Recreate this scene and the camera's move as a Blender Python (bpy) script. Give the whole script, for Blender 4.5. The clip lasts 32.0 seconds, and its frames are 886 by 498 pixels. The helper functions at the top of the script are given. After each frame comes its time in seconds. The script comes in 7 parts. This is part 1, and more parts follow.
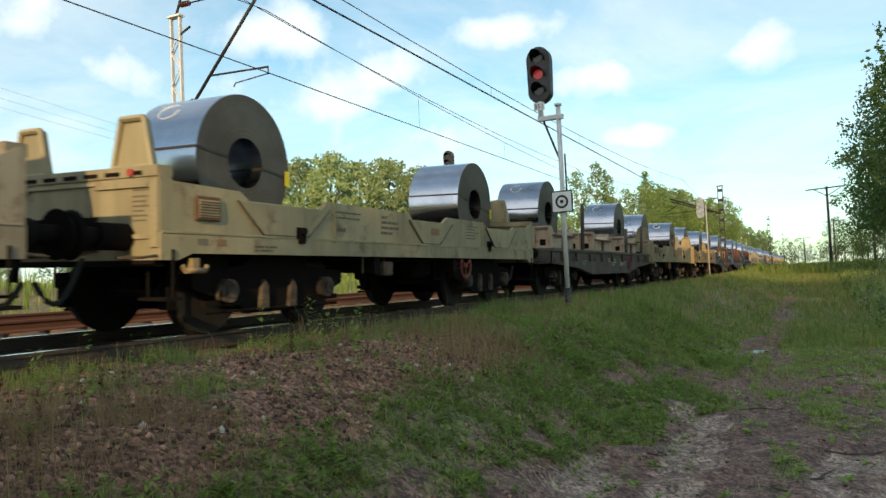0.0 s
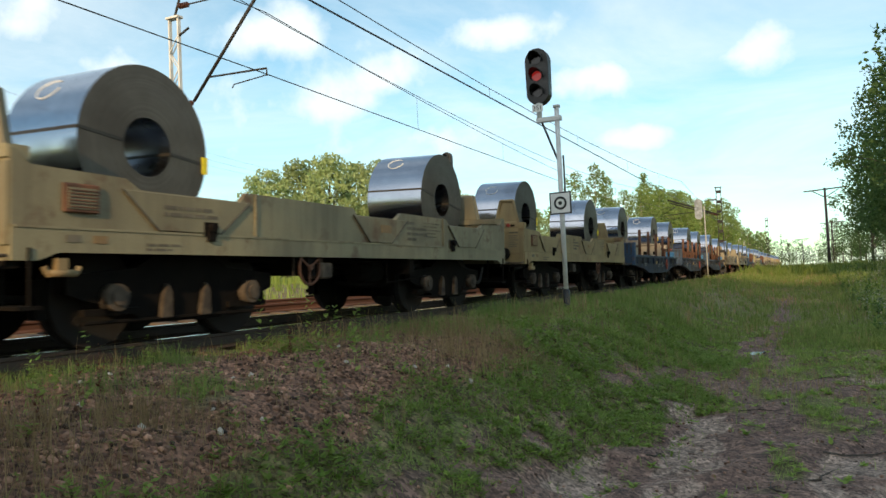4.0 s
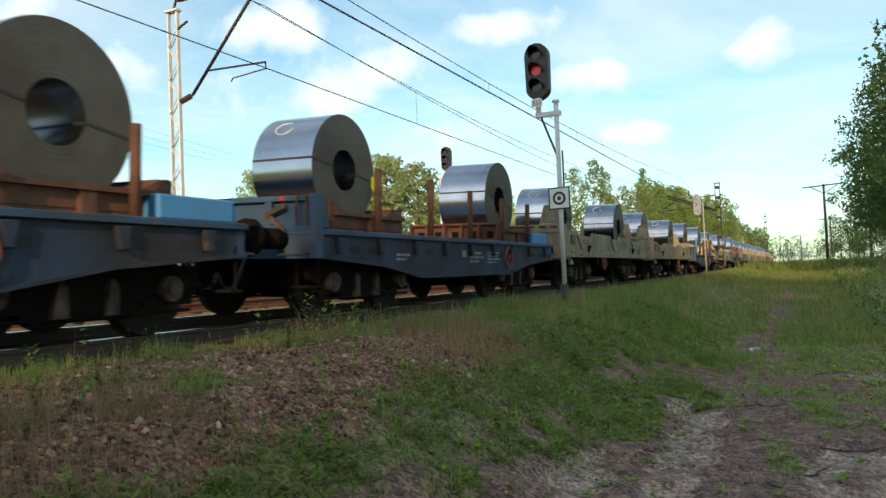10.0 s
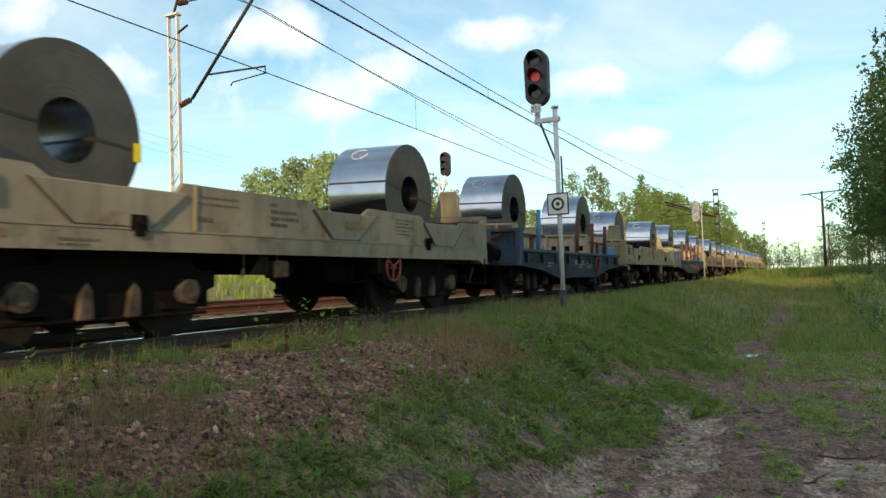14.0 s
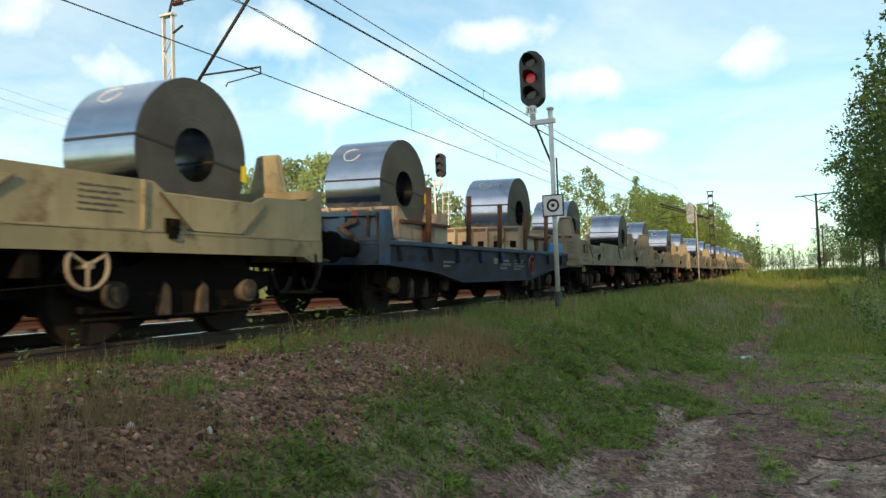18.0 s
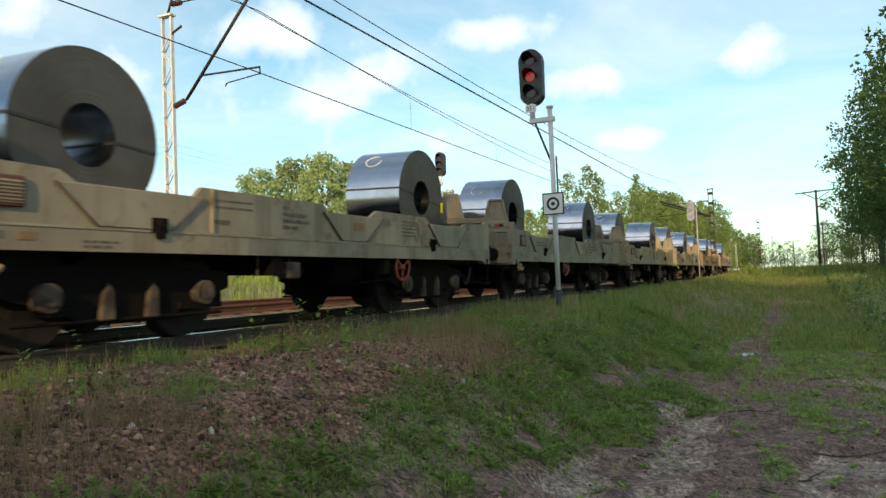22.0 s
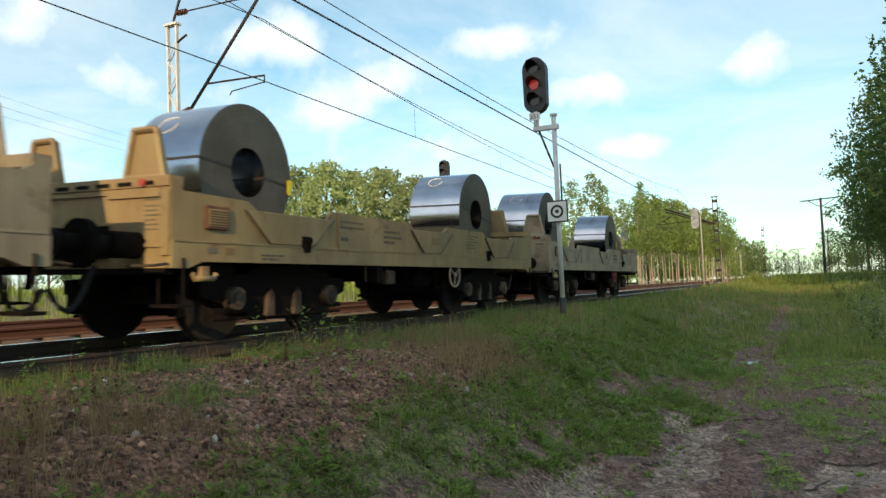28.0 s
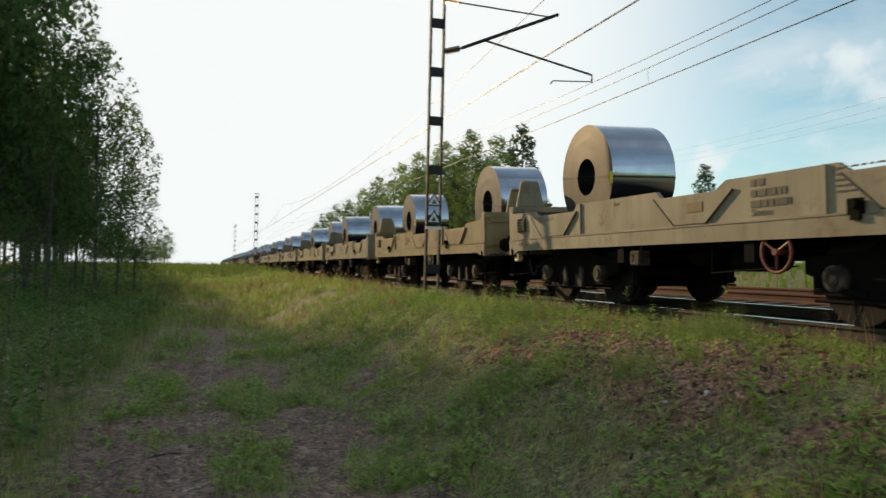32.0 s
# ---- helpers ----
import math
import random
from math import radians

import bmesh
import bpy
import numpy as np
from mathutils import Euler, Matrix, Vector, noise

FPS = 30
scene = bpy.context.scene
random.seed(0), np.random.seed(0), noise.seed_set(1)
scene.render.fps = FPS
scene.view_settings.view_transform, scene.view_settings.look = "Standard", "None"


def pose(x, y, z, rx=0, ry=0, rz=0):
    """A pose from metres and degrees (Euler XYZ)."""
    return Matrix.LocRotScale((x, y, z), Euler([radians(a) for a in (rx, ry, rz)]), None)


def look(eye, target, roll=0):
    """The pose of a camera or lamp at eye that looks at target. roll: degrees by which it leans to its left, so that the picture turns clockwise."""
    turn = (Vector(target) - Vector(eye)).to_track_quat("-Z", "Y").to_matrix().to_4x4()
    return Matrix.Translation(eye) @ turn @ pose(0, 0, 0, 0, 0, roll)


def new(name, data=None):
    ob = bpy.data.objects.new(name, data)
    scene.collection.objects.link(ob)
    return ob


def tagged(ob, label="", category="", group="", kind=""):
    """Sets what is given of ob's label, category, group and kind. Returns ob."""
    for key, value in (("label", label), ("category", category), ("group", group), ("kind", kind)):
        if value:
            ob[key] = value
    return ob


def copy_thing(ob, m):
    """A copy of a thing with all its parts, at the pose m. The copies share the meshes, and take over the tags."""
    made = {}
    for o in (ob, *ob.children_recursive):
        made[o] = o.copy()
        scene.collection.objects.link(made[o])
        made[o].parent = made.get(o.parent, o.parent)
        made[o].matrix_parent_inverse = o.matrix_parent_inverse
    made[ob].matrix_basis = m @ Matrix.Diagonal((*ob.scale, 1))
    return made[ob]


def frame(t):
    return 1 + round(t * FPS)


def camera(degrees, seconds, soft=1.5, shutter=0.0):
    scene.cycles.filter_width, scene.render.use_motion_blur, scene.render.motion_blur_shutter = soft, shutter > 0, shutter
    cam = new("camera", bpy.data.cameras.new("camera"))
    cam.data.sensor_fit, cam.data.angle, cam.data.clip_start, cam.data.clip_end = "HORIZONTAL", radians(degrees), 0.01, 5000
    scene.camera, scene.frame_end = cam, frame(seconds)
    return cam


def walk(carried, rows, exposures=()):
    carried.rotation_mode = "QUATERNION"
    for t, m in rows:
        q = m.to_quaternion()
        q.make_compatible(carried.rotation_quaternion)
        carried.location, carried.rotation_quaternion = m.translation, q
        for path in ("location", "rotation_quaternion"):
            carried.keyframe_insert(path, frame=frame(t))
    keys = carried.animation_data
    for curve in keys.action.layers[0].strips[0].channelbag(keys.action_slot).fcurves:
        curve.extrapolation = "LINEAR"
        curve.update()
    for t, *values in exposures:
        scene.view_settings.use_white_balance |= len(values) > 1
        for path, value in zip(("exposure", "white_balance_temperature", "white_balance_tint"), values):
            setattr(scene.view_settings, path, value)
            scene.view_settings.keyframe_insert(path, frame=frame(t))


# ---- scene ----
EYE = (0.0, 0.0, 1.5)
cam = camera(60.91, 32.0, soft=1.5, shutter=0.22)
# seconds, yaw, pitch, roll
PATH = [
    (0.0, 25.95, 2.46, 2.65),    (0.5, 25.93, 2.51, 2.61),    (1.0, 25.93, 2.52, 2.59),
    (1.5, 25.94, 2.56, 2.69),    (2.0, 25.90, 2.54, 2.67),    (2.5, 25.87, 2.53, 2.63),
    (3.0, 25.86, 2.55, 2.66),    (3.5, 25.84, 2.55, 2.67),    (5.5, 25.86, 2.62, 2.62),
    (6.0, 25.87, 2.61, 2.66),    (6.5, 25.86, 2.58, 2.59),    (7.0, 25.84, 2.56, 2.53),
    (7.5, 25.82, 2.55, 2.71),    (8.0, 25.81, 2.43, 2.70),    (8.5, 25.78, 2.30, 2.77),
    (9.0, 25.77, 2.16, 2.74),    (9.5, 25.74, 2.10, 2.47),    (10.0, 25.73, 2.16, 2.46),
    (10.5, 25.72, 2.23, 2.41),    (11.0, 25.72, 2.36, 2.38),    (11.5, 25.74, 2.46, 2.41),
    (12.0, 25.74, 2.48, 2.55),    (12.5, 25.69, 2.48, 2.42),    (13.0, 25.66, 2.54, 2.33),
    (13.5, 25.65, 2.54, 2.19),    (15.5, 25.50, 2.59, 2.17),    (16.0, 25.46, 2.64, 2.11),
    (16.5, 25.42, 2.71, 2.18),    (17.0, 25.38, 2.73, 2.18),    (17.5, 25.29, 2.69, 2.07),
    (18.0, 25.23, 2.62, 2.08),    (18.5, 25.18, 2.51, 2.21),    (19.0, 25.17, 2.37, 2.35),
    (19.5, 25.15, 2.23, 2.38),    (20.0, 25.18, 2.14, 2.41),    (20.5, 25.20, 2.17, 2.33),
    (21.0, 25.24, 2.26, 2.40),    (21.5, 25.27, 2.39, 2.38),    (22.0, 25.27, 2.54, 2.40),
    (22.5, 25.27, 2.65, 2.35),    (23.0, 25.28, 2.73, 2.52),    (23.5, 25.25, 2.78, 2.52),
    (24.0, 25.24, 2.76, 2.38),    (24.5, 25.27, 2.78, 2.53),    (25.0, 25.32, 2.73, 2.49),
    (25.5, 25.37, 2.74, 2.40),    (27.5, 25.51, 3.14, 2.35),    (28.0, 25.57, 3.14, 2.38),
    (28.5, 25.61, 3.09, 2.46),    (29.0, 25.65, 3.08, 2.62),    (29.5, 25.66, 3.08, 2.60),
    (30.0, 26.86, 3.45, 1.92),    (30.2, 34.18, 4.29, 1.34),    (30.3, 41.20, 5.02, 1.34),
    (30.4, 49.26, 4.90, 1.07),    (30.5, 58.79, 4.94, 0.16),    (30.6, 69.73, 5.14, 0.22),
    (30.7, 80.44, 4.54, -1.28),    (30.8, 91.00, 4.03, -1.43),    (30.9, 100.28, 3.67, -1.13),
    (31.0, 108.89, 3.53, -1.63),    (31.1, 116.89, 3.75, -1.14),    (31.2, 124.48, 3.22, -0.83),
    (31.3, 131.83, 3.04, -0.33),    (31.4, 138.28, 2.65, 1.10),    (31.5, 144.52, 2.37, 1.11),
    (31.6, 149.30, 2.13, 0.50),    (31.7, 154.00, 1.92, -0.10),    (31.8, 157.80, 1.80, -0.55),
    (31.9, 160.68, 1.70, -0.95),    (32.0, 162.63, 1.62, -1.31),
]
walk(cam, [(t, pose(*EYE, 90 + p, r, y)) for t, y, p, r in PATH],
     exposures=[(0.0, 0.0), (30.55, 0.0), (30.9, 0.25), (31.2, 0.30), (31.6, 0.05), (32.0, -0.40)])

# ---- light ----
SUN_AZ, SUN_EL = 196.0, 18.0


def aim(az, el):
    a, e = radians(az), radians(el)
    return Vector((-math.sin(a) * math.cos(e), math.cos(a) * math.cos(e), math.sin(e)))


def build_light():
    world = bpy.data.worlds.new("sky")
    scene.world = world
    world.use_nodes = True
    nt = world.node_tree
    nt.nodes.clear()
    N, L = nt.nodes.new, nt.links.new
    sky = N("ShaderNodeTexSky")
    sky.sky_type, sky.sun_disc = "NISHITA", False
    sky.sun_elevation, sky.sun_rotation = radians(SUN_EL), radians(-SUN_AZ)
    sky.air_density, sky.dust_density, sky.ozone_density = 1.0, 0.4, 0.6
    tc = N("ShaderNodeTexCoord")
    # stretched vapour and small cumulus
    sep = N("ShaderNodeSeparateXYZ")
    L(tc.outputs["Generated"], sep.inputs[0])
    lift = N("ShaderNodeMath"); lift.operation = "ADD"; lift.inputs[1].default_value = 0.12
    L(sep.outputs["Z"], lift.inputs[0])
    mx = N("ShaderNodeMath"); mx.operation = "MAXIMUM"; mx.inputs[1].default_value = 0.05
    L(lift.outputs[0], mx.inputs[0])
    dx = N("ShaderNodeMath"); dx.operation = "DIVIDE"
    dy = N("ShaderNodeMath"); dy.operation = "DIVIDE"
    L(sep.outputs["X"], dx.inputs[0]); L(mx.outputs[0], dx.inputs[1])
    L(sep.outputs["Y"], dy.inputs[0]); L(mx.outputs[0], dy.inputs[1])
    comb = N("ShaderNodeCombineXYZ")
    L(dx.outputs[0], comb.inputs[0]); L(dy.outputs[0], comb.inputs[1])
    thin = N("ShaderNodeTexNoise")
    thin.inputs["Scale"].default_value, thin.inputs["Detail"].default_value = 0.85, 9
    thin.inputs["Roughness"].default_value, thin.inputs["Distortion"].default_value = 0.62, 0.5
    L(comb.outputs[0], thin.inputs["Vector"])
    r1 = N("ShaderNodeMapRange")
    r1.inputs[1].default_value, r1.inputs[2].default_value = 0.38, 0.74
    r1.inputs[3].default_value, r1.inputs[4].default_value = 0.12, 0.85
    L(thin.outputs["Fac"], r1.inputs[0])
    puff = N("ShaderNodeTexNoise")
    puff.inputs["Scale"].default_value, puff.inputs["Detail"].default_value = 8.0, 9
    puff.inputs["Roughness"].default_value = 0.55
    L(tc.outputs["Generated"], puff.inputs["Vector"])
    high = N("ShaderNodeMapRange")
    high.inputs[1].default_value, high.inputs[2].default_value, high.inputs[3].default_value, high.inputs[4].default_value = 0.34, 0.80, 1.0, 0.75
    L(sep.outputs["Z"], high.inputs[0])
    veil = N("ShaderNodeMath"); veil.operation = "MULTIPLY"
    L(r1.outputs[0], veil.inputs[0]); L(high.outputs[0], veil.inputs[1])
    total = veil.outputs[0]
    # cumulus heaps: azimuth, elevation, half width, half height
    for az, el, w, hgt in ((55.5, 18.0, 3.6, 2.4), (49.5, 15.6, 2.3, 1.4), (37.5, 18.6, 4.5, 1.6), (34.5, 13.5, 6.5, 2.6), (29.5, 15.3, 2.8, 1.6), (27.5, 11.0, 5.5, 1.5),
                           (4.2, 14.9, 4.0, 1.15), (13.0, 14.6, 2.6, 1.0), (12.2, 9.9, 2.4, 0.8), (20.5, 18.5, 3.0, 1.0), (63, 21, 3, 3), (128, 13, 7, 1.8), (120, 9, 8, 1.6), (143, 8, 6, 1.6), (136, 15, 4, 2.0)):
        d = aim(az, el)
        side = Vector((-math.cos(radians(az)), -math.sin(radians(az)), 0))
        up = side.cross(d) * -1
        u = N("ShaderNodeVectorMath"); u.operation = "DOT_PRODUCT"; u.inputs[1].default_value = side / math.sin(radians(w))
        v = N("ShaderNodeVectorMath"); v.operation = "DOT_PRODUCT"; v.inputs[1].default_value = up / math.sin(radians(hgt))
        fwd = N("ShaderNodeVectorMath"); fwd.operation = "DOT_PRODUCT"; fwd.inputs[1].default_value = d
        for n_ in (u, v, fwd):
            L(tc.outputs["Generated"], n_.inputs[0])
        c2 = N("ShaderNodeCombineXYZ")
        L(u.outputs["Value"], c2.inputs[0]); L(v.outputs["Value"], c2.inputs[1])
        ln = N("ShaderNodeVectorMath"); ln.operation = "LENGTH"
        L(c2.outputs[0], ln.inputs[0])
        add = N("ShaderNodeMath"); add.operation = "MULTIPLY_ADD"; add.inputs[1].default_value, add.inputs[2].default_value = 6.0, -3.1
        L(puff.outputs["Fac"], add.inputs[0])
        sm = N("ShaderNodeMath"); sm.operation = "SUBTRACT"
        L(add.outputs[0], sm.inputs[0]); L(ln.outputs["Value"], sm.inputs[1])
        r = N("ShaderNodeMapRange")
        r.interpolation_type = "SMOOTHSTEP"
        r.inputs[1].default_value, r.inputs[2].default_value = -1.7, 0.15
        L(sm.outputs[0], r.inputs[0])
        front = N("ShaderNodeMath"); front.operation = "GREATER_THAN"; front.inputs[1].default_value = 0.2
        L(fwd.outputs["Value"], front.inputs[0])
        mul = N("ShaderNodeMath"); mul.operation = "MULTIPLY"
        L(r.outputs[0], mul.inputs[0]); L(front.outputs[0], mul.inputs[1])
        top = N("ShaderNodeMath"); top.operation = "MAXIMUM"
        L(total, top.inputs[0]); L(mul.outputs[0], top.inputs[1])
        total = top.outputs[0]
    # thin bright haze towards the sun
    hz = N("ShaderNodeVectorMath"); hz.operation = "DOT_PRODUCT"; hz.inputs[1].default_value = aim(185, 16)
    L(tc.outputs["Generated"], hz.inputs[0])
    hr = N("ShaderNodeMapRange"); hr.interpolation_type = "SMOOTHSTEP"
    hr.inputs[1].default_value, hr.inputs[2].default_value = 0.62, 0.90
    L(hz.outputs["Value"], hr.inputs[0])
    hm = N("ShaderNodeMath"); hm.operation = "MAXIMUM"
    L(total, hm.inputs[0]); L(hr.outputs[0], hm.inputs[1])
    total = hm.outputs[0]
    mix = N("ShaderNodeMix"); mix.data_type = "RGBA"
    glare = N("ShaderNodeMix"); glare.data_type = "RGBA"
    glare.inputs["A"].default_value, glare.inputs["B"].default_value = (8.2, 9.0, 9.2, 1), (9.8, 10.2, 10.1, 1)
    L(hr.outputs[0], glare.inputs["Factor"]); L(glare.outputs["Result"], mix.inputs["B"])
    L(total, mix.inputs["Factor"])
    hue = N("ShaderNodeVectorMath"); hue.operation = "MULTIPLY"; hue.inputs[1].default_value = (1.0, 1.42, 1.40)
    L(sky.outputs[0], hue.inputs[0]); L(hue.outputs[0], mix.inputs["A"])
    bg = N("ShaderNodeBackground")
    bg.inputs["Strength"].default_value = 0.125
    L(mix.outputs["Result"], bg.inputs["Color"])
    out = N("ShaderNodeOutputWorld")
    L(bg.outputs[0], out.inputs[0])
    sun = bpy.data.lights.new("sun", "SUN")
    sun.energy, sun.angle, sun.color = 4.6, radians(0.6), (1.0, 0.72, 0.39)
    ob = new("sun", sun)
    ob.matrix_world = look((0, 0, 0), -aim(SUN_AZ, SUN_EL))


build_light()


# ---- materials ----
def material(name, base, rough=0.7, metal=0.0, second=None, scale=3.0, fine=40.0, spread=0.35, bump=0.2, stain=None, stain_at=0.6, spec=0.5, each=0.0, stretch=(1, 1, 1), streak=None):
    """A surface of two tones with grain, wear stains and relief."""
    m = bpy.data.materials.new(name)
    m.use_nodes = True
    nt = m.node_tree
    N, L = nt.nodes.new, nt.links.new
    b = nt.nodes["Principled BSDF"]
    b.inputs["Roughness"].default_value, b.inputs["Metallic"].default_value = rough, metal
    b.inputs["Specular IOR Level"].default_value = spec
    tc = N("ShaderNodeTexCoord")
    mp = N("ShaderNodeMapping")
    mp.inputs["Scale"].default_value = stretch
    if each:
        own = N("ShaderNodeObjectInfo")
        far = N("ShaderNodeMath"); far.operation = "MULTIPLY"; far.inputs[1].default_value = 60.0
        L(own.outputs["Random"], far.inputs[0])
        away = N("ShaderNodeVectorMath"); away.operation = "ADD"
        L(tc.outputs["Object"], away.inputs[0]); L(far.outputs[0], away.inputs[1])
        where = away.outputs[0]
    else:
        where = tc.outputs["Object"]
    L(where, mp.inputs["Vector"])
    big = N("ShaderNodeTexNoise"); big.inputs["Scale"].default_value = scale; big.inputs["Detail"].default_value = 6
    small = N("ShaderNodeTexNoise"); small.inputs["Scale"].default_value = fine; small.inputs["Detail"].default_value = 4
    L(mp.outputs[0], big.inputs["Vector"]); L(mp.outputs[0], small.inputs["Vector"])
    second = second or tuple(c * (1 - spread) for c in base)
    rmp = N("ShaderNodeMapRange"); rmp.inputs[1].default_value, rmp.inputs[2].default_value = 0.35, 0.65
    L(big.outputs["Fac"], rmp.inputs[0])
    mix = N("ShaderNodeMix"); mix.data_type = "RGBA"
    mix.inputs["A"].default_value, mix.inputs["B"].default_value = (*base, 1), (*second, 1)
    L(rmp.outputs[0], mix.inputs["Factor"])
    col = mix.outputs["Result"]
    gr = N("ShaderNodeMapRange"); gr.inputs[3].default_value, gr.inputs[4].default_value = 1 - spread * 0.5, 1 + spread * 0.5
    L(small.outputs["Fac"], gr.inputs[0])
    mul = N("ShaderNodeVectorMath"); mul.operation = "SCALE"
    L(col, mul.inputs[0]); L(gr.outputs[0], mul.inputs["Scale"])
    col = mul.outputs[0]
    if stain:
        st = N("ShaderNodeTexNoise"); st.inputs["Scale"].default_value = scale * 1.7; st.inputs["Detail"].default_value = 8; st.inputs["Roughness"].default_value = 0.7
        off = N("ShaderNodeVectorMath"); off.operation = "ADD"; off.inputs[1].default_value = (17, 3, 8)
        L(mp.outputs[0], off.inputs[0]); L(off.outputs[0], st.inputs["Vector"])
        sr = N("ShaderNodeMapRange"); sr.inputs[1].default_value, sr.inputs[2].default_value = stain_at, stain_at + 0.12
        L(st.outputs["Fac"], sr.inputs[0])
        m2 = N("ShaderNodeMix"); m2.data_type = "RGBA"; m2.inputs["B"].default_value = (*stain, 1)
        L(sr.outputs[0], m2.inputs["Factor"]); L(col, m2.inputs["A"])
        col = m2.outputs["Result"]
    if streak:
        sm = N("ShaderNodeMapping"); sm.inputs["Scale"].default_value = (1, 1, 0.09)
        L(where, sm.inputs["Vector"])
        sn = N("ShaderNodeTexNoise"); sn.inputs["Scale"].default_value = 3.2; sn.inputs["Detail"].default_value = 6; sn.inputs["Roughness"].default_value = 0.65
        L(sm.outputs[0], sn.inputs["Vector"])
        sr = N("ShaderNodeMapRange"); sr.inputs[1].default_value, sr.inputs[2].default_value, sr.inputs[4].default_value = 0.46, 0.68, 0.6
        L(sn.outputs["Fac"], sr.inputs[0])
        m3 = N("ShaderNodeMix"); m3.data_type = "RGBA"; m3.inputs["B"].default_value = (*streak, 1)
        L(sr.outputs[0], m3.inputs["Factor"]); L(col, m3.inputs["A"])
        col = m3.outputs["Result"]
    if each:
        oi = N("ShaderNodeObjectInfo")
        er = N("ShaderNodeMapRange"); er.inputs[3].default_value, er.inputs[4].default_value = 1 - each, 1 + each
        L(oi.outputs["Random"], er.inputs[0])
        es = N("ShaderNodeVectorMath"); es.operation = "SCALE"
        L(col, es.inputs[0]); L(er.outputs[0], es.inputs["Scale"])
        col = es.outputs[0]
    L(col, b.inputs["Base Color"])
    rr = N("ShaderNodeMapRange"); rr.inputs[3].default_value, rr.inputs[4].default_value = max(rough - 0.12, 0.02), min(rough + 0.12, 1)
    L(big.outputs["Fac"], rr.inputs[0]); L(rr.outputs[0], b.inputs["Roughness"])
    if bump:
        bp = N("ShaderNodeBump"); bp.inputs["Strength"].default_value, bp.inputs["Distance"].default_value = bump, 0.01
        L(small.outputs["Fac"], bp.inputs["Height"]); L(bp.outputs[0], b.inputs["Normal"])
    return m


def leaf_material(name, a, c, light=0.35):
    m = bpy.data.materials.new(name)
    m.use_nodes = True
    nt = m.node_tree
    N, L = nt.nodes.new, nt.links.new
    b = nt.nodes["Principled BSDF"]
    b.inputs["Roughness"].default_value = 0.65
    b.inputs["Specular IOR Level"].default_value = 0.25
    g = N("ShaderNodeNewGeometry")
    mix = N("ShaderNodeMix"); mix.data_type = "RGBA"
    mix.inputs["A"].default_value, mix.inputs["B"].default_value = (*a, 1), (*c, 1)
    L(g.outputs["Random Per Island"], mix.inputs["Factor"])
    oi = N("ShaderNodeObjectInfo")
    er = N("ShaderNodeMapRange"); er.inputs[3].default_value, er.inputs[4].default_value = 0.8, 1.2
    L(oi.outputs["Random"], er.inputs[0])
    es = N("ShaderNodeVectorMath"); es.operation = "SCALE"
    L(mix.outputs["Result"], es.inputs[0]); L(er.outputs[0], es.inputs["Scale"])
    L(es.outputs[0], b.inputs["Base Color"])
    tr = N("ShaderNodeBsdfTranslucent")
    L(es.outputs[0], tr.inputs["Color"])
    ms = N("ShaderNodeMixShader"); ms.inputs[0].default_value = light
    L(b.outputs[0], ms.inputs[1]); L(tr.outputs[0], ms.inputs[2])
    L(ms.outputs[0], nt.nodes["Material Output"].inputs[0])
    return m


BEIGE = material("dusty_grey_beige_paint", (0.30, 0.262, 0.185), 0.65, second=(0.23, 0.198, 0.14), scale=1.4, fine=55, spread=0.28, stain=(0.14, 0.09, 0.05), stain_at=0.55, streak=(0.13, 0.10, 0.068), each=0.07)
SAND_PAINT = material("greenish_sand_paint", (0.35, 0.30, 0.175), 0.65, second=(0.27, 0.235, 0.14), scale=1.3, fine=55, spread=0.24, stain=(0.17, 0.11, 0.055), stain_at=0.55, streak=(0.17, 0.135, 0.08), each=0.07)
PALE_BEIGE = material("pale_beige_paint", (0.345, 0.29, 0.20), 0.65, second=(0.275, 0.225, 0.155), scale=1.2, fine=55, spread=0.24, stain=(0.19, 0.125, 0.075), stain_at=0.55, streak=(0.19, 0.145, 0.095), each=0.06)
OLIVE = material("olive_grey_paint", (0.25, 0.22, 0.135), 0.65, second=(0.19, 0.165, 0.105), scale=1.3, fine=55, spread=0.26, stain=(0.13, 0.08, 0.045), stain_at=0.55, streak=(0.12, 0.095, 0.06), each=0.07)
OCHRE = material("yellow_ochre_paint", (0.32, 0.24, 0.115), 0.65, second=(0.24, 0.175, 0.085), scale=1.3, fine=55, spread=0.26, stain=(0.19, 0.105, 0.05), stain_at=0.55, streak=(0.19, 0.125, 0.065), each=0.07)
BLUE = material("faded_blue_paint", (0.022, 0.075, 0.165), 0.6, second=(0.028, 0.05, 0.085), scale=1.6, fine=50, spread=0.3, stain=(0.13, 0.075, 0.05), stain_at=0.57, each=0.15, streak=(0.03, 0.028, 0.026))
GRIME_BLUE = material("grimy_blue_sill_paint", (0.016, 0.036, 0.085), 0.7, second=(0.014, 0.015, 0.019), scale=1.3, fine=45, spread=0.4, stain=(0.085, 0.045, 0.028), stain_at=0.60, each=0.15, streak=(0.012, 0.011, 0.011))
BRIGHT_BLUE = material("bright_blue_paint", (0.06, 0.25, 0.52), 0.5, second=(0.06, 0.20, 0.42), scale=1.4, spread=0.2, stain=(0.12, 0.1, 0.1), stain_at=0.68)
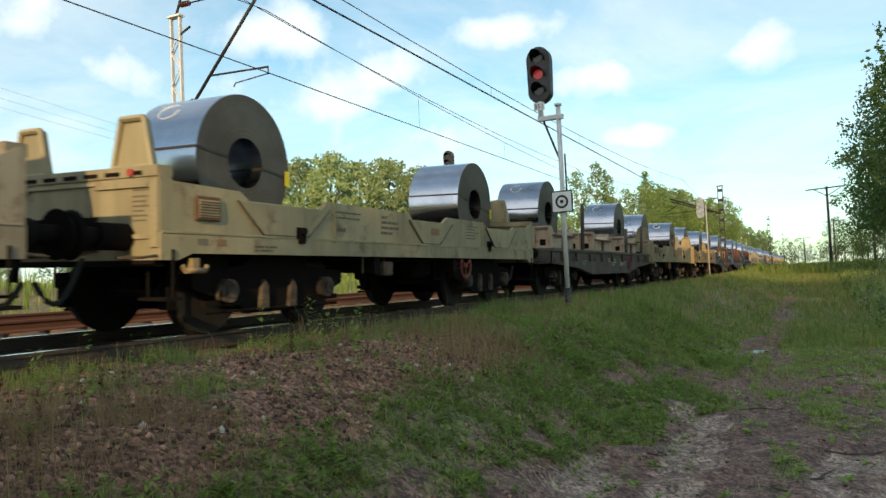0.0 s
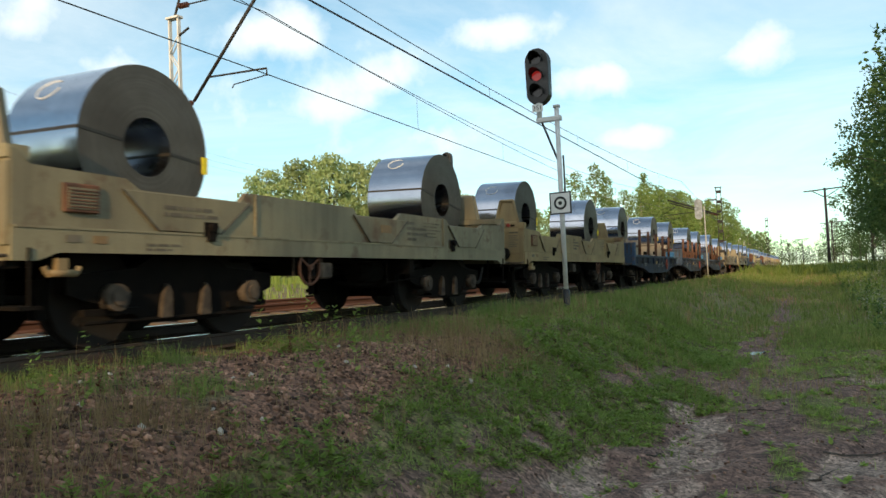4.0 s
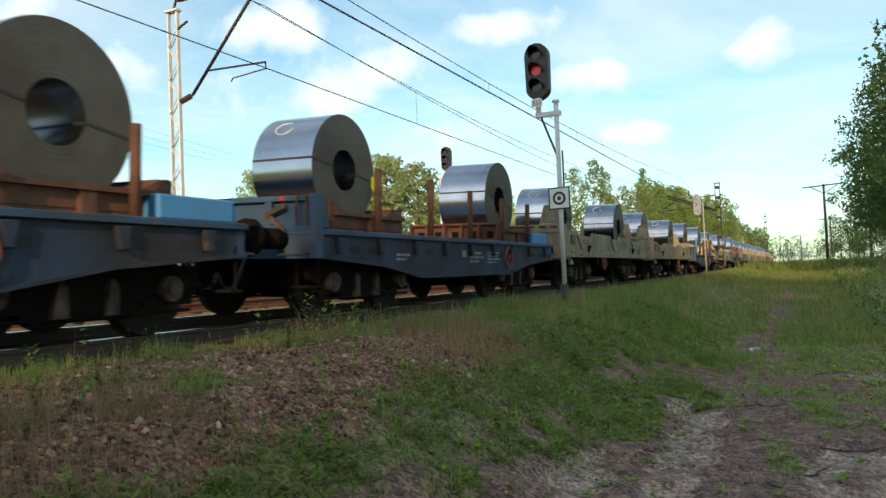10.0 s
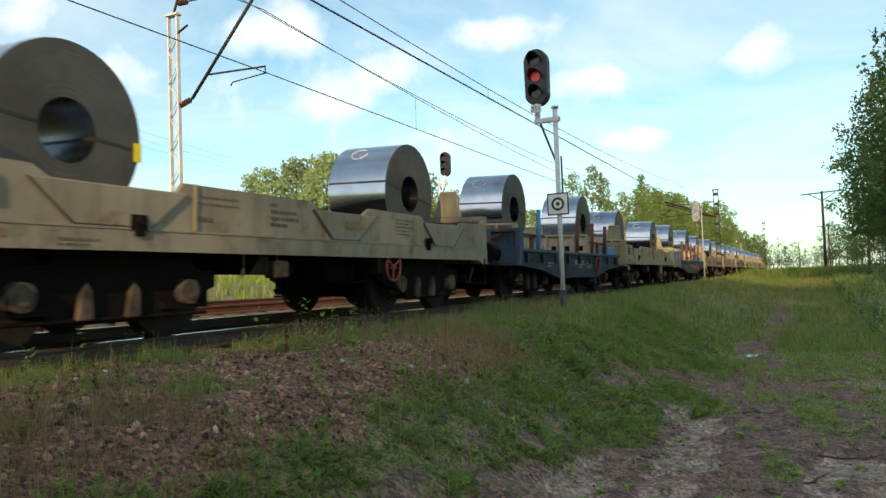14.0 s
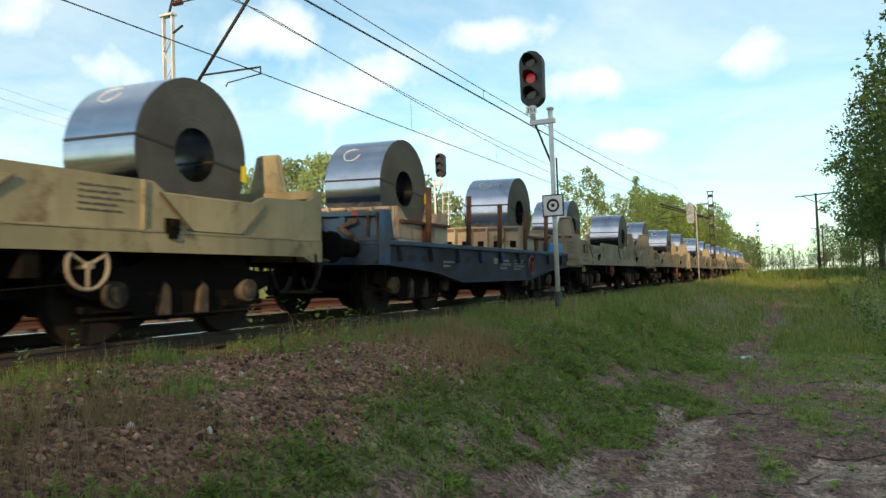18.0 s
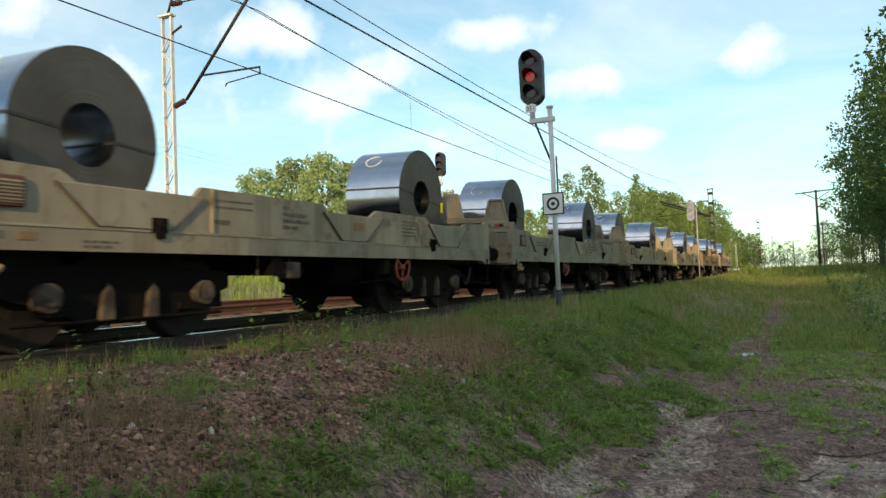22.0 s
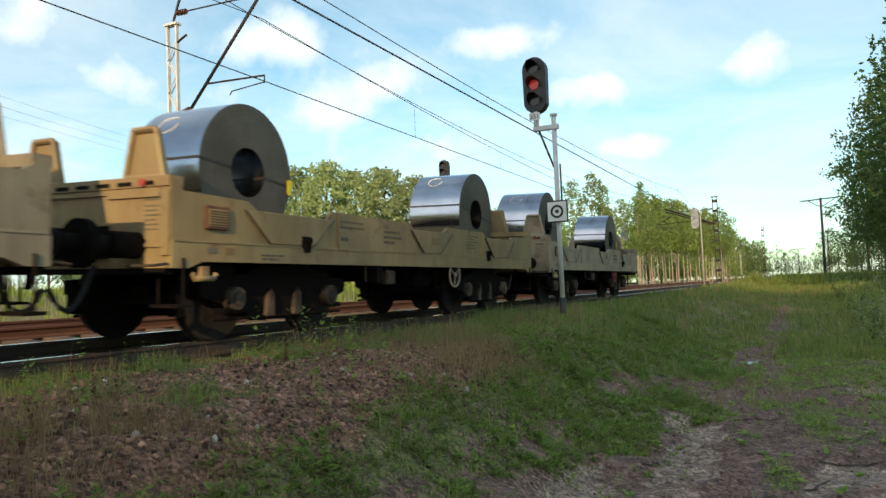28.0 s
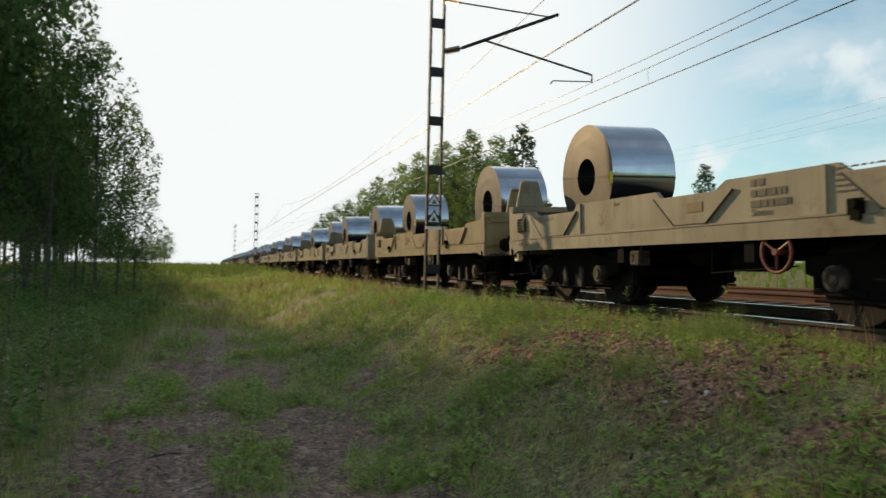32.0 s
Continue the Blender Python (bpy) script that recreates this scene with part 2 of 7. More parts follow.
GREYP = material("weathered_grey_brown_paint", (0.10, 0.086, 0.07), 0.75, second=(0.06, 0.047, 0.038), scale=1.5, spread=0.3, stain=(0.13, 0.06, 0.03), stain_at=0.6, streak=(0.05, 0.035, 0.025))
RUST = material("rusty_steel", (0.135, 0.056, 0.028), 0.8, second=(0.07, 0.034, 0.022), scale=5, fine=70, spread=0.4, bump=0.4, each=0.2)
CRADLE = material("pale_dusty_cradle_paint", (0.46, 0.38, 0.28), 0.75, second=(0.36, 0.28, 0.20), scale=2, fine=60, spread=0.2, stain=(0.17, 0.075, 0.035), stain_at=0.54, each=0.1)
# Soot, taken near-black so the shade under the wagons is in the colour
UNDER = material("sooty_shaded_underframe", (0.006, 0.0052, 0.0048), 0.95, second=(0.011, 0.0085, 0.007), scale=4, spread=0.4, spec=0.1)
DUSTY = material("brake_dust_brown_casting", (0.10, 0.074, 0.052), 0.9, second=(0.025, 0.018, 0.014), scale=6, spread=0.35, each=0.2)
# Wheel steel darkened likewise, underside shade included in its colour
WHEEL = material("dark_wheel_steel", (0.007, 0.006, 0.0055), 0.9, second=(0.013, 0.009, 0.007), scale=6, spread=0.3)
RUBBER = material("black_rubber", (0.018, 0.018, 0.018), 0.8, spread=0.3)
REDP = material("red_wheel_paint", (0.23, 0.045, 0.032), 0.6, second=(0.15, 0.038, 0.028), spread=0.25)
WHEEL_PALE = material("pale_dusty_wheel_paint", (0.36, 0.30, 0.23), 0.7, second=(0.25, 0.20, 0.15), spread=0.25)
RED_DISC = material("red_reflector", (0.32, 0.045, 0.03), 0.35, spread=0.1, bump=0)
YELLOWP = material("yellow_tag", (0.85, 0.68, 0.02), 0.6, spread=0.08, bump=0)
STENCIL = material("faded_black_stencil", (0.15, 0.125, 0.09), 0.7, spread=0.4)
WSTENCIL = material("faded_white_stencil", (0.26, 0.27, 0.27), 0.7, spread=0.4)
PLATE = material("brown_data_plate", (0.26, 0.16, 0.07), 0.6, spread=0.3)
ORANGE = material("orange_panel", (0.50, 0.13, 0.03), 0.6, spread=0.2)
STEEL = material("bright_coil_steel", (0.50, 0.53, 0.60), 0.17, metal=1.0, second=(0.42, 0.45, 0.52), scale=2.0, fine=25, spread=0.12, bump=0.02, each=0.1)
FACE = material("coil_edge_steel", (0.105, 0.092, 0.078), 0.45, metal=0.5, second=(0.075, 0.064, 0.054), scale=2.5, fine=120, spread=0.2, spec=0.3)


def wind_layers(m):
    """Fine rings of strip edges about the coil's axis."""
    nt = m.node_tree
    N, L = nt.nodes.new, nt.links.new
    b = nt.nodes["Principled BSDF"]
    tc, cut, ln = N("ShaderNodeTexCoord"), N("ShaderNodeVectorMath"), N("ShaderNodeVectorMath")
    cut.operation, cut.inputs[1].default_value, ln.operation = "MULTIPLY", (0, 1, 1), "LENGTH"
    L(tc.outputs["Object"], cut.inputs[0]); L(cut.outputs[0], ln.inputs[0])
    n = N("ShaderNodeTexNoise"); n.noise_dimensions = "1D"
    n.inputs["Scale"].default_value, n.inputs["Detail"].default_value, n.inputs["Roughness"].default_value = 38.0, 6, 0.75
    L(ln.outputs["Value"], n.inputs["W"])
    r = N("ShaderNodeMapRange"); r.inputs[1].default_value, r.inputs[2].default_value, r.inputs[3].default_value, r.inputs[4].default_value = 0.3, 0.7, 0.84, 1.16
    L(n.outputs["Fac"], r.inputs[0])
    sc = N("ShaderNodeVectorMath"); sc.operation = "SCALE"
    L(b.inputs["Base Color"].links[0].from_socket, sc.inputs[0]); L(r.outputs[0], sc.inputs["Scale"]); L(sc.outputs[0], b.inputs["Base Color"])
    bp = N("ShaderNodeBump"); bp.inputs["Strength"].default_value, bp.inputs["Distance"].default_value = 0.5, 0.004
    L(n.outputs["Fac"], bp.inputs["Height"]); L(bp.outputs[0], b.inputs["Normal"])


wind_layers(FACE)
# Darker coil steel: shade inside the eye is put into the metal's colour
BORE = material("shaded_bore_steel", (0.20, 0.21, 0.23), 0.3, metal=1.0, second=(0.14, 0.145, 0.16), scale=3.0, fine=30, spread=0.15, bump=0.02)
STRAP = material("dark_strap", (0.05, 0.045, 0.04), 0.5, metal=0.5, spread=0.2)
RAILTOP = material("polished_rail_head", (0.78, 0.78, 0.78), 0.16, metal=1.0, spread=0.15, stretch=(1, 0.1, 1))
RAILRUST = material("rusty_rail", (0.16, 0.065, 0.035), 0.8, second=(0.10, 0.045, 0.03), spread=0.3, stretch=(1, 0.3, 1))
SLEEPER = material("oily_sleeper", (0.075, 0.055, 0.04), 0.9, second=(0.11, 0.08, 0.06), scale=5, spread=0.4, each=0.2)
GALV = material("pale_grey_mast_paint", (0.70, 0.71, 0.71), 0.55, second=(0.58, 0.58, 0.57), scale=4, spread=0.2, stain=(0.22, 0.13, 0.08), stain_at=0.72)
DARKM = material("dark_green_grey_mast", (0.016, 0.017, 0.019), 0.75, second=(0.022, 0.018, 0.015), scale=4, spread=0.3)
SPECKLED = material("speckled_grey_plate", (0.30, 0.33, 0.37), 0.6, second=(0.12, 0.14, 0.16), scale=9, spread=0.4)
BLACKP = material("black_enamel", (0.016, 0.017, 0.018), 0.42, spread=0.3)
WHITEP = material("white_enamel", (0.78, 0.78, 0.76), 0.5, spread=0.08)
WIRE = material("copper_grey_wire", (0.06, 0.065, 0.07), 0.5, metal=0.6, spread=0.2, bump=0)
INSUL = material("brown_porcelain", (0.09, 0.035, 0.02), 0.25, spread=0.2)
PALE_STONE = material("pale_limestone", (0.62, 0.57, 0.50), 0.85, second=(0.45, 0.40, 0.34), scale=14, spread=0.3, bump=0.4, each=0.2)
STONE = material("ballast_stone", (0.42, 0.25, 0.17), 0.9, second=(0.13, 0.066, 0.042), scale=14, fine=90, spread=0.5, bump=0.5, spec=0.2, each=0.75)
BARK = material("tree_bark", (0.10, 0.085, 0.07), 0.95, second=(0.055, 0.045, 0.035), scale=6, spread=0.4, bump=0.6)
BIRCHBARK = material("birch_bark", (0.52, 0.46, 0.39), 0.85, second=(0.36, 0.28, 0.21), scale=3, fine=30, spread=0.3, stain=(0.06, 0.05, 0.045), stain_at=0.62, stretch=(1, 1, 2.5))
WOODPOLE = material("tarred_wood_pole", (0.05, 0.045, 0.045), 0.9, spread=0.4)
# Oily ballast with the shadow under the train painted in
BED_SHADE = material("shaded_oily_ballast", (0.022, 0.019, 0.018), 0.8, second=(0.035, 0.028, 0.024), scale=9, fine=50, spread=0.5, bump=0.8)
# Darker brown than RAILRUST, for the near track's rails
RAILDARK = material("dark_rail_side", (0.055, 0.035, 0.026), 0.7, second=(0.035, 0.025, 0.02), spread=0.3, stretch=(1, 0.3, 1))
CONCRETE = material("grey_concrete", (0.40, 0.39, 0.37), 0.85, second=(0.32, 0.31, 0.29), spread=0.2)
SAND = material("heap_of_sand", (0.36, 0.27, 0.18), 0.95, second=(0.22, 0.16, 0.11), spread=0.4, scale=3.0, fine=14, bump=0.8)
LEAF_DARK = leaf_material("dark_leaves", (0.055, 0.11, 0.032), (0.12, 0.19, 0.06), 0.5)
LEAF_MID = leaf_material("willow_leaves", (0.25, 0.33, 0.13), (0.40, 0.48, 0.23), 0.45)
LEAF_BIRCH = leaf_material("birch_leaves", (0.16, 0.25, 0.06), (0.28, 0.36, 0.11), 0.45)
LEAF_PINE = leaf_material("pine_needles", (0.06, 0.12, 0.045), (0.11, 0.18, 0.065), 0.3)
GRASS = leaf_material("green_grass", (0.165, 0.245, 0.05), (0.37, 0.425, 0.135), 0.5)
# Darker GRASS: missing sun on clumps and shoulder is put into the colour
GRASS_SHADE = leaf_material("shaded_bank_grass", (0.10, 0.17, 0.035), (0.24, 0.30, 0.09), 0.4)
GRASS_DRY = leaf_material("dry_grass", (0.26, 0.19, 0.09), (0.42, 0.30, 0.16), 0.5)
HERB = leaf_material("broad_weeds", (0.17, 0.29, 0.045), (0.37, 0.47, 0.11), 0.5)
# Darker HERB: the wood's shade on the verge is put into the leaf colour
HERB_DARK = leaf_material("wood_shaded_weeds", (0.07, 0.15, 0.03), (0.15, 0.25, 0.06), 0.4)
FIELD = leaf_material("meadow_grass", (0.15, 0.23, 0.04), (0.28, 0.33, 0.09))
BLOOM = leaf_material("pale_seed_heads", (0.36, 0.31, 0.30), (0.5, 0.45, 0.43))
YBLOOM = leaf_material("yellow_flowers", (0.55, 0.45, 0.03), (0.65, 0.55, 0.05))
REDWEED = leaf_material("dock_stems", (0.12, 0.04, 0.025), (0.19, 0.07, 0.035))


def glass_lens(name, col, power):
    m = bpy.data.materials.new(name)
    m.use_nodes = True
    b = m.node_tree.nodes["Principled BSDF"]
    b.inputs["Base Color"].default_value = (*col, 1)
    b.inputs["Roughness"].default_value = 0.1
    b.inputs["Emission Color"].default_value = (*col, 1)
    b.inputs["Emission Strength"].default_value = power
    return m


LAMP_RED = glass_lens("lit_red_lens", (0.10, 0.006, 0.005), 2.2)
LAMP_OFF = glass_lens("dark_lens", (0.02, 0.02, 0.022), 0.0)


# ---- shapes ----
def box(bm, x0, x1, y0, y1, z0, z1):
    v = [bm.verts.new((x, y, z)) for x in (x0, x1) for y in (y0, y1) for z in (z0, z1)]
    for f in ((0, 1, 3, 2), (4, 6, 7, 5), (0, 4, 5, 1), (2, 3, 7, 6), (0, 2, 6, 4), (1, 5, 7, 3)):
        bm.faces.new([v[i] for i in f])
    return v


def slab(bm, poly, a0, a1, axis="x"):
    """A polygon of (y, z) pushed along x from a0 to a1, or of (x, z) along y."""
    def P(p, a):
        return (a, p[0], p[1]) if axis == "x" else ((p[0], a, p[1]) if axis == "y" else (p[0], p[1], a))
    lo, hi = [bm.verts.new(P(p, a0)) for p in poly], [bm.verts.new(P(p, a1)) for p in poly]
    bm.faces.new(lo[::-1]); bm.faces.new(hi)
    n = len(poly)
    for i in range(n):
        bm.faces.new((lo[i], lo[(i + 1) % n], hi[(i + 1) % n], hi[i]))


def tube(bm, a, b, r, seg=8, r2=None, cap=True):
    a, b = Vector(a), Vector(b)
    d = (b - a).normalized()
    s = d.orthogonal().normalized()
    t = d.cross(s)
    r2 = r if r2 is None else r2
    A = [bm.verts.new(a + (s * math.cos(2 * math.pi * i / seg) + t * math.sin(2 * math.pi * i / seg)) * r) for i in range(seg)]
    B = [bm.verts.new(b + (s * math.cos(2 * math.pi * i / seg) + t * math.sin(2 * math.pi * i / seg)) * r2) for i in range(seg)]
    for i in range(seg):
        f = bm.faces.new((A[i], A[(i + 1) % seg], B[(i + 1) % seg], B[i]))
        f.smooth = seg > 6
    if cap:
        bm.faces.new(A[::-1]); bm.faces.new(B)


def ring(bm, c, axis, R, r, seg=24, sub=6):
    """A torus round c."""
    c, ax = Vector(c), Vector(axis).normalized()
    s = ax.orthogonal().normalized()
    t = ax.cross(s)
    V = []
    for i in range(seg):
        o = s * math.cos(2 * math.pi * i / seg) + t * math.sin(2 * math.pi * i / seg)
        V.append([bm.verts.new(c + o * (R + r * math.cos(2 * math.pi * j / sub)) + ax * r * math.sin(2 * math.pi * j / sub)) for j in range(sub)])
    for i in range(seg):
        for j in range(sub):
            f = bm.faces.new((V[i][j], V[(i + 1) % seg][j], V[(i + 1) % seg][(j + 1) % sub], V[i][(j + 1) % sub]))
            f.smooth = True


def made(fn):
    bm = bmesh.new()
    fn(bm)
    return bm


def part(name, bm, mat, parent=None, label="", soft=0.0):
    if soft:
        bmesh.ops.bevel(bm, geom=bm.edges[:], offset=soft, segments=1, affect="EDGES", clamp_overlap=True)
    bmesh.ops.recalc_face_normals(bm, faces=bm.faces[:])
    me = bpy.data.meshes.new(name)
    bm.to_mesh(me)
    bm.free()
    me.materials.append(mat)
    ob = new(name, me)
    if parent:
        ob.parent = parent
    if label:
        ob["label"] = label
    return ob


def block(name, mat, parent, *dims, soft=0.0, label=""):
    return part(name, made(lambda bm: box(bm, *dims)), mat, parent, label, soft)


def rod(name, mat, parent, a, b, r, seg=8, label="", r2=None):
    return part(name, made(lambda bm: tube(bm, a, b, r, seg, r2)), mat, parent, label)


def holder(name, label, category, group=""):
    return tagged(new(name), label, category, group)


def lettering(name, words, size, mat, parent, m):
    """Words cut as flat letters, set at the pose m under parent."""
    cu = bpy.data.curves.new(name, "FONT")
    cu.body, cu.size, cu.extrude, cu.fill_mode = words, size, 0.001, "FRONT"
    tmp = new(name, cu)
    me = bpy.data.meshes.new_from_object(tmp.evaluated_get(bpy.context.evaluated_depsgraph_get()))
    bpy.data.objects.remove(tmp)
    me.materials.clear()
    me.materials.append(mat)
    ob = new(name, me)
    ob.parent, ob.matrix_basis = parent, m
    return ob


def mesh_of(name, verts, faces, mat):
    me = bpy.data.meshes.new(name)
    me.from_pydata(verts, [], faces)
    me.materials.append(mat)
    return me


def quads_mesh(name, V, mat, tri=False):
    """V: array (n, 4 or 3, 3), one free face each."""
    k = V.shape[1]
    me = bpy.data.meshes.new(name)
    n = V.shape[0]
    me.vertices.add(n * k)
    me.vertices.foreach_set("co", V.astype(np.float32).ravel())
    me.loops.add(n * k)
    me.loops.foreach_set("vertex_index", np.arange(n * k, dtype=np.int32))
    me.polygons.add(n)
    me.polygons.foreach_set("loop_start", np.arange(0, n * k, k, dtype=np.int32))
    me.update()
    me.validate()
    me.materials.append(mat)
    return me


# ---- the plan of the line ----
CANT = 2.431                       # degrees by which both tracks lean towards the path
GAUGE = 1.505                      # between rail centres
TX, TZ = -6.699, 1.0926            # near track's centre at rail-head height
FAR_DX = 4.0                       # between the two tracks


def on_track(y, dx=0.0, z=0.0, turn=0.0):
    """Pose on the canted track bed: dx towards the path, z over the rail heads."""
    c, s = math.cos(radians(CANT)), math.sin(radians(CANT))
    return pose(TX + dx * c + z * s, y, TZ - dx * s + z * c, 0, CANT, turn)


def smooth(a, b, x):
    t = np.clip((np.asarray(x, float) - a) / (b - a), 0, 1)
    return t * t * (3 - 2 * t)


def bed(x):
    """Height of the canted bed below the rails at x."""
    return TZ - 0.20 - (x - TX) * math.tan(radians(CANT))


def ground_z(x, y):
    x, y = np.asarray(x, float), np.asarray(y, float)
    p = 0.90 * smooth(-1.2, -3.4, x) + 0.05 * smooth(-3.3, -4.6, x)
    p = p + 0.25 * smooth(1.5, 6, x) + 0.5 * smooth(6, 40, x)
    far = 0.15 * smooth(-11, -13.5, x) + 0.75 * smooth(-13.5, -22, x) + 1.3 * smooth(-20, -70, x) + 1.2 * smooth(-60, -160, x)
    far = far * (1 - 0.75 * smooth(15, 90, y))
    p = p + far
    rise = 1.15 * smooth(14, 70, np.abs(y))
    p = p + rise * (1 - np.clip(p / 1.1, 0, 1))
    p = p - 0.05 * ruts(x, y)
    p = p - 0.09 * np.exp(-((x + 0.95) / 0.34) ** 2 - ((y - 15.2) / 1.1) ** 2)
    return p


LATTICE = np.random.RandomState(77).rand(97, 97)


def grain(x, y, f=1.0, o=0):
    """Smooth uneven noise, 0 to 1."""
    x, y = np.asarray(x, float) * f + 13.7 * o + 400, np.asarray(y, float) * f + 7.1 * o + 400
    total, amp, norm = 0, 1.0, 0
    for _ in range(3):
        i, j = np.floor(x).astype(int), np.floor(y).astype(int)
        u, v = x - i, y - j
        u, v = u * u * (3 - 2 * u), v * v * (3 - 2 * v)
        a, b, c, d = LATTICE[i % 97, j % 97], LATTICE[(i + 1) % 97, j % 97], LATTICE[i % 97, (j + 1) % 97], LATTICE[(i + 1) % 97, (j + 1) % 97]
        total = total + amp * ((a * (1 - u) + b * u) * (1 - v) + (c * (1 - u) + d * u) * v)
        norm += amp
        amp *= 0.55
        x, y = x * 2.1 + 31, y * 2.1 + 17
    return total / norm


def spot(x, y, cx, cy, rx, ry):
    """A soft round patch with a ragged rim."""
    d = ((x - cx) / rx) ** 2 + ((y - cy) / ry) ** 2 + 1.3 * (grain(x, y, 2.2, 31) - 0.5)
    return smooth(1.35, 0.55, d)


# trodden pale earth and islands of grass in the dirt track: centre, half width, half length
PALE_EARTH = ((-0.95, 6.6, 0.24, 1.9), (-1.55, 5.2, 0.2, 0.7), (0.32, 6.1, 0.42, 0.95), (0.7, 11.4, 0.34, 0.8), (-1.3, 8.6, 0.15, 0.8))
GREEN_ISLES = ((-1.72, 7.4, 0.36, 1.3), (-0.72, 12.0, 0.12, 1.8), (0.0, 8.9, 0.20, 1.2), (-2.0, 5.0, 0.12, 0.4), (0.65, 9.3, 0.35, 0.7), (-1.5, 9.6, 0.35, 0.5), (-0.25, 6.3, 0.10, 0.5))


def ruts(x, y):
    """How far wheels have worn the dirt track, 0 to 1."""
    x, y = np.asarray(x, float), np.asarray(y, float)
    w = 0.25 * (grain(x, y, 0.5, 2) - 0.5)
    ahead = sum(spot(x, y, *p) for p in PALE_EARTH) * (0.35 + 0.9 * smooth(0.3, 0.6, grain(x, y, 2.6, 5)))
    c = 0.10 + 0.035 * np.minimum(y + 6, 0)
    back = (np.exp(-((x - c + w) / 0.27) ** 2) * smooth(-21, -14, y) + np.exp(-((x + 0.86 + w) / 0.2) ** 2) * smooth(-15, -10, y) + 0.7 * np.exp(-((x - 0.75) / 0.3) ** 2 - ((y + 7.4) / 1.2) ** 2)) * smooth(0, -3, y)
    return np.clip(ahead + 0.4 * back, 0, 1)


def bare(x, y):
    """Share of open soil."""
    x, y = np.asarray(x, float), np.asarray(y, float)
    w = x + 0.55 * (grain(x, y, 1.1, 4) - 0.5)
    ahead = smooth(-2.32, -2.02, w) * smooth(3.2, 1.4, w) * smooth(-2, 1, y) * smooth(13.2, 9.8, y + 2.4 * (grain(x, y, 0.7, 6) - 0.5) + 2.0 * np.clip(-1.3 - x, 0, 1))
    beyond = np.exp(-((x + 0.72 + 0.4 * (grain(x, y, 0.4, 6) - 0.5)) / 0.34) ** 2) * smooth(9, 11, y) * smooth(40, 28, y) * smooth(0.36, 0.5, grain(x, y, 0.55, 14))
    beyond = np.maximum(beyond, spot(x, y, -0.95, 15.6, 0.36, 2.2))
    isles = np.clip(sum(spot(x, y, *p) for p in GREEN_ISLES), 0, 1)
    tufts = smooth(0.58, 0.68, grain(x, y, 1.5, 8)) * (1 - 0.9 * ruts(x, y))
    ahead = np.maximum(ahead * (1 - np.maximum(tufts, 0.92 * isles)), beyond * (1 - isles))
    back = smooth(-0.5, -3, y) * np.clip(3.2 * ruts(x, y) * smooth(0.25, 0.5, grain(x, y, 1.8, 15)) + 0.85 * smooth(0.48, 0.58, grain(x, y, 1.1, 9)) * smooth(-2.6, -1.8, x) * smooth(1.2, 0.7, x) * smooth(-22, -12, y), 0, 1)
    return np.clip(ahead + back, 0, 1)


def stony(x, y):
    """Share of spilt ballast on the bank's top."""
    x, y = np.asarray(x, float), np.asarray(y, float)
    w = x + 0.7 * (grain(x, y, 1.0, 11) - 0.5)
    band = smooth(-2.5, -2.85, w) * smooth(-5.0, -4.4, w) * smooth(8.6, 7.0, y) * smooth(-10, -6.5, y)
    lim = 0.50 + 0.14 * smooth(0, 2, y) * smooth(8.5, 7, y)
    return np.clip(band * (1 - smooth(lim, lim + 0.08, grain(x, y, 1.3, 12))), 0, 1)


def bumps(x, y):
    return 0.10 * (grain(x, y, 1.7, 3) - 0.5) + 0.015 * np.sin(x * 3.1 + y * 1.7) * np.sin(y * 2.3 - x) + 0.02 * np.sin(x * 7.7 - y * 5.1) + 0.015 * np.sin(x * 13 + 2 * y) * np.sin(y * 11)


def gz(x, y):
    return float(ground_z(x, y) + bumps(x, y))


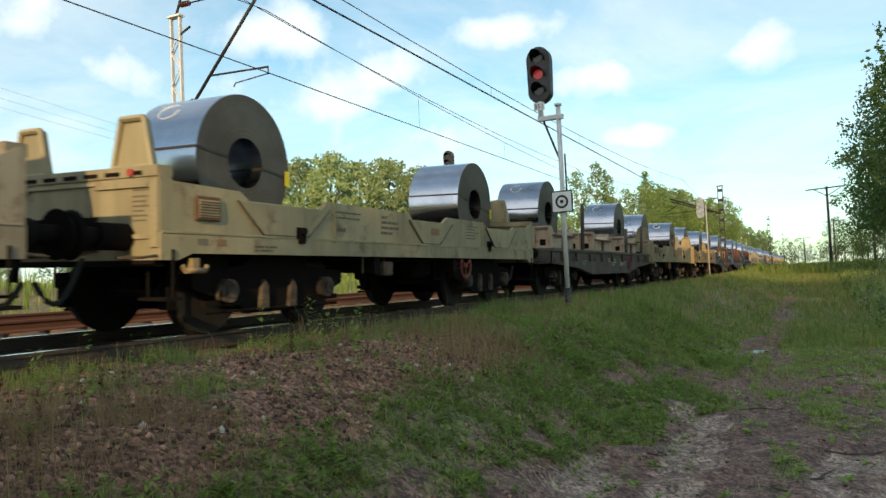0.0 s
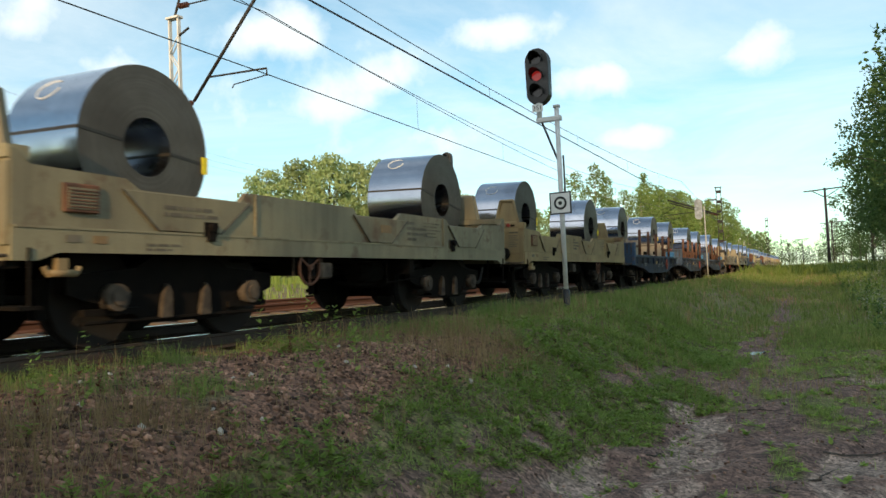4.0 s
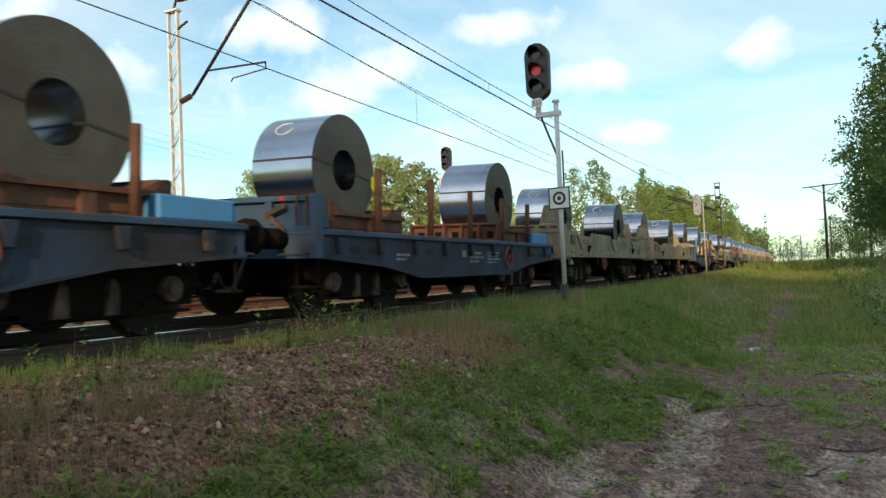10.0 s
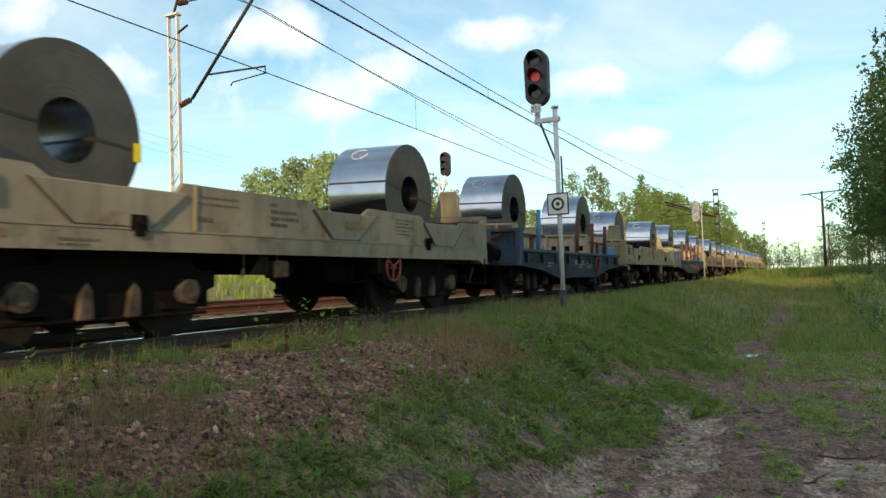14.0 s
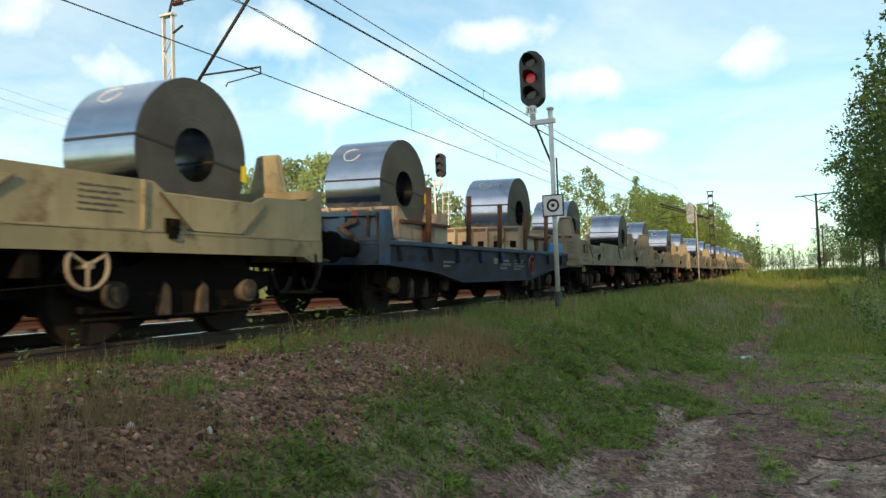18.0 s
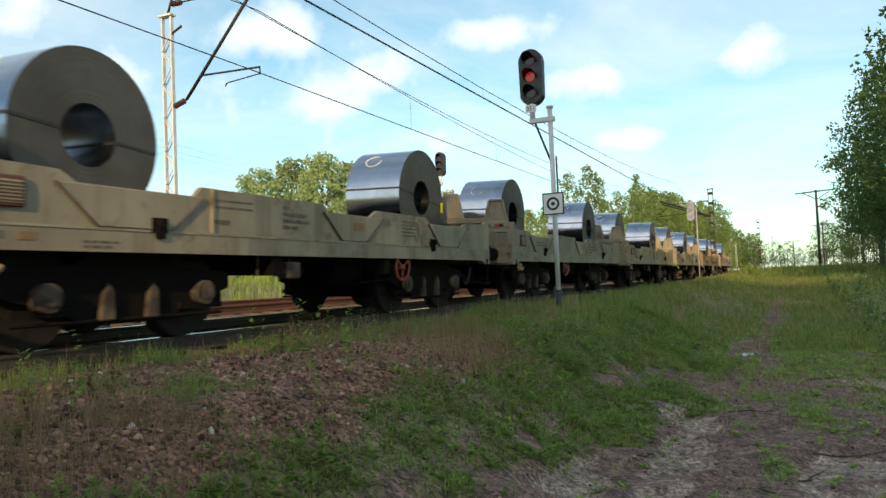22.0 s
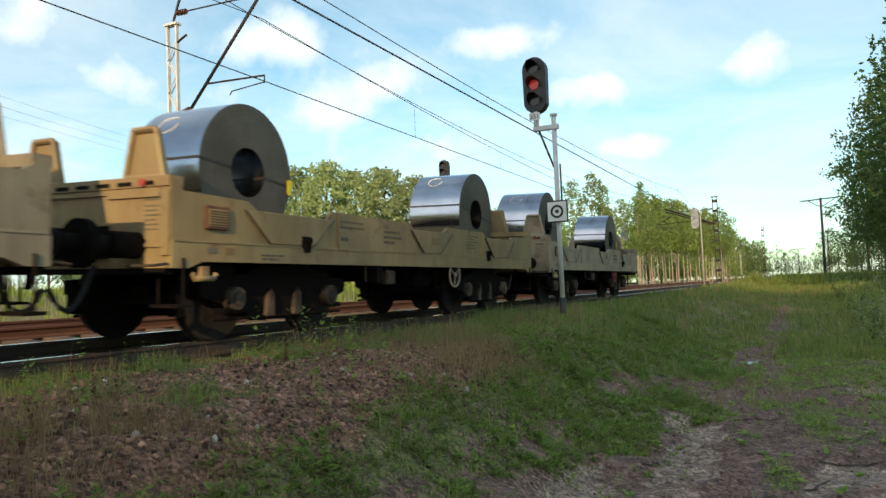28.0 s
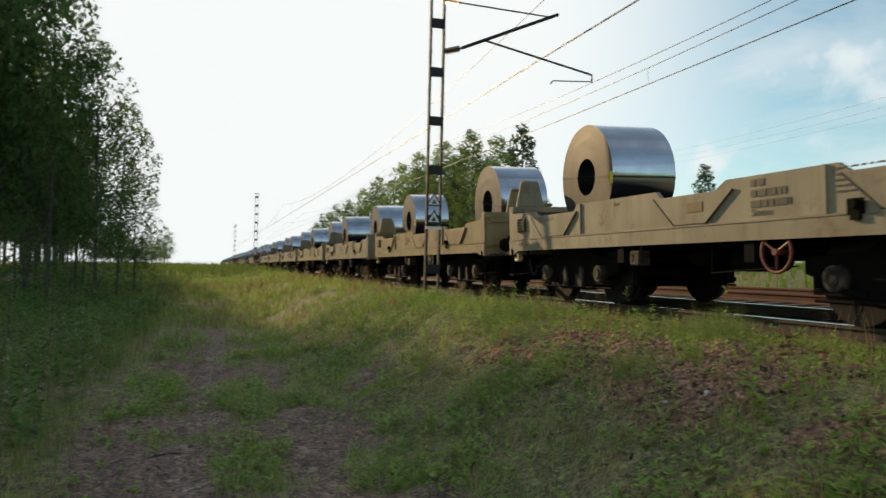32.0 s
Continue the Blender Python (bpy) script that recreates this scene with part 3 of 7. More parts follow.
# ---- ground ----
def ground_material():
    m = material("meadow_soil", (0.14, 0.14, 0.048), 0.95, second=(0.18, 0.125, 0.07), scale=1.6, fine=25, spread=0.5, bump=0.6)
    nt = m.node_tree
    N, L = nt.nodes.new, nt.links.new
    b = nt.nodes["Principled BSDF"]
    col = b.inputs["Base Color"].links[0].from_socket
    tc = N("ShaderNodeTexCoord")

    def noise(sc, lo, hi):
        n = N("ShaderNodeTexNoise"); n.inputs["Scale"].default_value = sc; n.inputs["Detail"].default_value = 8; n.inputs["Roughness"].default_value = 0.68
        L(tc.outputs["Object"], n.inputs["Vector"])
        r = N("ShaderNodeMapRange"); r.clamp = False; r.inputs[1].default_value, r.inputs[2].default_value, r.inputs[3].default_value, r.inputs[4].default_value = 0.3, 0.7, lo, hi
        L(n.outputs["Fac"], r.inputs[0])
        return r.outputs[0]

    def share(name, sc, amount):
        at = N("ShaderNodeAttribute"); at.attribute_name = name
        s = N("ShaderNodeMath"); s.operation = "ADD"; s.use_clamp = True
        L(at.outputs["Fac"], s.inputs[0]); L(noise(sc, -amount, amount), s.inputs[1])
        r = N("ShaderNodeMapRange"); r.interpolation_type = "SMOOTHSTEP"; r.inputs[1].default_value, r.inputs[2].default_value = 0.3, 0.7
        L(s.outputs[0], r.inputs[0])
        return r.outputs[0]

    def two(a, c, fac):
        k = N("ShaderNodeMix"); k.data_type = "RGBA"
        for s, v in (("A", a), ("B", c)):
            if isinstance(v, tuple):
                k.inputs[s].default_value = (*v, 1)
            else:
                L(v, k.inputs[s])
        L(fac, k.inputs["Factor"])
        return k.outputs["Result"]
    dark = two((0.09, 0.05, 0.04), (0.25, 0.155, 0.115), noise(4.5, 0, 1))
    pale = two((0.205, 0.142, 0.11), (0.40, 0.29, 0.225), noise(5.0, 0, 1))
    col = two(col, two(dark, pale, share("worn", 4.0, 0.35)), share("bare", 7.0, 0.3))
    grit = two((0.10, 0.05, 0.032), (0.30, 0.155, 0.098), noise(18.0, 0, 1))
    col = two(col, grit, share("stony", 6.0, 0.3))
    # pebbles and crumbs of many tones in the open soil
    for sc, lo, hi in ((46.0, 0.45, 1.75), (17.0, 0.70, 1.35)):
        vo = N("ShaderNodeTexVoronoi"); vo.inputs["Scale"].default_value = sc
        L(tc.outputs["Object"], vo.inputs["Vector"])
        sp = N("ShaderNodeSeparateColor")
        L(vo.outputs["Color"], sp.inputs[0])
        vr = N("ShaderNodeMapRange"); vr.inputs[3].default_value, vr.inputs[4].default_value = lo, hi
        L(sp.outputs[0], vr.inputs[0])
        vs = N("ShaderNodeVectorMath"); vs.operation = "SCALE"
        L(col, vs.inputs[0]); L(vr.outputs[0], vs.inputs["Scale"])
        col = vs.outputs[0]
    L(col, b.inputs["Base Color"])
    clod = N("ShaderNodeTexNoise"); clod.inputs["Scale"].default_value = 16; clod.inputs["Detail"].default_value = 8; clod.inputs["Roughness"].default_value = 0.7
    L(tc.outputs["Object"], clod.inputs["Vector"])
    bp = N("ShaderNodeBump"); bp.inputs["Strength"].default_value, bp.inputs["Distance"].default_value = 0.9, 0.035
    L(clod.outputs["Fac"], bp.inputs["Height"]); L(bp.outputs[0], b.inputs["Normal"])
    return m


def steps(*spans):
    out = []
    for a, b, d in spans:
        out += list(np.arange(a, b, d))
    return np.array(out + [spans[-1][1]])


def build_ground():
    xs = steps((-900, -200, 70), (-200, -60, 14), (-60, -20, 4), (-20, -12, 1), (-12, -5, 0.7), (-5, 3, 0.11), (3, 8, 0.4), (8, 40, 3), (40, 200, 20), (200, 900, 100))
    ys = steps((-900, -200, 70), (-200, -60, 12), (-60, -22, 2), (-22, -12, 0.5), (-12, 22, 0.13), (22, 40, 0.5), (40, 80, 2), (80, 240, 10), (240, 900, 60))
    X, Y = np.meshgrid(xs, ys)
    Z = ground_z(X, Y) + bumps(X, Y) * (np.abs(X) < 60) * (np.abs(Y) < 80)
    Z = np.where((X > TX - 5.6) & (X < TX + 1.9), np.minimum(Z, bed(X) - 0.25), Z)
    V = np.stack([X, Y, Z], -1).reshape(-1, 3)
    n, m = len(xs), len(ys)
    F = [(j * n + i, j * n + i + 1, (j + 1) * n + i + 1, (j + 1) * n + i) for j in range(m - 1) for i in range(n - 1)]
    me = mesh_of("ground", V.tolist(), F, ground_material())
    me.polygons.foreach_set("use_smooth", np.ones(len(F), bool))
    near = (np.abs(X) < 6) & (np.abs(Y) < 48)
    for name, fn in (("bare", bare), ("worn", ruts), ("stony", stony)):
        at = me.attributes.new(name, "FLOAT", "POINT")
        at.data.foreach_set("value", np.where(near, fn(X, Y), 0).astype(np.float32).ravel())
    tagged(new("ground", me), "grassy bank, dirt track and meadow beside the railway", "ground", kind="structure")


build_ground()


# ---- the two tracks ----
def build_tracks():
    # ballast bed, one canted heap under both tracks
    prof = [(-6.9, -0.55), (-5.7, -0.24), (1.35, -0.24), (2.15, -0.42), (2.6, -0.75), (-6.9, -0.9)]
    base = part("ballast_bed", made(lambda bm: slab(bm, prof, -700, 700, "y")), material("rusty_ballast", (0.20, 0.13, 0.09), 0.95, second=(0.12, 0.08, 0.06), scale=5, fine=35, spread=0.5, bump=0.8))
    base.matrix_basis = on_track(0)
    tagged(base, "rust-brown crushed-stone ballast under two tracks", "ballast", kind="structure")
    for k, dx in (("near", 0.0), ("far", -FAR_DX)):
        tr = holder("railway_track", "worn %s on dark sleepers" % ("track with polished rail heads" if k == "near" else "track with rusty rail sides"), "track")
        tr["kind"] = "structure"
        tr.matrix_basis = on_track(0, dx)
        for sx in (-1, 1):
            c = sx * GAUGE / 2
            web = [(c - 0.07, -0.165), (c + 0.07, -0.165), (c + 0.07, -0.15), (c + 0.012, -0.125), (c + 0.012, -0.045), (c + 0.034, -0.035), (c + 0.034, -0.004), (c - 0.034, -0.004), (c - 0.034, -0.035), (c - 0.012, -0.045), (c - 0.012, -0.125), (c - 0.07, -0.15)]
            rail = part("rail", made(lambda bm: slab(bm, web, -700, 700, "y")), RAILDARK if k == "near" else RAILRUST, tr, "dark steel rail" if k == "near" else "rusty-sided steel rail")
            head = [(c - 0.030, -0.004), (c + 0.030, -0.004), (c + 0.026, 0.0), (c - 0.026, 0.0)]
            part("running_surface", made(lambda bm: slab(bm, head, -700, 700, "y")), RAILTOP if k == "near" else RAILRUST, rail)
        # Near-black strip paints the train's shadow onto the bed between the rails
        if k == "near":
            part("oily_strip", made(lambda bm: slab(bm, [(-0.66, -0.30), (0.66, -0.30), (0.62, -0.205), (-0.62, -0.205)], -700, 700, "y")), BED_SHADE, tr, "oily ballast between the rails, blackened like the train's shadow")
        me = None
        for i in range(-40, 66):
            y = i * 0.62
            if me is None:
                s = block("sleeper", SLEEPER, tr, -1.3, 1.3, -0.12, 0.12, -0.33, -0.165, soft=0.012)
                me = s.data
            else:
                s = new("sleeper", me)
                s.parent = tr
            s.location = (random.uniform(-0.03, 0.03), y, 0)


build_tracks()


# ---- train ----
V0, V1 = 6.95345, 0.037808


def run(t):
    """Metres that the train has gone at t seconds."""
    return V0 * t + V1 / 2 * ((t - 16) ** 2 - 256)


TRAIN = []      # things that roll: object, place along the train, offset across, height
WHEELSETS = []  # each: object, its place in the bogie


def limb(V, F, pts, r0, r1, seg=6):
    base = len(V)
    n = len(pts)
    for i, p in enumerate(pts):
        d = (Vector(pts[min(i + 1, n - 1)]) - Vector(pts[max(i - 1, 0)])).normalized()
        s = d.orthogonal().normalized()
        t = d.cross(s)
        r = r0 + (r1 - r0) * i / (n - 1)
        for k in range(seg):
            a = 2 * math.pi * k / seg
            V.append(tuple(Vector(p) + (s * math.cos(a) + t * math.sin(a)) * r))
    for i in range(n - 1):
        for k in range(seg):
            F.append((base + i * seg + k, base + i * seg + (k + 1) % seg, base + (i + 1) * seg + (k + 1) % seg, base + (i + 1) * seg + k))


def bogie(parent, y):
    """A two-axle bogie; the wheelsets turn."""
    # The third box is added to stop daylight showing between the wheels
    b = part("bogie", made(lambda bm: (box(bm, -1.0, 1.0, -0.2, 0.2, 0.42, 0.74), box(bm, -0.12, 0.12, -1.2, 1.2, 0.48, 0.6), box(bm, -0.6, 0.6, -0.42, 0.42, 0.22, 0.7))), UNDER, parent, "sooty two-axle bogie, near-black with shade put into its colour")
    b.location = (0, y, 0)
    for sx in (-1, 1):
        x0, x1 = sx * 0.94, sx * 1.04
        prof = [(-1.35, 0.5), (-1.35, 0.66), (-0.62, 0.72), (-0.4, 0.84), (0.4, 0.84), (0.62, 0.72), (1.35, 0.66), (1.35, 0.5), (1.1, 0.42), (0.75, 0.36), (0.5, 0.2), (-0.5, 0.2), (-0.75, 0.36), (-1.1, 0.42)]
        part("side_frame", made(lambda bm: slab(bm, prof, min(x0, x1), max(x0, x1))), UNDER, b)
        for ay in (-0.9, 0.9):
            def axle_box(bm):
                tube(bm, (sx * 1.02, ay, 0.46), (sx * 1.15, ay, 0.46), 0.125, 14)
                tube(bm, (sx * 1.15, ay, 0.46), (sx * 1.17, ay, 0.46), 0.075, 10)
            part("axle_box", made(axle_box), DUSTY, b, "dust-caked axle box")
            o = -0.64 if ay > 0 else 0.64
            pr = [(ay + o - 0.10, 0.24), (ay + o + 0.06, 0.24), (ay + o + 0.05, 0.50), (ay + o - 0.02, 0.58), (ay + o - 0.05, 0.50)]
            part("damper", made(lambda bm: slab(bm, pr, min(sx * 1.04, sx * 1.10), max(sx * 1.04, sx * 1.10))), DUSTY, b, "tan dusty friction damper", 0.01)
            block("spring_pocket", UNDER, b, min(sx * 1.0, sx * 1.08), max(sx * 1.0, sx * 1.08), ay - 0.30, ay + 0.30, 0.30, 0.36)
        rod("brake_rod", UNDER, b, (sx * 1.06, -1.2, 0.24), (sx * 1.06, 1.2, 0.24), 0.018, 6)
        for by in (-1.42, -0.38, 0.38, 1.42):
            block("brake_block", UNDER, b, min(sx * 0.7, sx * 0.83), max(sx * 0.7, sx * 0.83), by - 0.05, by + 0.05, 0.28, 0.62)
    for k, ay in enumerate((-0.9, 0.9)):
        def wheels(bm):
            tube(bm, (-1.0, 0, 0), (1.0, 0, 0), 0.08, 10)
            for sx in (-1, 1):
                tube(bm, (sx * 0.685, 0, 0), (sx * 0.715, 0, 0), 0.49, 26)
                tube(bm, (sx * 0.715, 0, 0), (sx * 0.825, 0, 0), 0.46, 26)
                tube(bm, (sx * 0.825, 0, 0), (sx * 0.845, 0, 0), 0.16, 14)
                for a in range(4):
                    u = a * math.pi / 2
                    tube(bm, (sx * 0.825, 0.28 * math.cos(u), 0.28 * math.sin(u)), (sx * 0.829, 0.28 * math.cos(u), 0.28 * math.sin(u)), 0.045, 8)
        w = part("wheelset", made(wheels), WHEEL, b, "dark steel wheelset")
        w.location = (0, ay, 0.46)
        WHEELSETS.append((w, k))
    return b


def buffers(w, L, z=1.0, out=0.60):
    for y0, d in ((0.0, -1), (L, 1)):
        for sx in (-1, 1):
            x = sx * 0.875
            b = rod("buffer", UNDER, w, (x, y0, z), (x, y0 + d * 0.34, z), 0.13, 14, "dark greasy side buffer")
            part("buffer_plate", made(lambda bm: tube(bm, (x, y0 + d * 0.34, z), (x, y0 + d * out, z), 0.085, 12)), UNDER, b)
            part("buffer_head", made(lambda bm: tube(bm, (x, y0 + d * (out - 0.04), z), (x, y0 + d * out, z), 0.225, 20, 0.2)), UNDER, b)
        hook = part("coupling", made(lambda bm: (box(bm, -0.06, 0.06, min(y0, y0 + d * 0.5), max(y0, y0 + d * 0.5), z - 0.12, z + 0.02), tube(bm, (0, y0 + d * 0.45, z - 0.05), (0, y0 + d * 0.5, z - 0.42), 0.035, 8))), UNDER, w)

        V, F = [], []
        limb(V, F, [(0.42, y0 + d * (0.1 + 0.5 * i / 8), z - 0.2 - 0.42 * math.sin(i / 8 * 2.6)) for i in range(9)], 0.028, 0.028, 6)
        new("brake_hose", mesh_of("brake_hose", V, F, RUBBER)).parent = w
        for sx in (-1, 1):
            def step(bm):
                box(bm, min(sx * 1.0, sx * 1.36), max(sx * 1.0, sx * 1.36), min(y0 - d * 0.04, y0 - d * 0.24), max(y0 - d * 0.04, y0 - d * 0.24), 0.40, 0.43)
                for xx in (sx * 1.02, sx * 1.34):
                    tube(bm, (xx, y0 - d * 0.14, 0.42), (xx, y0 - d * 0.14, 0.88), 0.014, 6)
            part("step", made(step), UNDER, w)

            def rail(bm):
                a = [(sx * 1.30, y0 + d * 0.02, 0.82), (sx * 1.30, y0 + d * 0.2, 0.80), (sx * 0.98, y0 + d * 0.2, 0.80), (sx * 0.98, y0 + d * 0.02, 0.82)]
                for p, q_ in zip(a, a[1:]):
                    tube(bm, p, q_, 0.014, 6)
            part("shunter_handle", made(rail), DUSTY, w)


def hand_wheel(w, x, y, z, mat):
    def f(bm):
        s = 1 if x > 0 else -1
        ring(bm, (x, y, z), (1, 0, 0), 0.205, 0.018, 24, 6)
        for a in (0.5, 2.6, 4.7):
            tube(bm, (x, y, z), (x, y + 0.2 * math.cos(a), z + 0.2 * math.sin(a)), 0.014, 6)
        tube(bm, (x - s * 0.14, y, z), (x + s * 0.03, y, z), 0.035, 10)
    return part("hand_wheel", made(f), mat, w, "spoked brake hand wheel")


def bars(w, name, x, y, z, rows, mat, h=0.035, gap=0.03, seed=0):
    """Illegible lines of stencilled writing on a side at x."""
    rnd = random.Random(seed)
    s = 1 if x > 0 else -1
    def f(bm):
        zz = z
        for width in rows:
            yy = y
            while yy < y + width - 0.02:
                d = min(rnd.uniform(0.04, 0.16), y + width - yy)
                box(bm, min(x, x + s * 0.003), max(x, x + s * 0.003), yy, yy + d, zz - h, zz)
                yy += d + 0.025
            zz -= h + gap
    return tagged(part(name, made(f), mat, w), kind="stuff")


def under_gear(w, L, dusty=True):
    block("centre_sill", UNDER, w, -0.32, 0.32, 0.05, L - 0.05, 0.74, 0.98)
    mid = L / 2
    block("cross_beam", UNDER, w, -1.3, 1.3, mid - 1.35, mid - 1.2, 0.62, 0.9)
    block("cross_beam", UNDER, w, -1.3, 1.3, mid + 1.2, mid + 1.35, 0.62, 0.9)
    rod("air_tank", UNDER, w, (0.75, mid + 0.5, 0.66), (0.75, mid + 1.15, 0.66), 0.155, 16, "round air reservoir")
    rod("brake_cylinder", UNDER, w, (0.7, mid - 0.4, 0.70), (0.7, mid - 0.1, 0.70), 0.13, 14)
    part("change_over_box", made(lambda bm: box(bm, 1.12, 1.30, mid - 1.06, mid - 0.82, 0.58, 0.78)), DUSTY, w, "dusty brake change-over box", 0.02)
    for y in (mid - 1.5, mid - 0.92):
        rod("hanger", DUSTY, w, (1.2, y, 0.62), (1.2, y, 0.9), 0.016, 6)
    for x, z in ((0.55, 0.72), (-0.55, 0.72), (0.9, 0.80)):
        rod("brake_rigging", UNDER, w, (x, 2.9, z), (x, L - 2.9, z), 0.02, 6)
    rod("release_wire", UNDER, w, (1.25, mid + 0.6, 0.5), (1.25, mid + 1.9, 0.58), 0.008, 5)
    rod("release_handle", UNDER, w, (1.25, mid + 0.62, 0.86), (1.25, mid + 0.6, 0.5), 0.008, 5)


def coil_wagon(paint, L, words, wheel_mat, seed, bright=False, wheel_at=6.5, rail=False, last=False):
    """Low-sided bogie wagon with end posts and pressed side panels."""
    w = holder("coil_wagon", words, "wagon", "wagons of the coil train")
    k = L / 10.36
    top = [(0.0, 1.63), (0.05, 1.63), (0.16, 1.525), (1.08, 1.505), (1.24, 1.415), (2.58, 1.41), (2.68, 1.51), (4.80, 1.50), (4.90, 1.41), (5.95, 1.41), (6.14, 1.51), (7.66, 1.505), (7.80, 1.415), (9.08, 1.415), (9.25, 1.49), (10.1, 1.52), (10.3, 1.63), (10.36, 1.63)]
    top = [(y * k, z) for y, z in top]
    mid_marks = wheel_at > 5.5
    for sx in (-1, 1):
        def span(a, b):
            return min(sx * a, sx * b), max(sx * a, sx * b)
        sd = part("side_wall", made(lambda bm: slab(bm, [(0, 1.045)] + top + [(L, 1.045)], *span(1.26, 1.32))), paint, w)
        skirt = [(0.0, 0.78), (0.0, 1.04), (L, 1.04), (L, 0.78), (L - 0.22, 0.78), (L - 0.40, 0.845), (0.40, 0.845), (0.22, 0.78)]
        part("sole_bar", made(lambda bm: slab(bm, skirt, *span(1.22, 1.332))), paint, w)
        block("sill_lip", paint, w, *span(1.26, 1.34), 0.02, L - 0.02, 1.033, 1.053)
        for a, b, c, d in ((1.03, 1.44, 2.26, 2.70), (4.78, 5.20, 5.80, 6.28), (7.72, 8.14, 8.86, 9.26)):
            pr = [(a * k, 1.405), (b * k, 1.06), (c * k, 1.06), (d * k, 1.405)]
            part("pressed_panel", made(lambda bm: slab(bm, pr, *span(1.32, 1.342))), paint, sd, soft=0.006)
            # Dark tubes draw the shadow line along each slanting panel edge
            for p, q_ in ((pr[0], pr[1]), (pr[2], pr[3])):
                part("weld_rib", made(lambda bm: tube(bm, (sx * 1.342, p[0], p[1]), (sx * 1.342, q_[0], q_[1]), 0.010, 5)), GREYP, sd)
        block("side_post", paint, sd, *span(1.32, 1.346), 2.80 * k, 2.83 * k, 1.055, 1.51)
        block("side_post", paint, sd, *span(1.32, 1.346), 7.52 * k, 7.55 * k, 1.055, 1.505)
        if sx < 0:
            continue
        vent = block("vent_box", RUST, sd, *span(1.32, 1.355), 0.43, 0.77, 1.17, 1.41, soft=0.01, label="rust-framed louvred vent box")
        block("vent_screen", paint, vent, *span(1.352, 1.362), 0.46, 0.74, 1.20, 1.375)
        for i in range(6):
            block("louvre", RUST, vent, *span(1.362, 1.368), 0.465, 0.735, 1.212 + 0.027 * i, 1.222 + 0.027 * i)
        py = 5.4 if mid_marks else 5.42
        block("data_plate", PLATE, sd, *span(1.342, 1.348), (py + 0.08) * k, (py + 0.36) * k, 1.20, 1.31, label="brown data plate")
        block("label_holder", STENCIL, sd, *span(1.332, 1.338), 0.46, 0.60, 0.93, 0.99)
        block("label_holder", PLATE, sd, *span(1.332, 1.338), 0.72, 0.86, 0.925, 0.99)
        part("tie_down_hook", made(lambda bm: (box(bm, *span(1.28, 1.35), 0.38, 0.47, 0.66, 0.80), tube(bm, (sx * 1.33, 0.30, 0.68), (sx * 1.33, 0.56, 0.68), 0.03, 8), tube(bm, (sx * 1.33, 0.30, 0.68), (sx * 1.33, 0.27, 0.73), 0.024, 6), tube(bm, (sx * 1.33, 0.56, 0.68), (sx * 1.33, 0.59, 0.73), 0.024, 6))), OCHRE, w, "yellow tie-down hook")
        if not last:
            if mid_marks:
                bars(sd, "number_marking", 1.324, 3.98 * k, 1.42, (0.16, 0.46, 0.50, 0.30), STENCIL, 0.038, 0.036, seed + 1)
                bars(sd, "load_table", 1.324, 2.82 * k, 1.41, (0.62, 0.62), STENCIL, 0.018, 0.05, seed + 3)
                bars(sd, "capacity_mark", 1.324, 2.82 * k, 1.20, (0.25,), STENCIL, 0.045, 0.02, seed + 4)
            else:
                bars(sd, "number_marking", 1.324, 6.3 * k, 1.40, (0.22, 0.62, 0.66, 0.30), STENCIL, 0.042, 0.038, seed + 1)
                bars(sd, "load_table", 1.344, 1.5 * k, 1.30, (0.62, 0.7), STENCIL, 0.035, 0.03, seed + 3)
            bars(sd, "notice_text", 1.324, 6.85 * k, 1.41, (0.55, 0.42, 0.58, 0.4, 0.45), STENCIL, 0.016, 0.036, seed + 2)
            bars(sd, "inspection_marking", 1.334, 1.3 * k, 0.94, (0.4, 0.3), STENCIL, 0.022, 0.02, seed + 5)
        for ly in ((7.88,) if last else (2.12, 7.88)):
            latch = part("side_latch", made(lambda bm: (tube(bm, (sx * 1.32, ly * k, 1.12), (sx * 1.4, ly * k, 1.12), 0.045, 10), box(bm, *span(1.32, 1.365), (ly - 0.05) * k, (ly + 0.05) * k, 0.98, 1.10))), UNDER, sd, "greasy black latch")
            block("latch_plate", UNDER, latch, *span(1.342, 1.347), (ly - 0.10) * k, (ly + 0.09) * k, 1.03, 1.17)
        hand_wheel(w, sx * 1.30, wheel_at * k, 0.72, wheel_mat)
    for y0, d in ((0.0, 1), (L, -1)):
        ya, yb = y0, y0 + d * 0.10
        end = part("end_wall", made(lambda bm: (box(bm, -1.26, 1.26, min(ya, yb), max(ya, yb), 0.78, 1.56), box(bm, -1.31, 1.31, min(y0 - d * 0.02, y0 + d * 0.16), max(y0 - d * 0.02, y0 + d * 0.16), 1.56, 1.66), box(bm, -1.2, -0.5, min(y0 - d * 0.03, y0), max(y0 - d * 0.03, y0), 1.46, 1.54), box(bm, 0.5, 1.2, min(y0 - d * 0.03, y0), max(y0 - d * 0.03, y0), 1.46, 1.54))), paint, w)
        part("head_stock", made(lambda bm: (box(bm, -1.26, 1.26, min(ya, yb), max(ya, yb), 0.72, 0.78), box(bm, -0.5, 0.5, min(y0 - d * 0.03, y0), max(y0 - d * 0.03, y0), 0.88, 1.2))), UNDER, w)
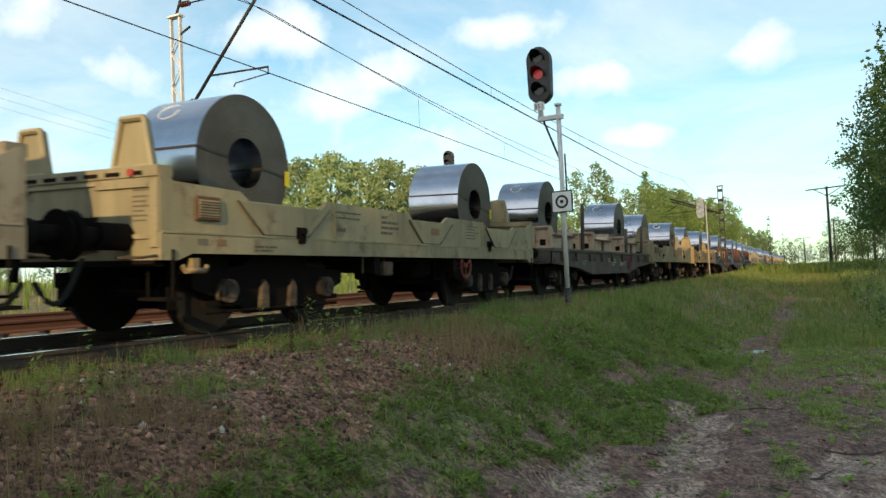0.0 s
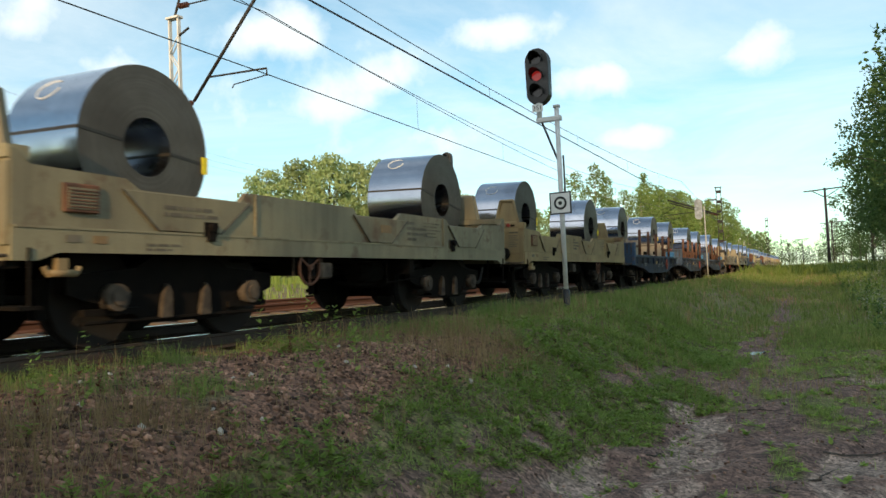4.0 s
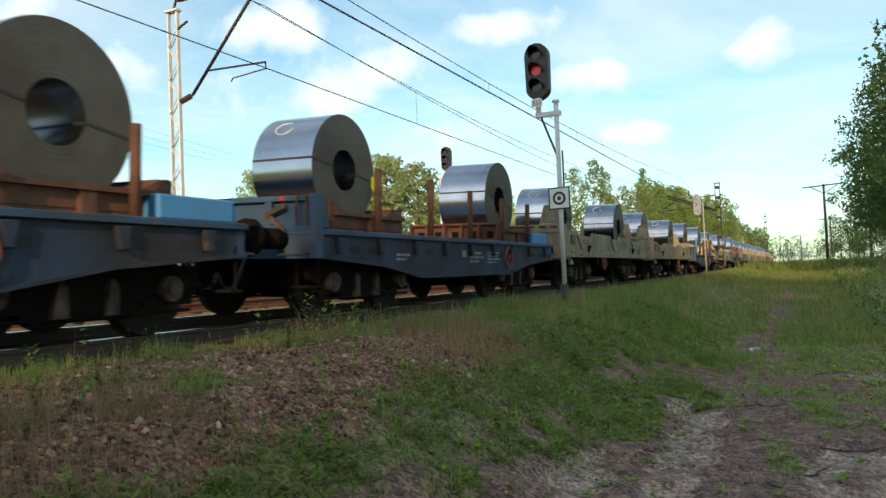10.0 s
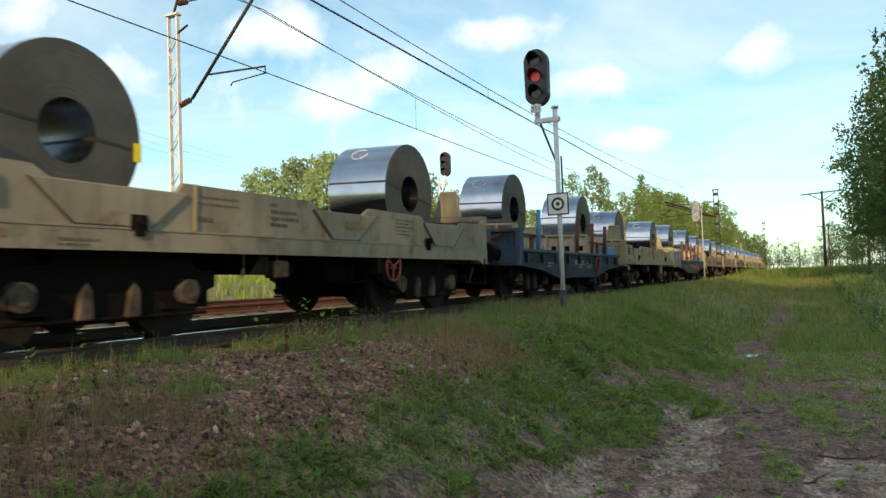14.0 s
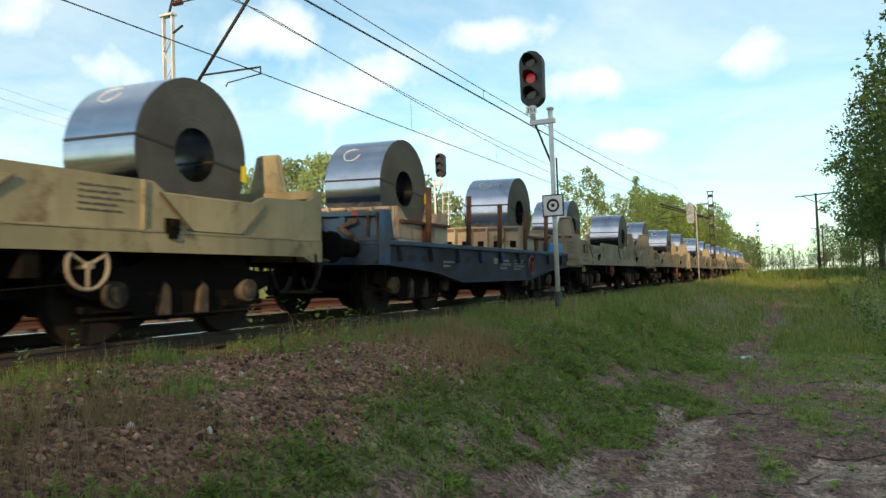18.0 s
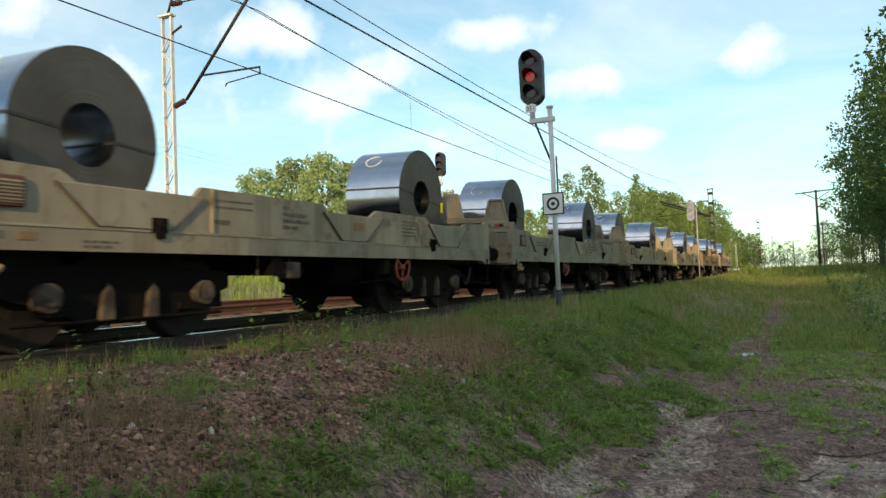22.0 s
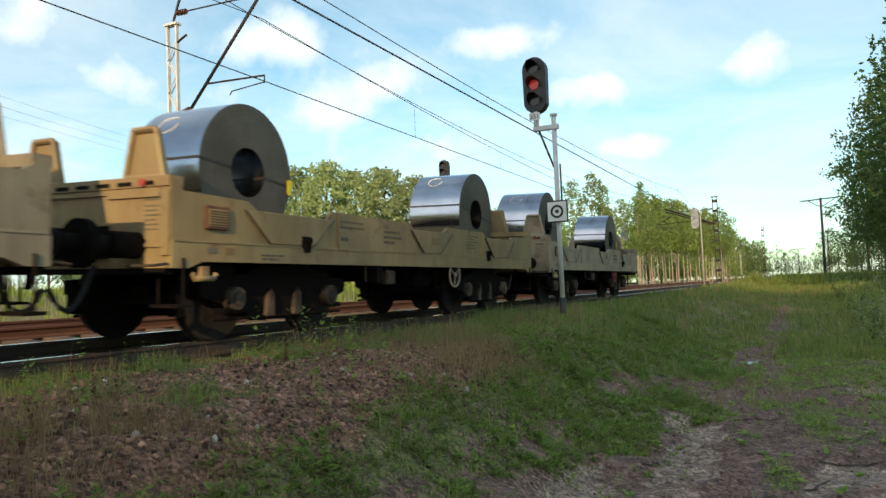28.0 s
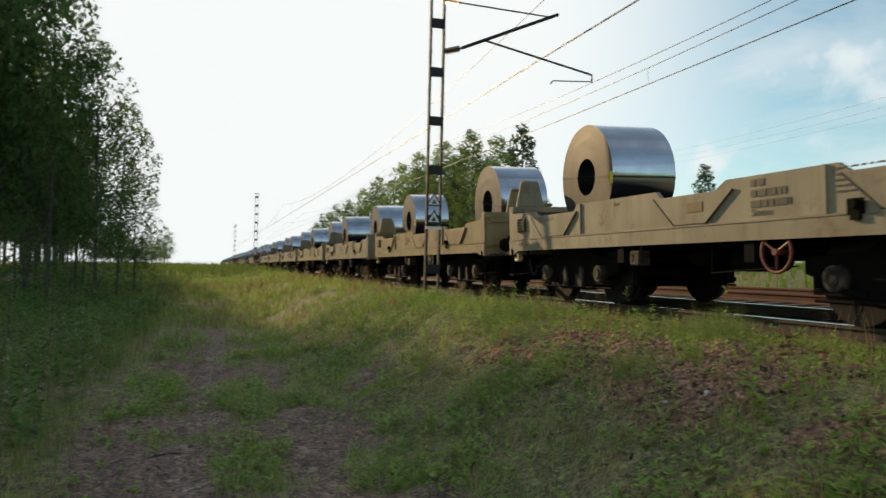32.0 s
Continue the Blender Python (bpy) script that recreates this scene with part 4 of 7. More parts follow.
        for px in (d * 0.92, -d * 0.54):
            y1 = y0 + d * 0.02
            y2 = y0 + d * 0.12
            solid = [(px - 0.26, 1.66), (px + 0.26, 1.66), (px + 0.15, 2.13), (px - 0.15, 2.13)]
            post = part("end_post", made(lambda bm: slab(bm, solid, min(y1 + d * 0.04, y2), max(y1 + d * 0.04, y2), "y")), paint, w, "tapered end post", 0.012)
            for a, b in ((0, 3), (1, 2), (3, 2), (0, 1)):
                pa, pb = solid[a], solid[b]
                part("post_rim", made(lambda bm: tube(bm, (pa[0] * 0.985 + px * 0.015, y1 + d * 0.02, pa[1]), (pb[0] * 0.985 + px * 0.015, y1 + d * 0.02, pb[1]), 0.03, 5)), paint, post)
        part("reflector", made(lambda bm: tube(bm, (d * 0.98, y0 - d * 0.02, 1.60), (d * 0.98, y0 - d * 0.05, 1.60), 0.038, 14)), RED_DISC, w, "round red reflector")
        # Thin black boxes on the lip stand in for the dark inside slots
        for i in range(8 if d > 0 else 0):
            sx0 = -1.14 + i * 0.295
            part("slot", made(lambda bm: box(bm, sx0, sx0 + 0.19, min(y0 - d * 0.024, y0), max(y0 - d * 0.024, y0), 1.575, 1.615)), UNDER, end)
        part("panel_rim", made(lambda bm: (box(bm, -1.26, 1.26, min(y0 - d * 0.025, y0), max(y0 - d * 0.025, y0), 1.50, 1.53), box(bm, -1.26, 1.26, min(y0 - d * 0.025, y0), max(y0 - d * 0.025, y0), 0.98, 1.02), box(bm, d * 1.26 - 0.05, d * 1.26 + 0.05, min(y0 - d * 0.025, y0), max(y0 - d * 0.025, y0), 0.9, 1.53))), paint, end)
        block("label_card", STENCIL, end, min(d * 0.98, d * 1.18), max(d * 0.98, d * 1.18), min(y0 - d * 0.005, y0), max(y0 - d * 0.005, y0), 1.43, 1.47)
        bars_w = made(lambda bm: [box(bm, min(d * 0.97, d * (0.97 + 0.5 * u)), max(d * 0.97, d * (0.97 + 0.5 * u)), min(y0 - d * 0.004, y0), max(y0 - d * 0.004, y0), 1.37 - 0.045 * i, 1.385 - 0.045 * i) for i, u in enumerate((0.4, 0.34, 0.42, 0.3, 0.38, 0.36))])
        tagged(part("notice_text", bars_w, STENCIL, end), kind="stuff")
    if rail:
        part("grab_rail", made(lambda bm: [tube(bm, a, b, 0.016, 6) for a, b in (((0.30, -0.06, 1.25), (0.30, -0.06, 2.0)), ((0.30, -0.06, 2.0), (0.62, -0.06, 2.02)), ((0.62, -0.06, 2.02), (0.62, -0.06, 1.35)), ((0.30, -0.06, 1.30), (0.30, 0.02, 1.30)), ((0.62, -0.06, 1.38), (0.62, 0.02, 1.38)))]), OCHRE, w, "yellow tube grab rail")
    block("floor", UNDER, w, -1.26, 1.26, 0.1, L - 0.1, 0.95, 1.02)
    for c in (1.72 * k, L - 1.72 * k):
        for d in (-1, 1):
            pr = [(c + d * 0.95, 1.02), (c + d * 0.95, 1.42), (c + d * 0.32, 1.06), (c + d * 0.32, 1.02)]
            part("saddle", made(lambda bm: slab(bm, pr, -1.25, 1.25)), paint if bright else UNDER, w, "sloping coil saddle")
    under_gear(w, L)
    buffers(w, L, out=0.63)
    bogie(w, 2.04)
    bogie(w, L - 2.04)
    return w


def cradle(w, y, kind, z=1.12):
    """A steel coil cradle bolted on the deck: pale ribbed or low rusty."""
    pale = kind == "pale"
    mat, hgt, half = (CRADLE, 0.56, 0.93) if pale else (RUST, 0.40, 0.98)
    c = part("cradle", made(lambda bm: box(bm, -1.05, 1.05, y - half, y + half, z, z + 0.06)), mat, w, "pale ribbed coil cradle" if pale else "low rusty coil cradle")
    for d in (-1, 1):
        pr = [(y + d * half, z + 0.06), (y + d * half, z + hgt), (y + d * (half - 0.10), z + hgt), (y + d * 0.3, z + 0.12), (y + d * 0.3, z + 0.06)]
        for sx in (-1.02, 1.02):
            part("wedge_plate", made(lambda bm: slab(bm, pr, sx - 0.02, sx + 0.02)), mat, c)
        part("bed_plate", made(lambda bm: slab(bm, [(y + d * (half - 0.02), z + hgt + 0.01), (y + d * (half - 0.02), z + hgt - 0.03), (y + d * 0.3, z + 0.09), (y + d * 0.3, z + 0.13)], -1.05, 1.05)), mat, c)
        part("end_plate", made(lambda bm: box(bm, -1.03, 1.03, min(y + d * (half - 0.14), y + d * (half - 0.12)), max(y + d * (half - 0.14), y + d * (half - 0.12)), z + 0.06, z + hgt)), mat, c)
        for i in range(6):
            x = -1.0 + i * 0.4
            fin = [(y + d * (half - 0.13), z + 0.06), (y + d * (half + (0.02 if pale else 0.05)), z + 0.06 if pale else z + 0.02), (y + d * (half + 0.06), z + hgt), (y + d * (half - 0.13), z + hgt)]
            part("rib", made(lambda bm: slab(bm, fin, x - 0.015, x + 0.015)), mat, c)
            if i < 5:
                yy = y + d * (half - 0.119)
                # Thin black plate stands in for the shade inside each opening
                part("cut_out", made(lambda bm: box(bm, x + 0.12, x + 0.27, min(yy, yy + d * 0.004), max(yy, yy + d * 0.004), z + 0.09, z + 0.24)), UNDER, c)
    for sx in (-1, 1):
        part("side_plate", made(lambda bm: slab(bm, [(y - half + 0.02, z + 0.06), (y + half - 0.02, z + 0.06), (y + half - 0.02, z + hgt * 0.9), (y + 0.45, z + hgt * 0.56), (y - 0.45, z + hgt * 0.56), (y - half + 0.02, z + hgt * 0.9)], min(sx * 1.045, sx * 1.06), max(sx * 1.045, sx * 1.06))), mat, c)
        part("tie_beam", made(lambda bm: (box(bm, min(sx * 1.06, sx * 1.13), max(sx * 1.06, sx * 1.13), y - half + 0.05, y + half - 0.05, z + hgt * 0.55, z + hgt * 0.55 + 0.05), box(bm, min(sx * 1.06, sx * 1.11), max(sx * 1.06, sx * 1.11), y - 0.08, y + 0.08, z, z + hgt * 0.55))), RUST, c, "rusty tie beam")
    return c


def flat_wagon(paint, L, words, seed, cradles, stakes, tint=BRIGHT_BLUE, sill=None):
    """Fish-bellied flat wagon with stakes and coil cradles."""
    w = holder("flat_wagon", words, "wagon", "wagons of the coil train")
    part("deck", made(lambda bm: box(bm, -1.40, 1.40, 0.0, L, 1.05, 1.12)), paint, w, soft=0.008)
    for sx in (-1, 1):
        pr = [(0, 1.05), (L, 1.05), (L, 0.80), (L * 0.82, 0.68), (L * 0.70, 0.50), (L * 0.30, 0.50), (L * 0.18, 0.68), (0, 0.80)]
        sill = sill or paint
        sd = part("side_sill", made(lambda bm: slab(bm, pr, min(sx * 1.30, sx * 1.34), max(sx * 1.30, sx * 1.34))), sill, w)
        for a, b in zip(pr[2:], pr[3:]):
            part("bottom_flange", made(lambda bm: slab(bm, [(a[0], a[1]), (a[0], a[1] - 0.03), (b[0], b[1] - 0.03), (b[0], b[1])], min(sx * 1.26, sx * 1.385), max(sx * 1.26, sx * 1.385))), sill, sd)
        for f in (0.10, 0.15, 0.33, 0.40, 0.66, 0.73, 0.86, 0.91):
            yy = L * f

            def hole(bm):
                P = [(yy + 0.13 * math.copysign(abs(math.cos(a)) ** 0.7, math.cos(a)), 0.87 + 0.055 * math.sin(a)) for a in [i * math.pi / 7 for i in range(14)]]
                slab(bm, P, min(sx * 1.335, sx * 1.344), max(sx * 1.335, sx * 1.344))
            # Black oval set on the sill stands in for shade inside the hole
            part("lightening_hole", made(hole), RUBBER, sd)
        for i in range(9):
            yy = L * (0.06 + 0.11 * i)
            part("stake_bracket", made(lambda bm: slab(bm, [(yy - 0.035, 0.82), (yy + 0.035, 0.82), (yy + 0.08, 1.03), (yy - 0.08, 1.03)], min(sx * 1.34, sx * 1.41), max(sx * 1.34, sx * 1.41))), sill, sd, soft=0.008)
        bars(sd, "number_marking", sx * 1.345, L * 0.50, 0.90, (0.5, 0.62, 0.4), WSTENCIL, 0.045, 0.03, seed + 1)
        bars(sd, "notice_text", sx * 1.345, L * 0.585, 0.90, (0.6, 0.5, 0.62, 0.42), WSTENCIL, 0.028, 0.03, seed + 2)
        bars(sd, "small_marking", sx * 1.345, L * 0.22, 0.84, (0.45, 0.3), WSTENCIL, 0.035, 0.03, seed + 3)
        block("label_holder", OCHRE, sd, min(sx * 1.34, sx * 1.36), max(sx * 1.34, sx * 1.36), L * 0.46, L * 0.46 + 0.2, 0.80, 0.92, soft=0.01, label="dirty yellow tie hook plate")
        hand_wheel(w, sx * 1.40, L * 0.69, 0.80, REDP)
    for yy, sx, hh, mat in stakes:
        rod("stake", mat, w, (sx * 1.22, yy, 1.12), (sx * 1.22, yy, 1.12 + hh), 0.052, 8, {RUST: "rusty upright stake", BRIGHT_BLUE: "blue painted stake"}.get(mat, "dark steel stake"))
    for y0 in (0.0, L - 0.12):
        block("head_stock", paint, w, -1.34, 1.34, y0, y0 + 0.12, 0.76, 1.05)
    if tint:
        end = part("end_frame", made(lambda bm: (box(bm, -1.40, 1.40, -0.02, 0.10, 1.46, 1.53), box(bm, -1.40, 1.40, 0.05, 0.08, 1.12, 1.46), box(bm, -1.40, 1.40, -0.01, 0.10, 1.10, 1.17))), paint, w, "faded blue end frame", 0.006)
        for x in (-1.36, -0.7, 0.0, 0.7):
            block("frame_post", paint, end, x - 0.05, x + 0.05, -0.015, 0.05, 1.17, 1.46)
        for sx in (-1, 1):
            part("corner_post", made(lambda bm: (box(bm, sx * 1.37 - 0.05, sx * 1.37 + 0.05, -0.03, 0.14, 0.76, 1.54), slab(bm, [(0.14, 1.50), (0.14, 1.14), (0.30, 1.12), (0.20, 1.50)], sx * 1.38 - 0.02, sx * 1.38 + 0.02))), paint, end, soft=0.006)
            part("corner_step", made(lambda bm: [tube(bm, a, b, 0.016, 6) for a, b in (((sx * 1.30, -0.06, 1.16), (sx * 1.30, -0.06, 1.50)), ((sx * 1.16, -0.06, 1.16), (sx * 1.16, -0.06, 1.50)), ((sx * 1.30, -0.06, 1.50), (sx * 1.30, 0.0, 1.50)), ((sx * 1.16, -0.06, 1.50), (sx * 1.16, 0.0, 1.50)))]), DUSTY, end, "dusty grab bars")
            part("frame_brace", made(lambda bm: (slab(bm, [(sx * 0.62, 1.30), (sx * 0.98, 1.44), (sx * 0.98, 1.37), (sx * 0.74, 1.29)], -0.06, -0.02, "y"), slab(bm, [(sx * 0.62, 1.30), (sx * 0.98, 1.06), (sx * 0.98, 1.13), (sx * 0.74, 1.31)], -0.06, -0.02, "y"))), DUSTY, end, "dusty forked brace")
        block("reflector", RED_DISC, end, 0.88, 0.96, -0.03, -0.02, 1.47, 1.52)
        block("tool_chest", tint, w, -1.25, 1.25, L - 1.08, L - 0.06, 1.125, 1.36, soft=0.015, label="bright blue lidded chest")
    for y, kind in cradles:
        cradle(w, y, kind)
    under_gear(w, L)
    buffers(w, L)
    bogie(w, 1.7)
    bogie(w, L - 1.7)
    return w


def coil(R, half, seed, tag):
    """A wound steel coil lying across the wagon."""
    rnd = random.Random(seed)
    c = holder("steel_coil", "bright steel coil strapped through its eye" + (" with a yellow tag" if tag else ""), "coil", "steel coils on the train")
    rin, seg = 0.30, 72

    def shell(bm):
        for r, fl in ((R, False), (rin, True)):
            A = [bm.verts.new((-half, r * math.cos(2 * math.pi * i / seg), r * math.sin(2 * math.pi * i / seg))) for i in range(seg)]
            B = [bm.verts.new((half, r * math.cos(2 * math.pi * i / seg), r * math.sin(2 * math.pi * i / seg))) for i in range(seg)]
            for i in range(seg):
                q_ = (A[i], A[(i + 1) % seg], B[(i + 1) % seg], B[i])
                f = bm.faces.new(q_[::-1] if fl else q_)
                f.smooth = True
    bm = made(shell)
    me = bpy.data.meshes.new("wound_strip")
    bm.normal_update()
    bm.to_mesh(me); bm.free()
    me.materials.append(STEEL)
    me.materials.append(BORE)
    me.polygons.foreach_set("material_index", [0] * seg + [1] * seg)
    ob = new("wound_strip", me)
    ob.parent = c

    def face(sx):
        def f(bm):
            radii = [rin] + [rin + (R - rin) * (j + rnd.uniform(-0.3, 0.3)) / 4 for j in range(1, 4)] + [R]
            rings = []
            for j, r in enumerate(radii):
                dx = 0.0 if j in (0, len(radii) - 1) else rnd.uniform(-0.002, 0.002)
                rings.append([bm.verts.new((sx * (half + dx), r * math.cos(2 * math.pi * i / seg), r * math.sin(2 * math.pi * i / seg))) for i in range(seg)])
            for a, b in zip(rings, rings[1:]):
                for i in range(seg):
                    bm.faces.new((a[i], a[(i + 1) % seg], b[(i + 1) % seg], b[i]))
        return f
    part("end_face", made(face(-1)), FACE, c, "dull layered strip edges")
    part("end_face", made(face(1)), FACE, c, "dull layered strip edges")
    tilt = math.pi - radians(rnd.uniform(4, 11))
    for a in (tilt, tilt + math.pi):
        u = Vector((0, math.cos(a), math.sin(a)))
        n_ = Vector((0, -math.sin(a), math.cos(a)))

        def band(bm):
            def plate(p, q_, out):
                v = [bm.verts.new(p + n_ * 0.016), bm.verts.new(p - n_ * 0.016), bm.verts.new(q_ - n_ * 0.016), bm.verts.new(q_ + n_ * 0.016)]
                o = [bm.verts.new(x.co + out) for x in v]
                bm.faces.new(o)
                for i in range(4):
                    bm.faces.new((v[i], v[(i + 1) % 4], o[(i + 1) % 4], o[i]))
            X = Vector((half, 0, 0))
            plate(X + u * rin, X + u * R, Vector((0.007, 0, 0)))
            plate(-X + u * rin, -X + u * R, Vector((-0.006, 0, 0)))
            plate(-X + u * R, X + u * R, u * 0.004)
            plate(-X + u * rin, X + u * rin, -u * 0.004)
        part("strap", made(band), STRAP, c, "flat dark steel strap")
        if a > tilt and tag:
            p = Vector((half + 0.012, 0, 0)) + u * (R - 0.015)
            part("tag", made(lambda bm: box(bm, p.x - 0.004, p.x + 0.004, p.y - 0.055, p.y + 0.03, p.z - 0.11, p.z + 0.08)), YELLOWP, c, "bright yellow paper tag")
    # chalk loops on the upper skin
    if seed % 5 != 3:
        def chalk(bm):
            a0 = rnd.uniform(2.25, 2.5)
            last = None
            for i in range(15):
                s = i / 14 * 5.2
                x, a = -0.12 + 0.15 * math.cos(s), a0 + 0.17 * math.sin(s)
                p = Vector((x, (R + 0.003) * math.cos(a), (R + 0.003) * math.sin(a)))
                if last is not None:
                    tube(bm, last, p, 0.006, 4, cap=False)
                last = p
        part("chalk_mark", made(chalk), WHITEP, c)
    return c


GRAFFITI = 92.05                   # where spray paint starts along the train


def build_train():
    yellow, tan, grey, green = "dull yellow coil wagon with low sides and posts", "dusty grey-beige coil wagon with low sides and posts", "olive-grey coil wagon with low sides and posts", "greenish sand coil wagon with low sides and posts"
    blue = "faded blue flat wagon with rusty stakes and coil cradles"
    # kind, front coil, rear coil, front end, length, hand wheel, its paint
    rows = [("tan", -4.8, 2.3, -6.60, 10.36, 6.8, DUSTY), ("sand", 7.02, 13.88, 5.08, 10.36, 6.89, REDP), ("grey_flat", 18.53, 26.55, 16.75, 11.63, 0, REDP), ("olive", 31.26, 38.11, 29.35, 10.2, 3.85, RUST), ("ochre", 42.70, 48.58, 40.71, 9.6, 6.75, RUST),
            ("pale", 53.06, 59.48, 51.55, 9.45, 0, REDP), ("rust", 63.72, 69.90, 62.18, 9.45, 0, REDP), ("rust", 74.63, 80.72, 72.83, 9.45, 0, REDP), ("tan", 85.40, 92.35, 83.51, 10.36, 4.04, REDP), ("tan", 97.27, 103.8, 95.36, 10.3, 6.83, REDP),
            ("pale", 108.93, 114.97, 107.25, 9.45, 0, REDP), ("sand", 119.85, 126.72, 117.86, 10.36, 6.98, WHEEL_PALE), ("pale", 131.6, 137.45, 129.66, 9.45, 0, REDP), ("tan", 142.33, 149.13, 140.45, 10.36, 4.04, REDP), ("tan", 153.75, 160.73, 151.88, 10.36, 6.92, REDP),
            ("olive_tan", 165.42, 172.32, 163.59, 10.36, 3.97, REDP), ("sand", 177.10, 184.15, 175.31, 10.36, 6.75, RUST), ("tan", 188.5, 194.95, 186.85, 9.75, 6.8, DUSTY), ("ochre", 199.74, 206.72, 197.86, 10.36, 6.43, WHEEL_PALE), ("last", 211.42, 218.6, 209.56, 10.3, 6.86, REDP)]
    ahead = []
    y = -4.8
    for i in range(9):
        y -= 11.65
        ahead.insert(0, (("tan", "ochre", "olive", "tan", "ochre")[i % 5], y, y + 6.9, y - 1.92, 10.36, 6.8, REDP))
    rows = ahead + rows
    proto = {}
    near_stakes = [(1.77, 1, 0.92), (3.43, 1, 0.92), (5.02, 1, 0.88), (6.59, 1, 0.86), (8.12, 1, 0.85), (6.35, -1, 0.55)]
    for i, (k, a, b, fr, L, wheel_at, wheel_mat) in enumerate(rows):
        key = (k, L, wheel_at, wheel_mat.name, round(a - fr, 1), round(b - fr, 1))
        if key in proto:
            w = copy_thing(proto[key], pose(0, 0, 0))
        elif k in ("pale", "rust"):
            posts = [(y, sx, h, BRIGHT_BLUE if a == 108.93 and j in (0, 5) else RUST) for j, (y, sx, h) in enumerate(near_stakes)]
            w = flat_wagon(BLUE, L, blue, i, [(a - fr, k), (b - fr, k)], posts, sill=GRIME_BLUE)
        elif k == "grey_flat":
            posts = [(3.05, 1, 1.25, GREYP), (8.37, 1, 0.80, GREYP), (10.9, 1, 1.0, GREYP), (10.1, -1, 1.0, GREYP)]
            w = flat_wagon(GREYP, L, "weathered grey-brown flat wagon with pale ribbed cradles", i, [(a - fr, "pale"), ((a + b) / 2 - fr, "pale"), (b - fr, "pale")], posts, tint=None)
            part("orange_mark", made(lambda bm: slab(bm, [(6.95, 0.70), (7.17, 0.70), (7.23, 0.88), (7.01, 0.88)], 1.342, 1.347)), ORANGE, w)
            part("white_mark", made(lambda bm: [slab(bm, [(7.22 + 0.21 * j, 0.70), (7.29 + 0.21 * j, 0.70), (7.37 + 0.21 * j, 0.88), (7.30 + 0.21 * j, 0.88)], 1.342, 1.347) for j in range(3)]), WSTENCIL, w)
        else:
            paint = {"tan": BEIGE, "sand": SAND_PAINT, "ochre": OCHRE, "olive": OLIVE, "olive_tan": BEIGE, "last": PALE_BEIGE}[k]
            w = coil_wagon(paint, L, {"ochre": yellow, "olive": grey, "sand": green}.get(k, tan) + (" closing the train" if k == "last" else ""), wheel_mat, i, k == "ochre", wheel_at, k == "olive", k == "last")
        if k == "last":
            sd = [o for o in w.children if o.name.startswith("side_wall")][1]
            cb = [o for o in w.children if o.name.startswith("change_over_box")][0]
            lettering("brake_mark", "7", 0.14, UNDER, cb, pose(1.302, L / 2 - 1.0, 0.63, 90, 0, 90))
            bars(sd, "number_marking", 1.324, 6.5, 1.47, (0.22, 0.52, 0.56), STENCIL, 0.07, 0.04, 3)
            bars(sd, "notice_text", 1.324, 7.6, 1.46, (0.75, 0.6, 0.85, 0.55, 0.6), STENCIL, 0.016, 0.036, 4)
            lettering("type_code", "Shmms", 0.11, STENCIL, sd, pose(1.3225, 6.5, 1.09, 90, 0, 90))
            lettering("volume_mark", "33 m³", 0.075, STENCIL, sd, pose(1.3225, 3.75, 1.40, 90, 0, 90))
            lettering("load_classes", "A  B  B  C", 0.075, STENCIL, sd, pose(1.3435, 1.6, 1.31, 90, 0, 90))
        if a == 85.40:
            sd = [o for o in w.children if o.name.startswith("side_wall")][1]
            for j, (yy, zz, sl) in enumerate(((0, 0.97, 0.10), (0.13, 1.03, -0.08), (0.25, 0.96, 0.12), (0.36, 1.02, 0.05), (0.48, 0.98, -0.10))):
                y0 = GRAFFITI - fr + yy
                part("graffiti_stroke", made(lambda bm: slab(bm, [(y0, zz), (y0 + 0.09, zz + 0.02), (y0 + 0.10 + sl, zz + 0.27), (y0 + 0.02 + sl, zz + 0.24)], 1.3435 + 0.0012 * j, 1.3455 + 0.0012 * j)), BRIGHT_BLUE if j % 2 else RUBBER, sd, "dark blue spray-paint stroke")
        if a != 85.40:
            proto[key] = w
        TRAIN.append((w, fr, 0.0, 0.0))
        flat = k in ("pale", "rust", "grey_flat")
        for j, s in enumerate((a, b)):
            n_ = i * 2 + j
            R = (0.825, 0.835, 0.81, 0.83, 0.82, 0.84)[n_ % 6]
            if k == "last" and j == 0:
                c = coil(0.85, 0.56, 4, True)
            elif n_ < 6:
                c = coil(R, (0.52, 0.54, 0.51, 0.53, 0.55, 0.52)[n_], n_, n_ % 3 != 1)
                proto["coil", n_ % 6] = c
            else:
                c = copy_thing(proto["coil", n_ % 6], pose(0, 0, 0))
            TRAIN.append((c, s, 0.14 + 0.02 * math.sin(n_ * 1.7), 2.055 if flat else (2.02 if k == "last" and j == 0 else 1.95)))


build_train()


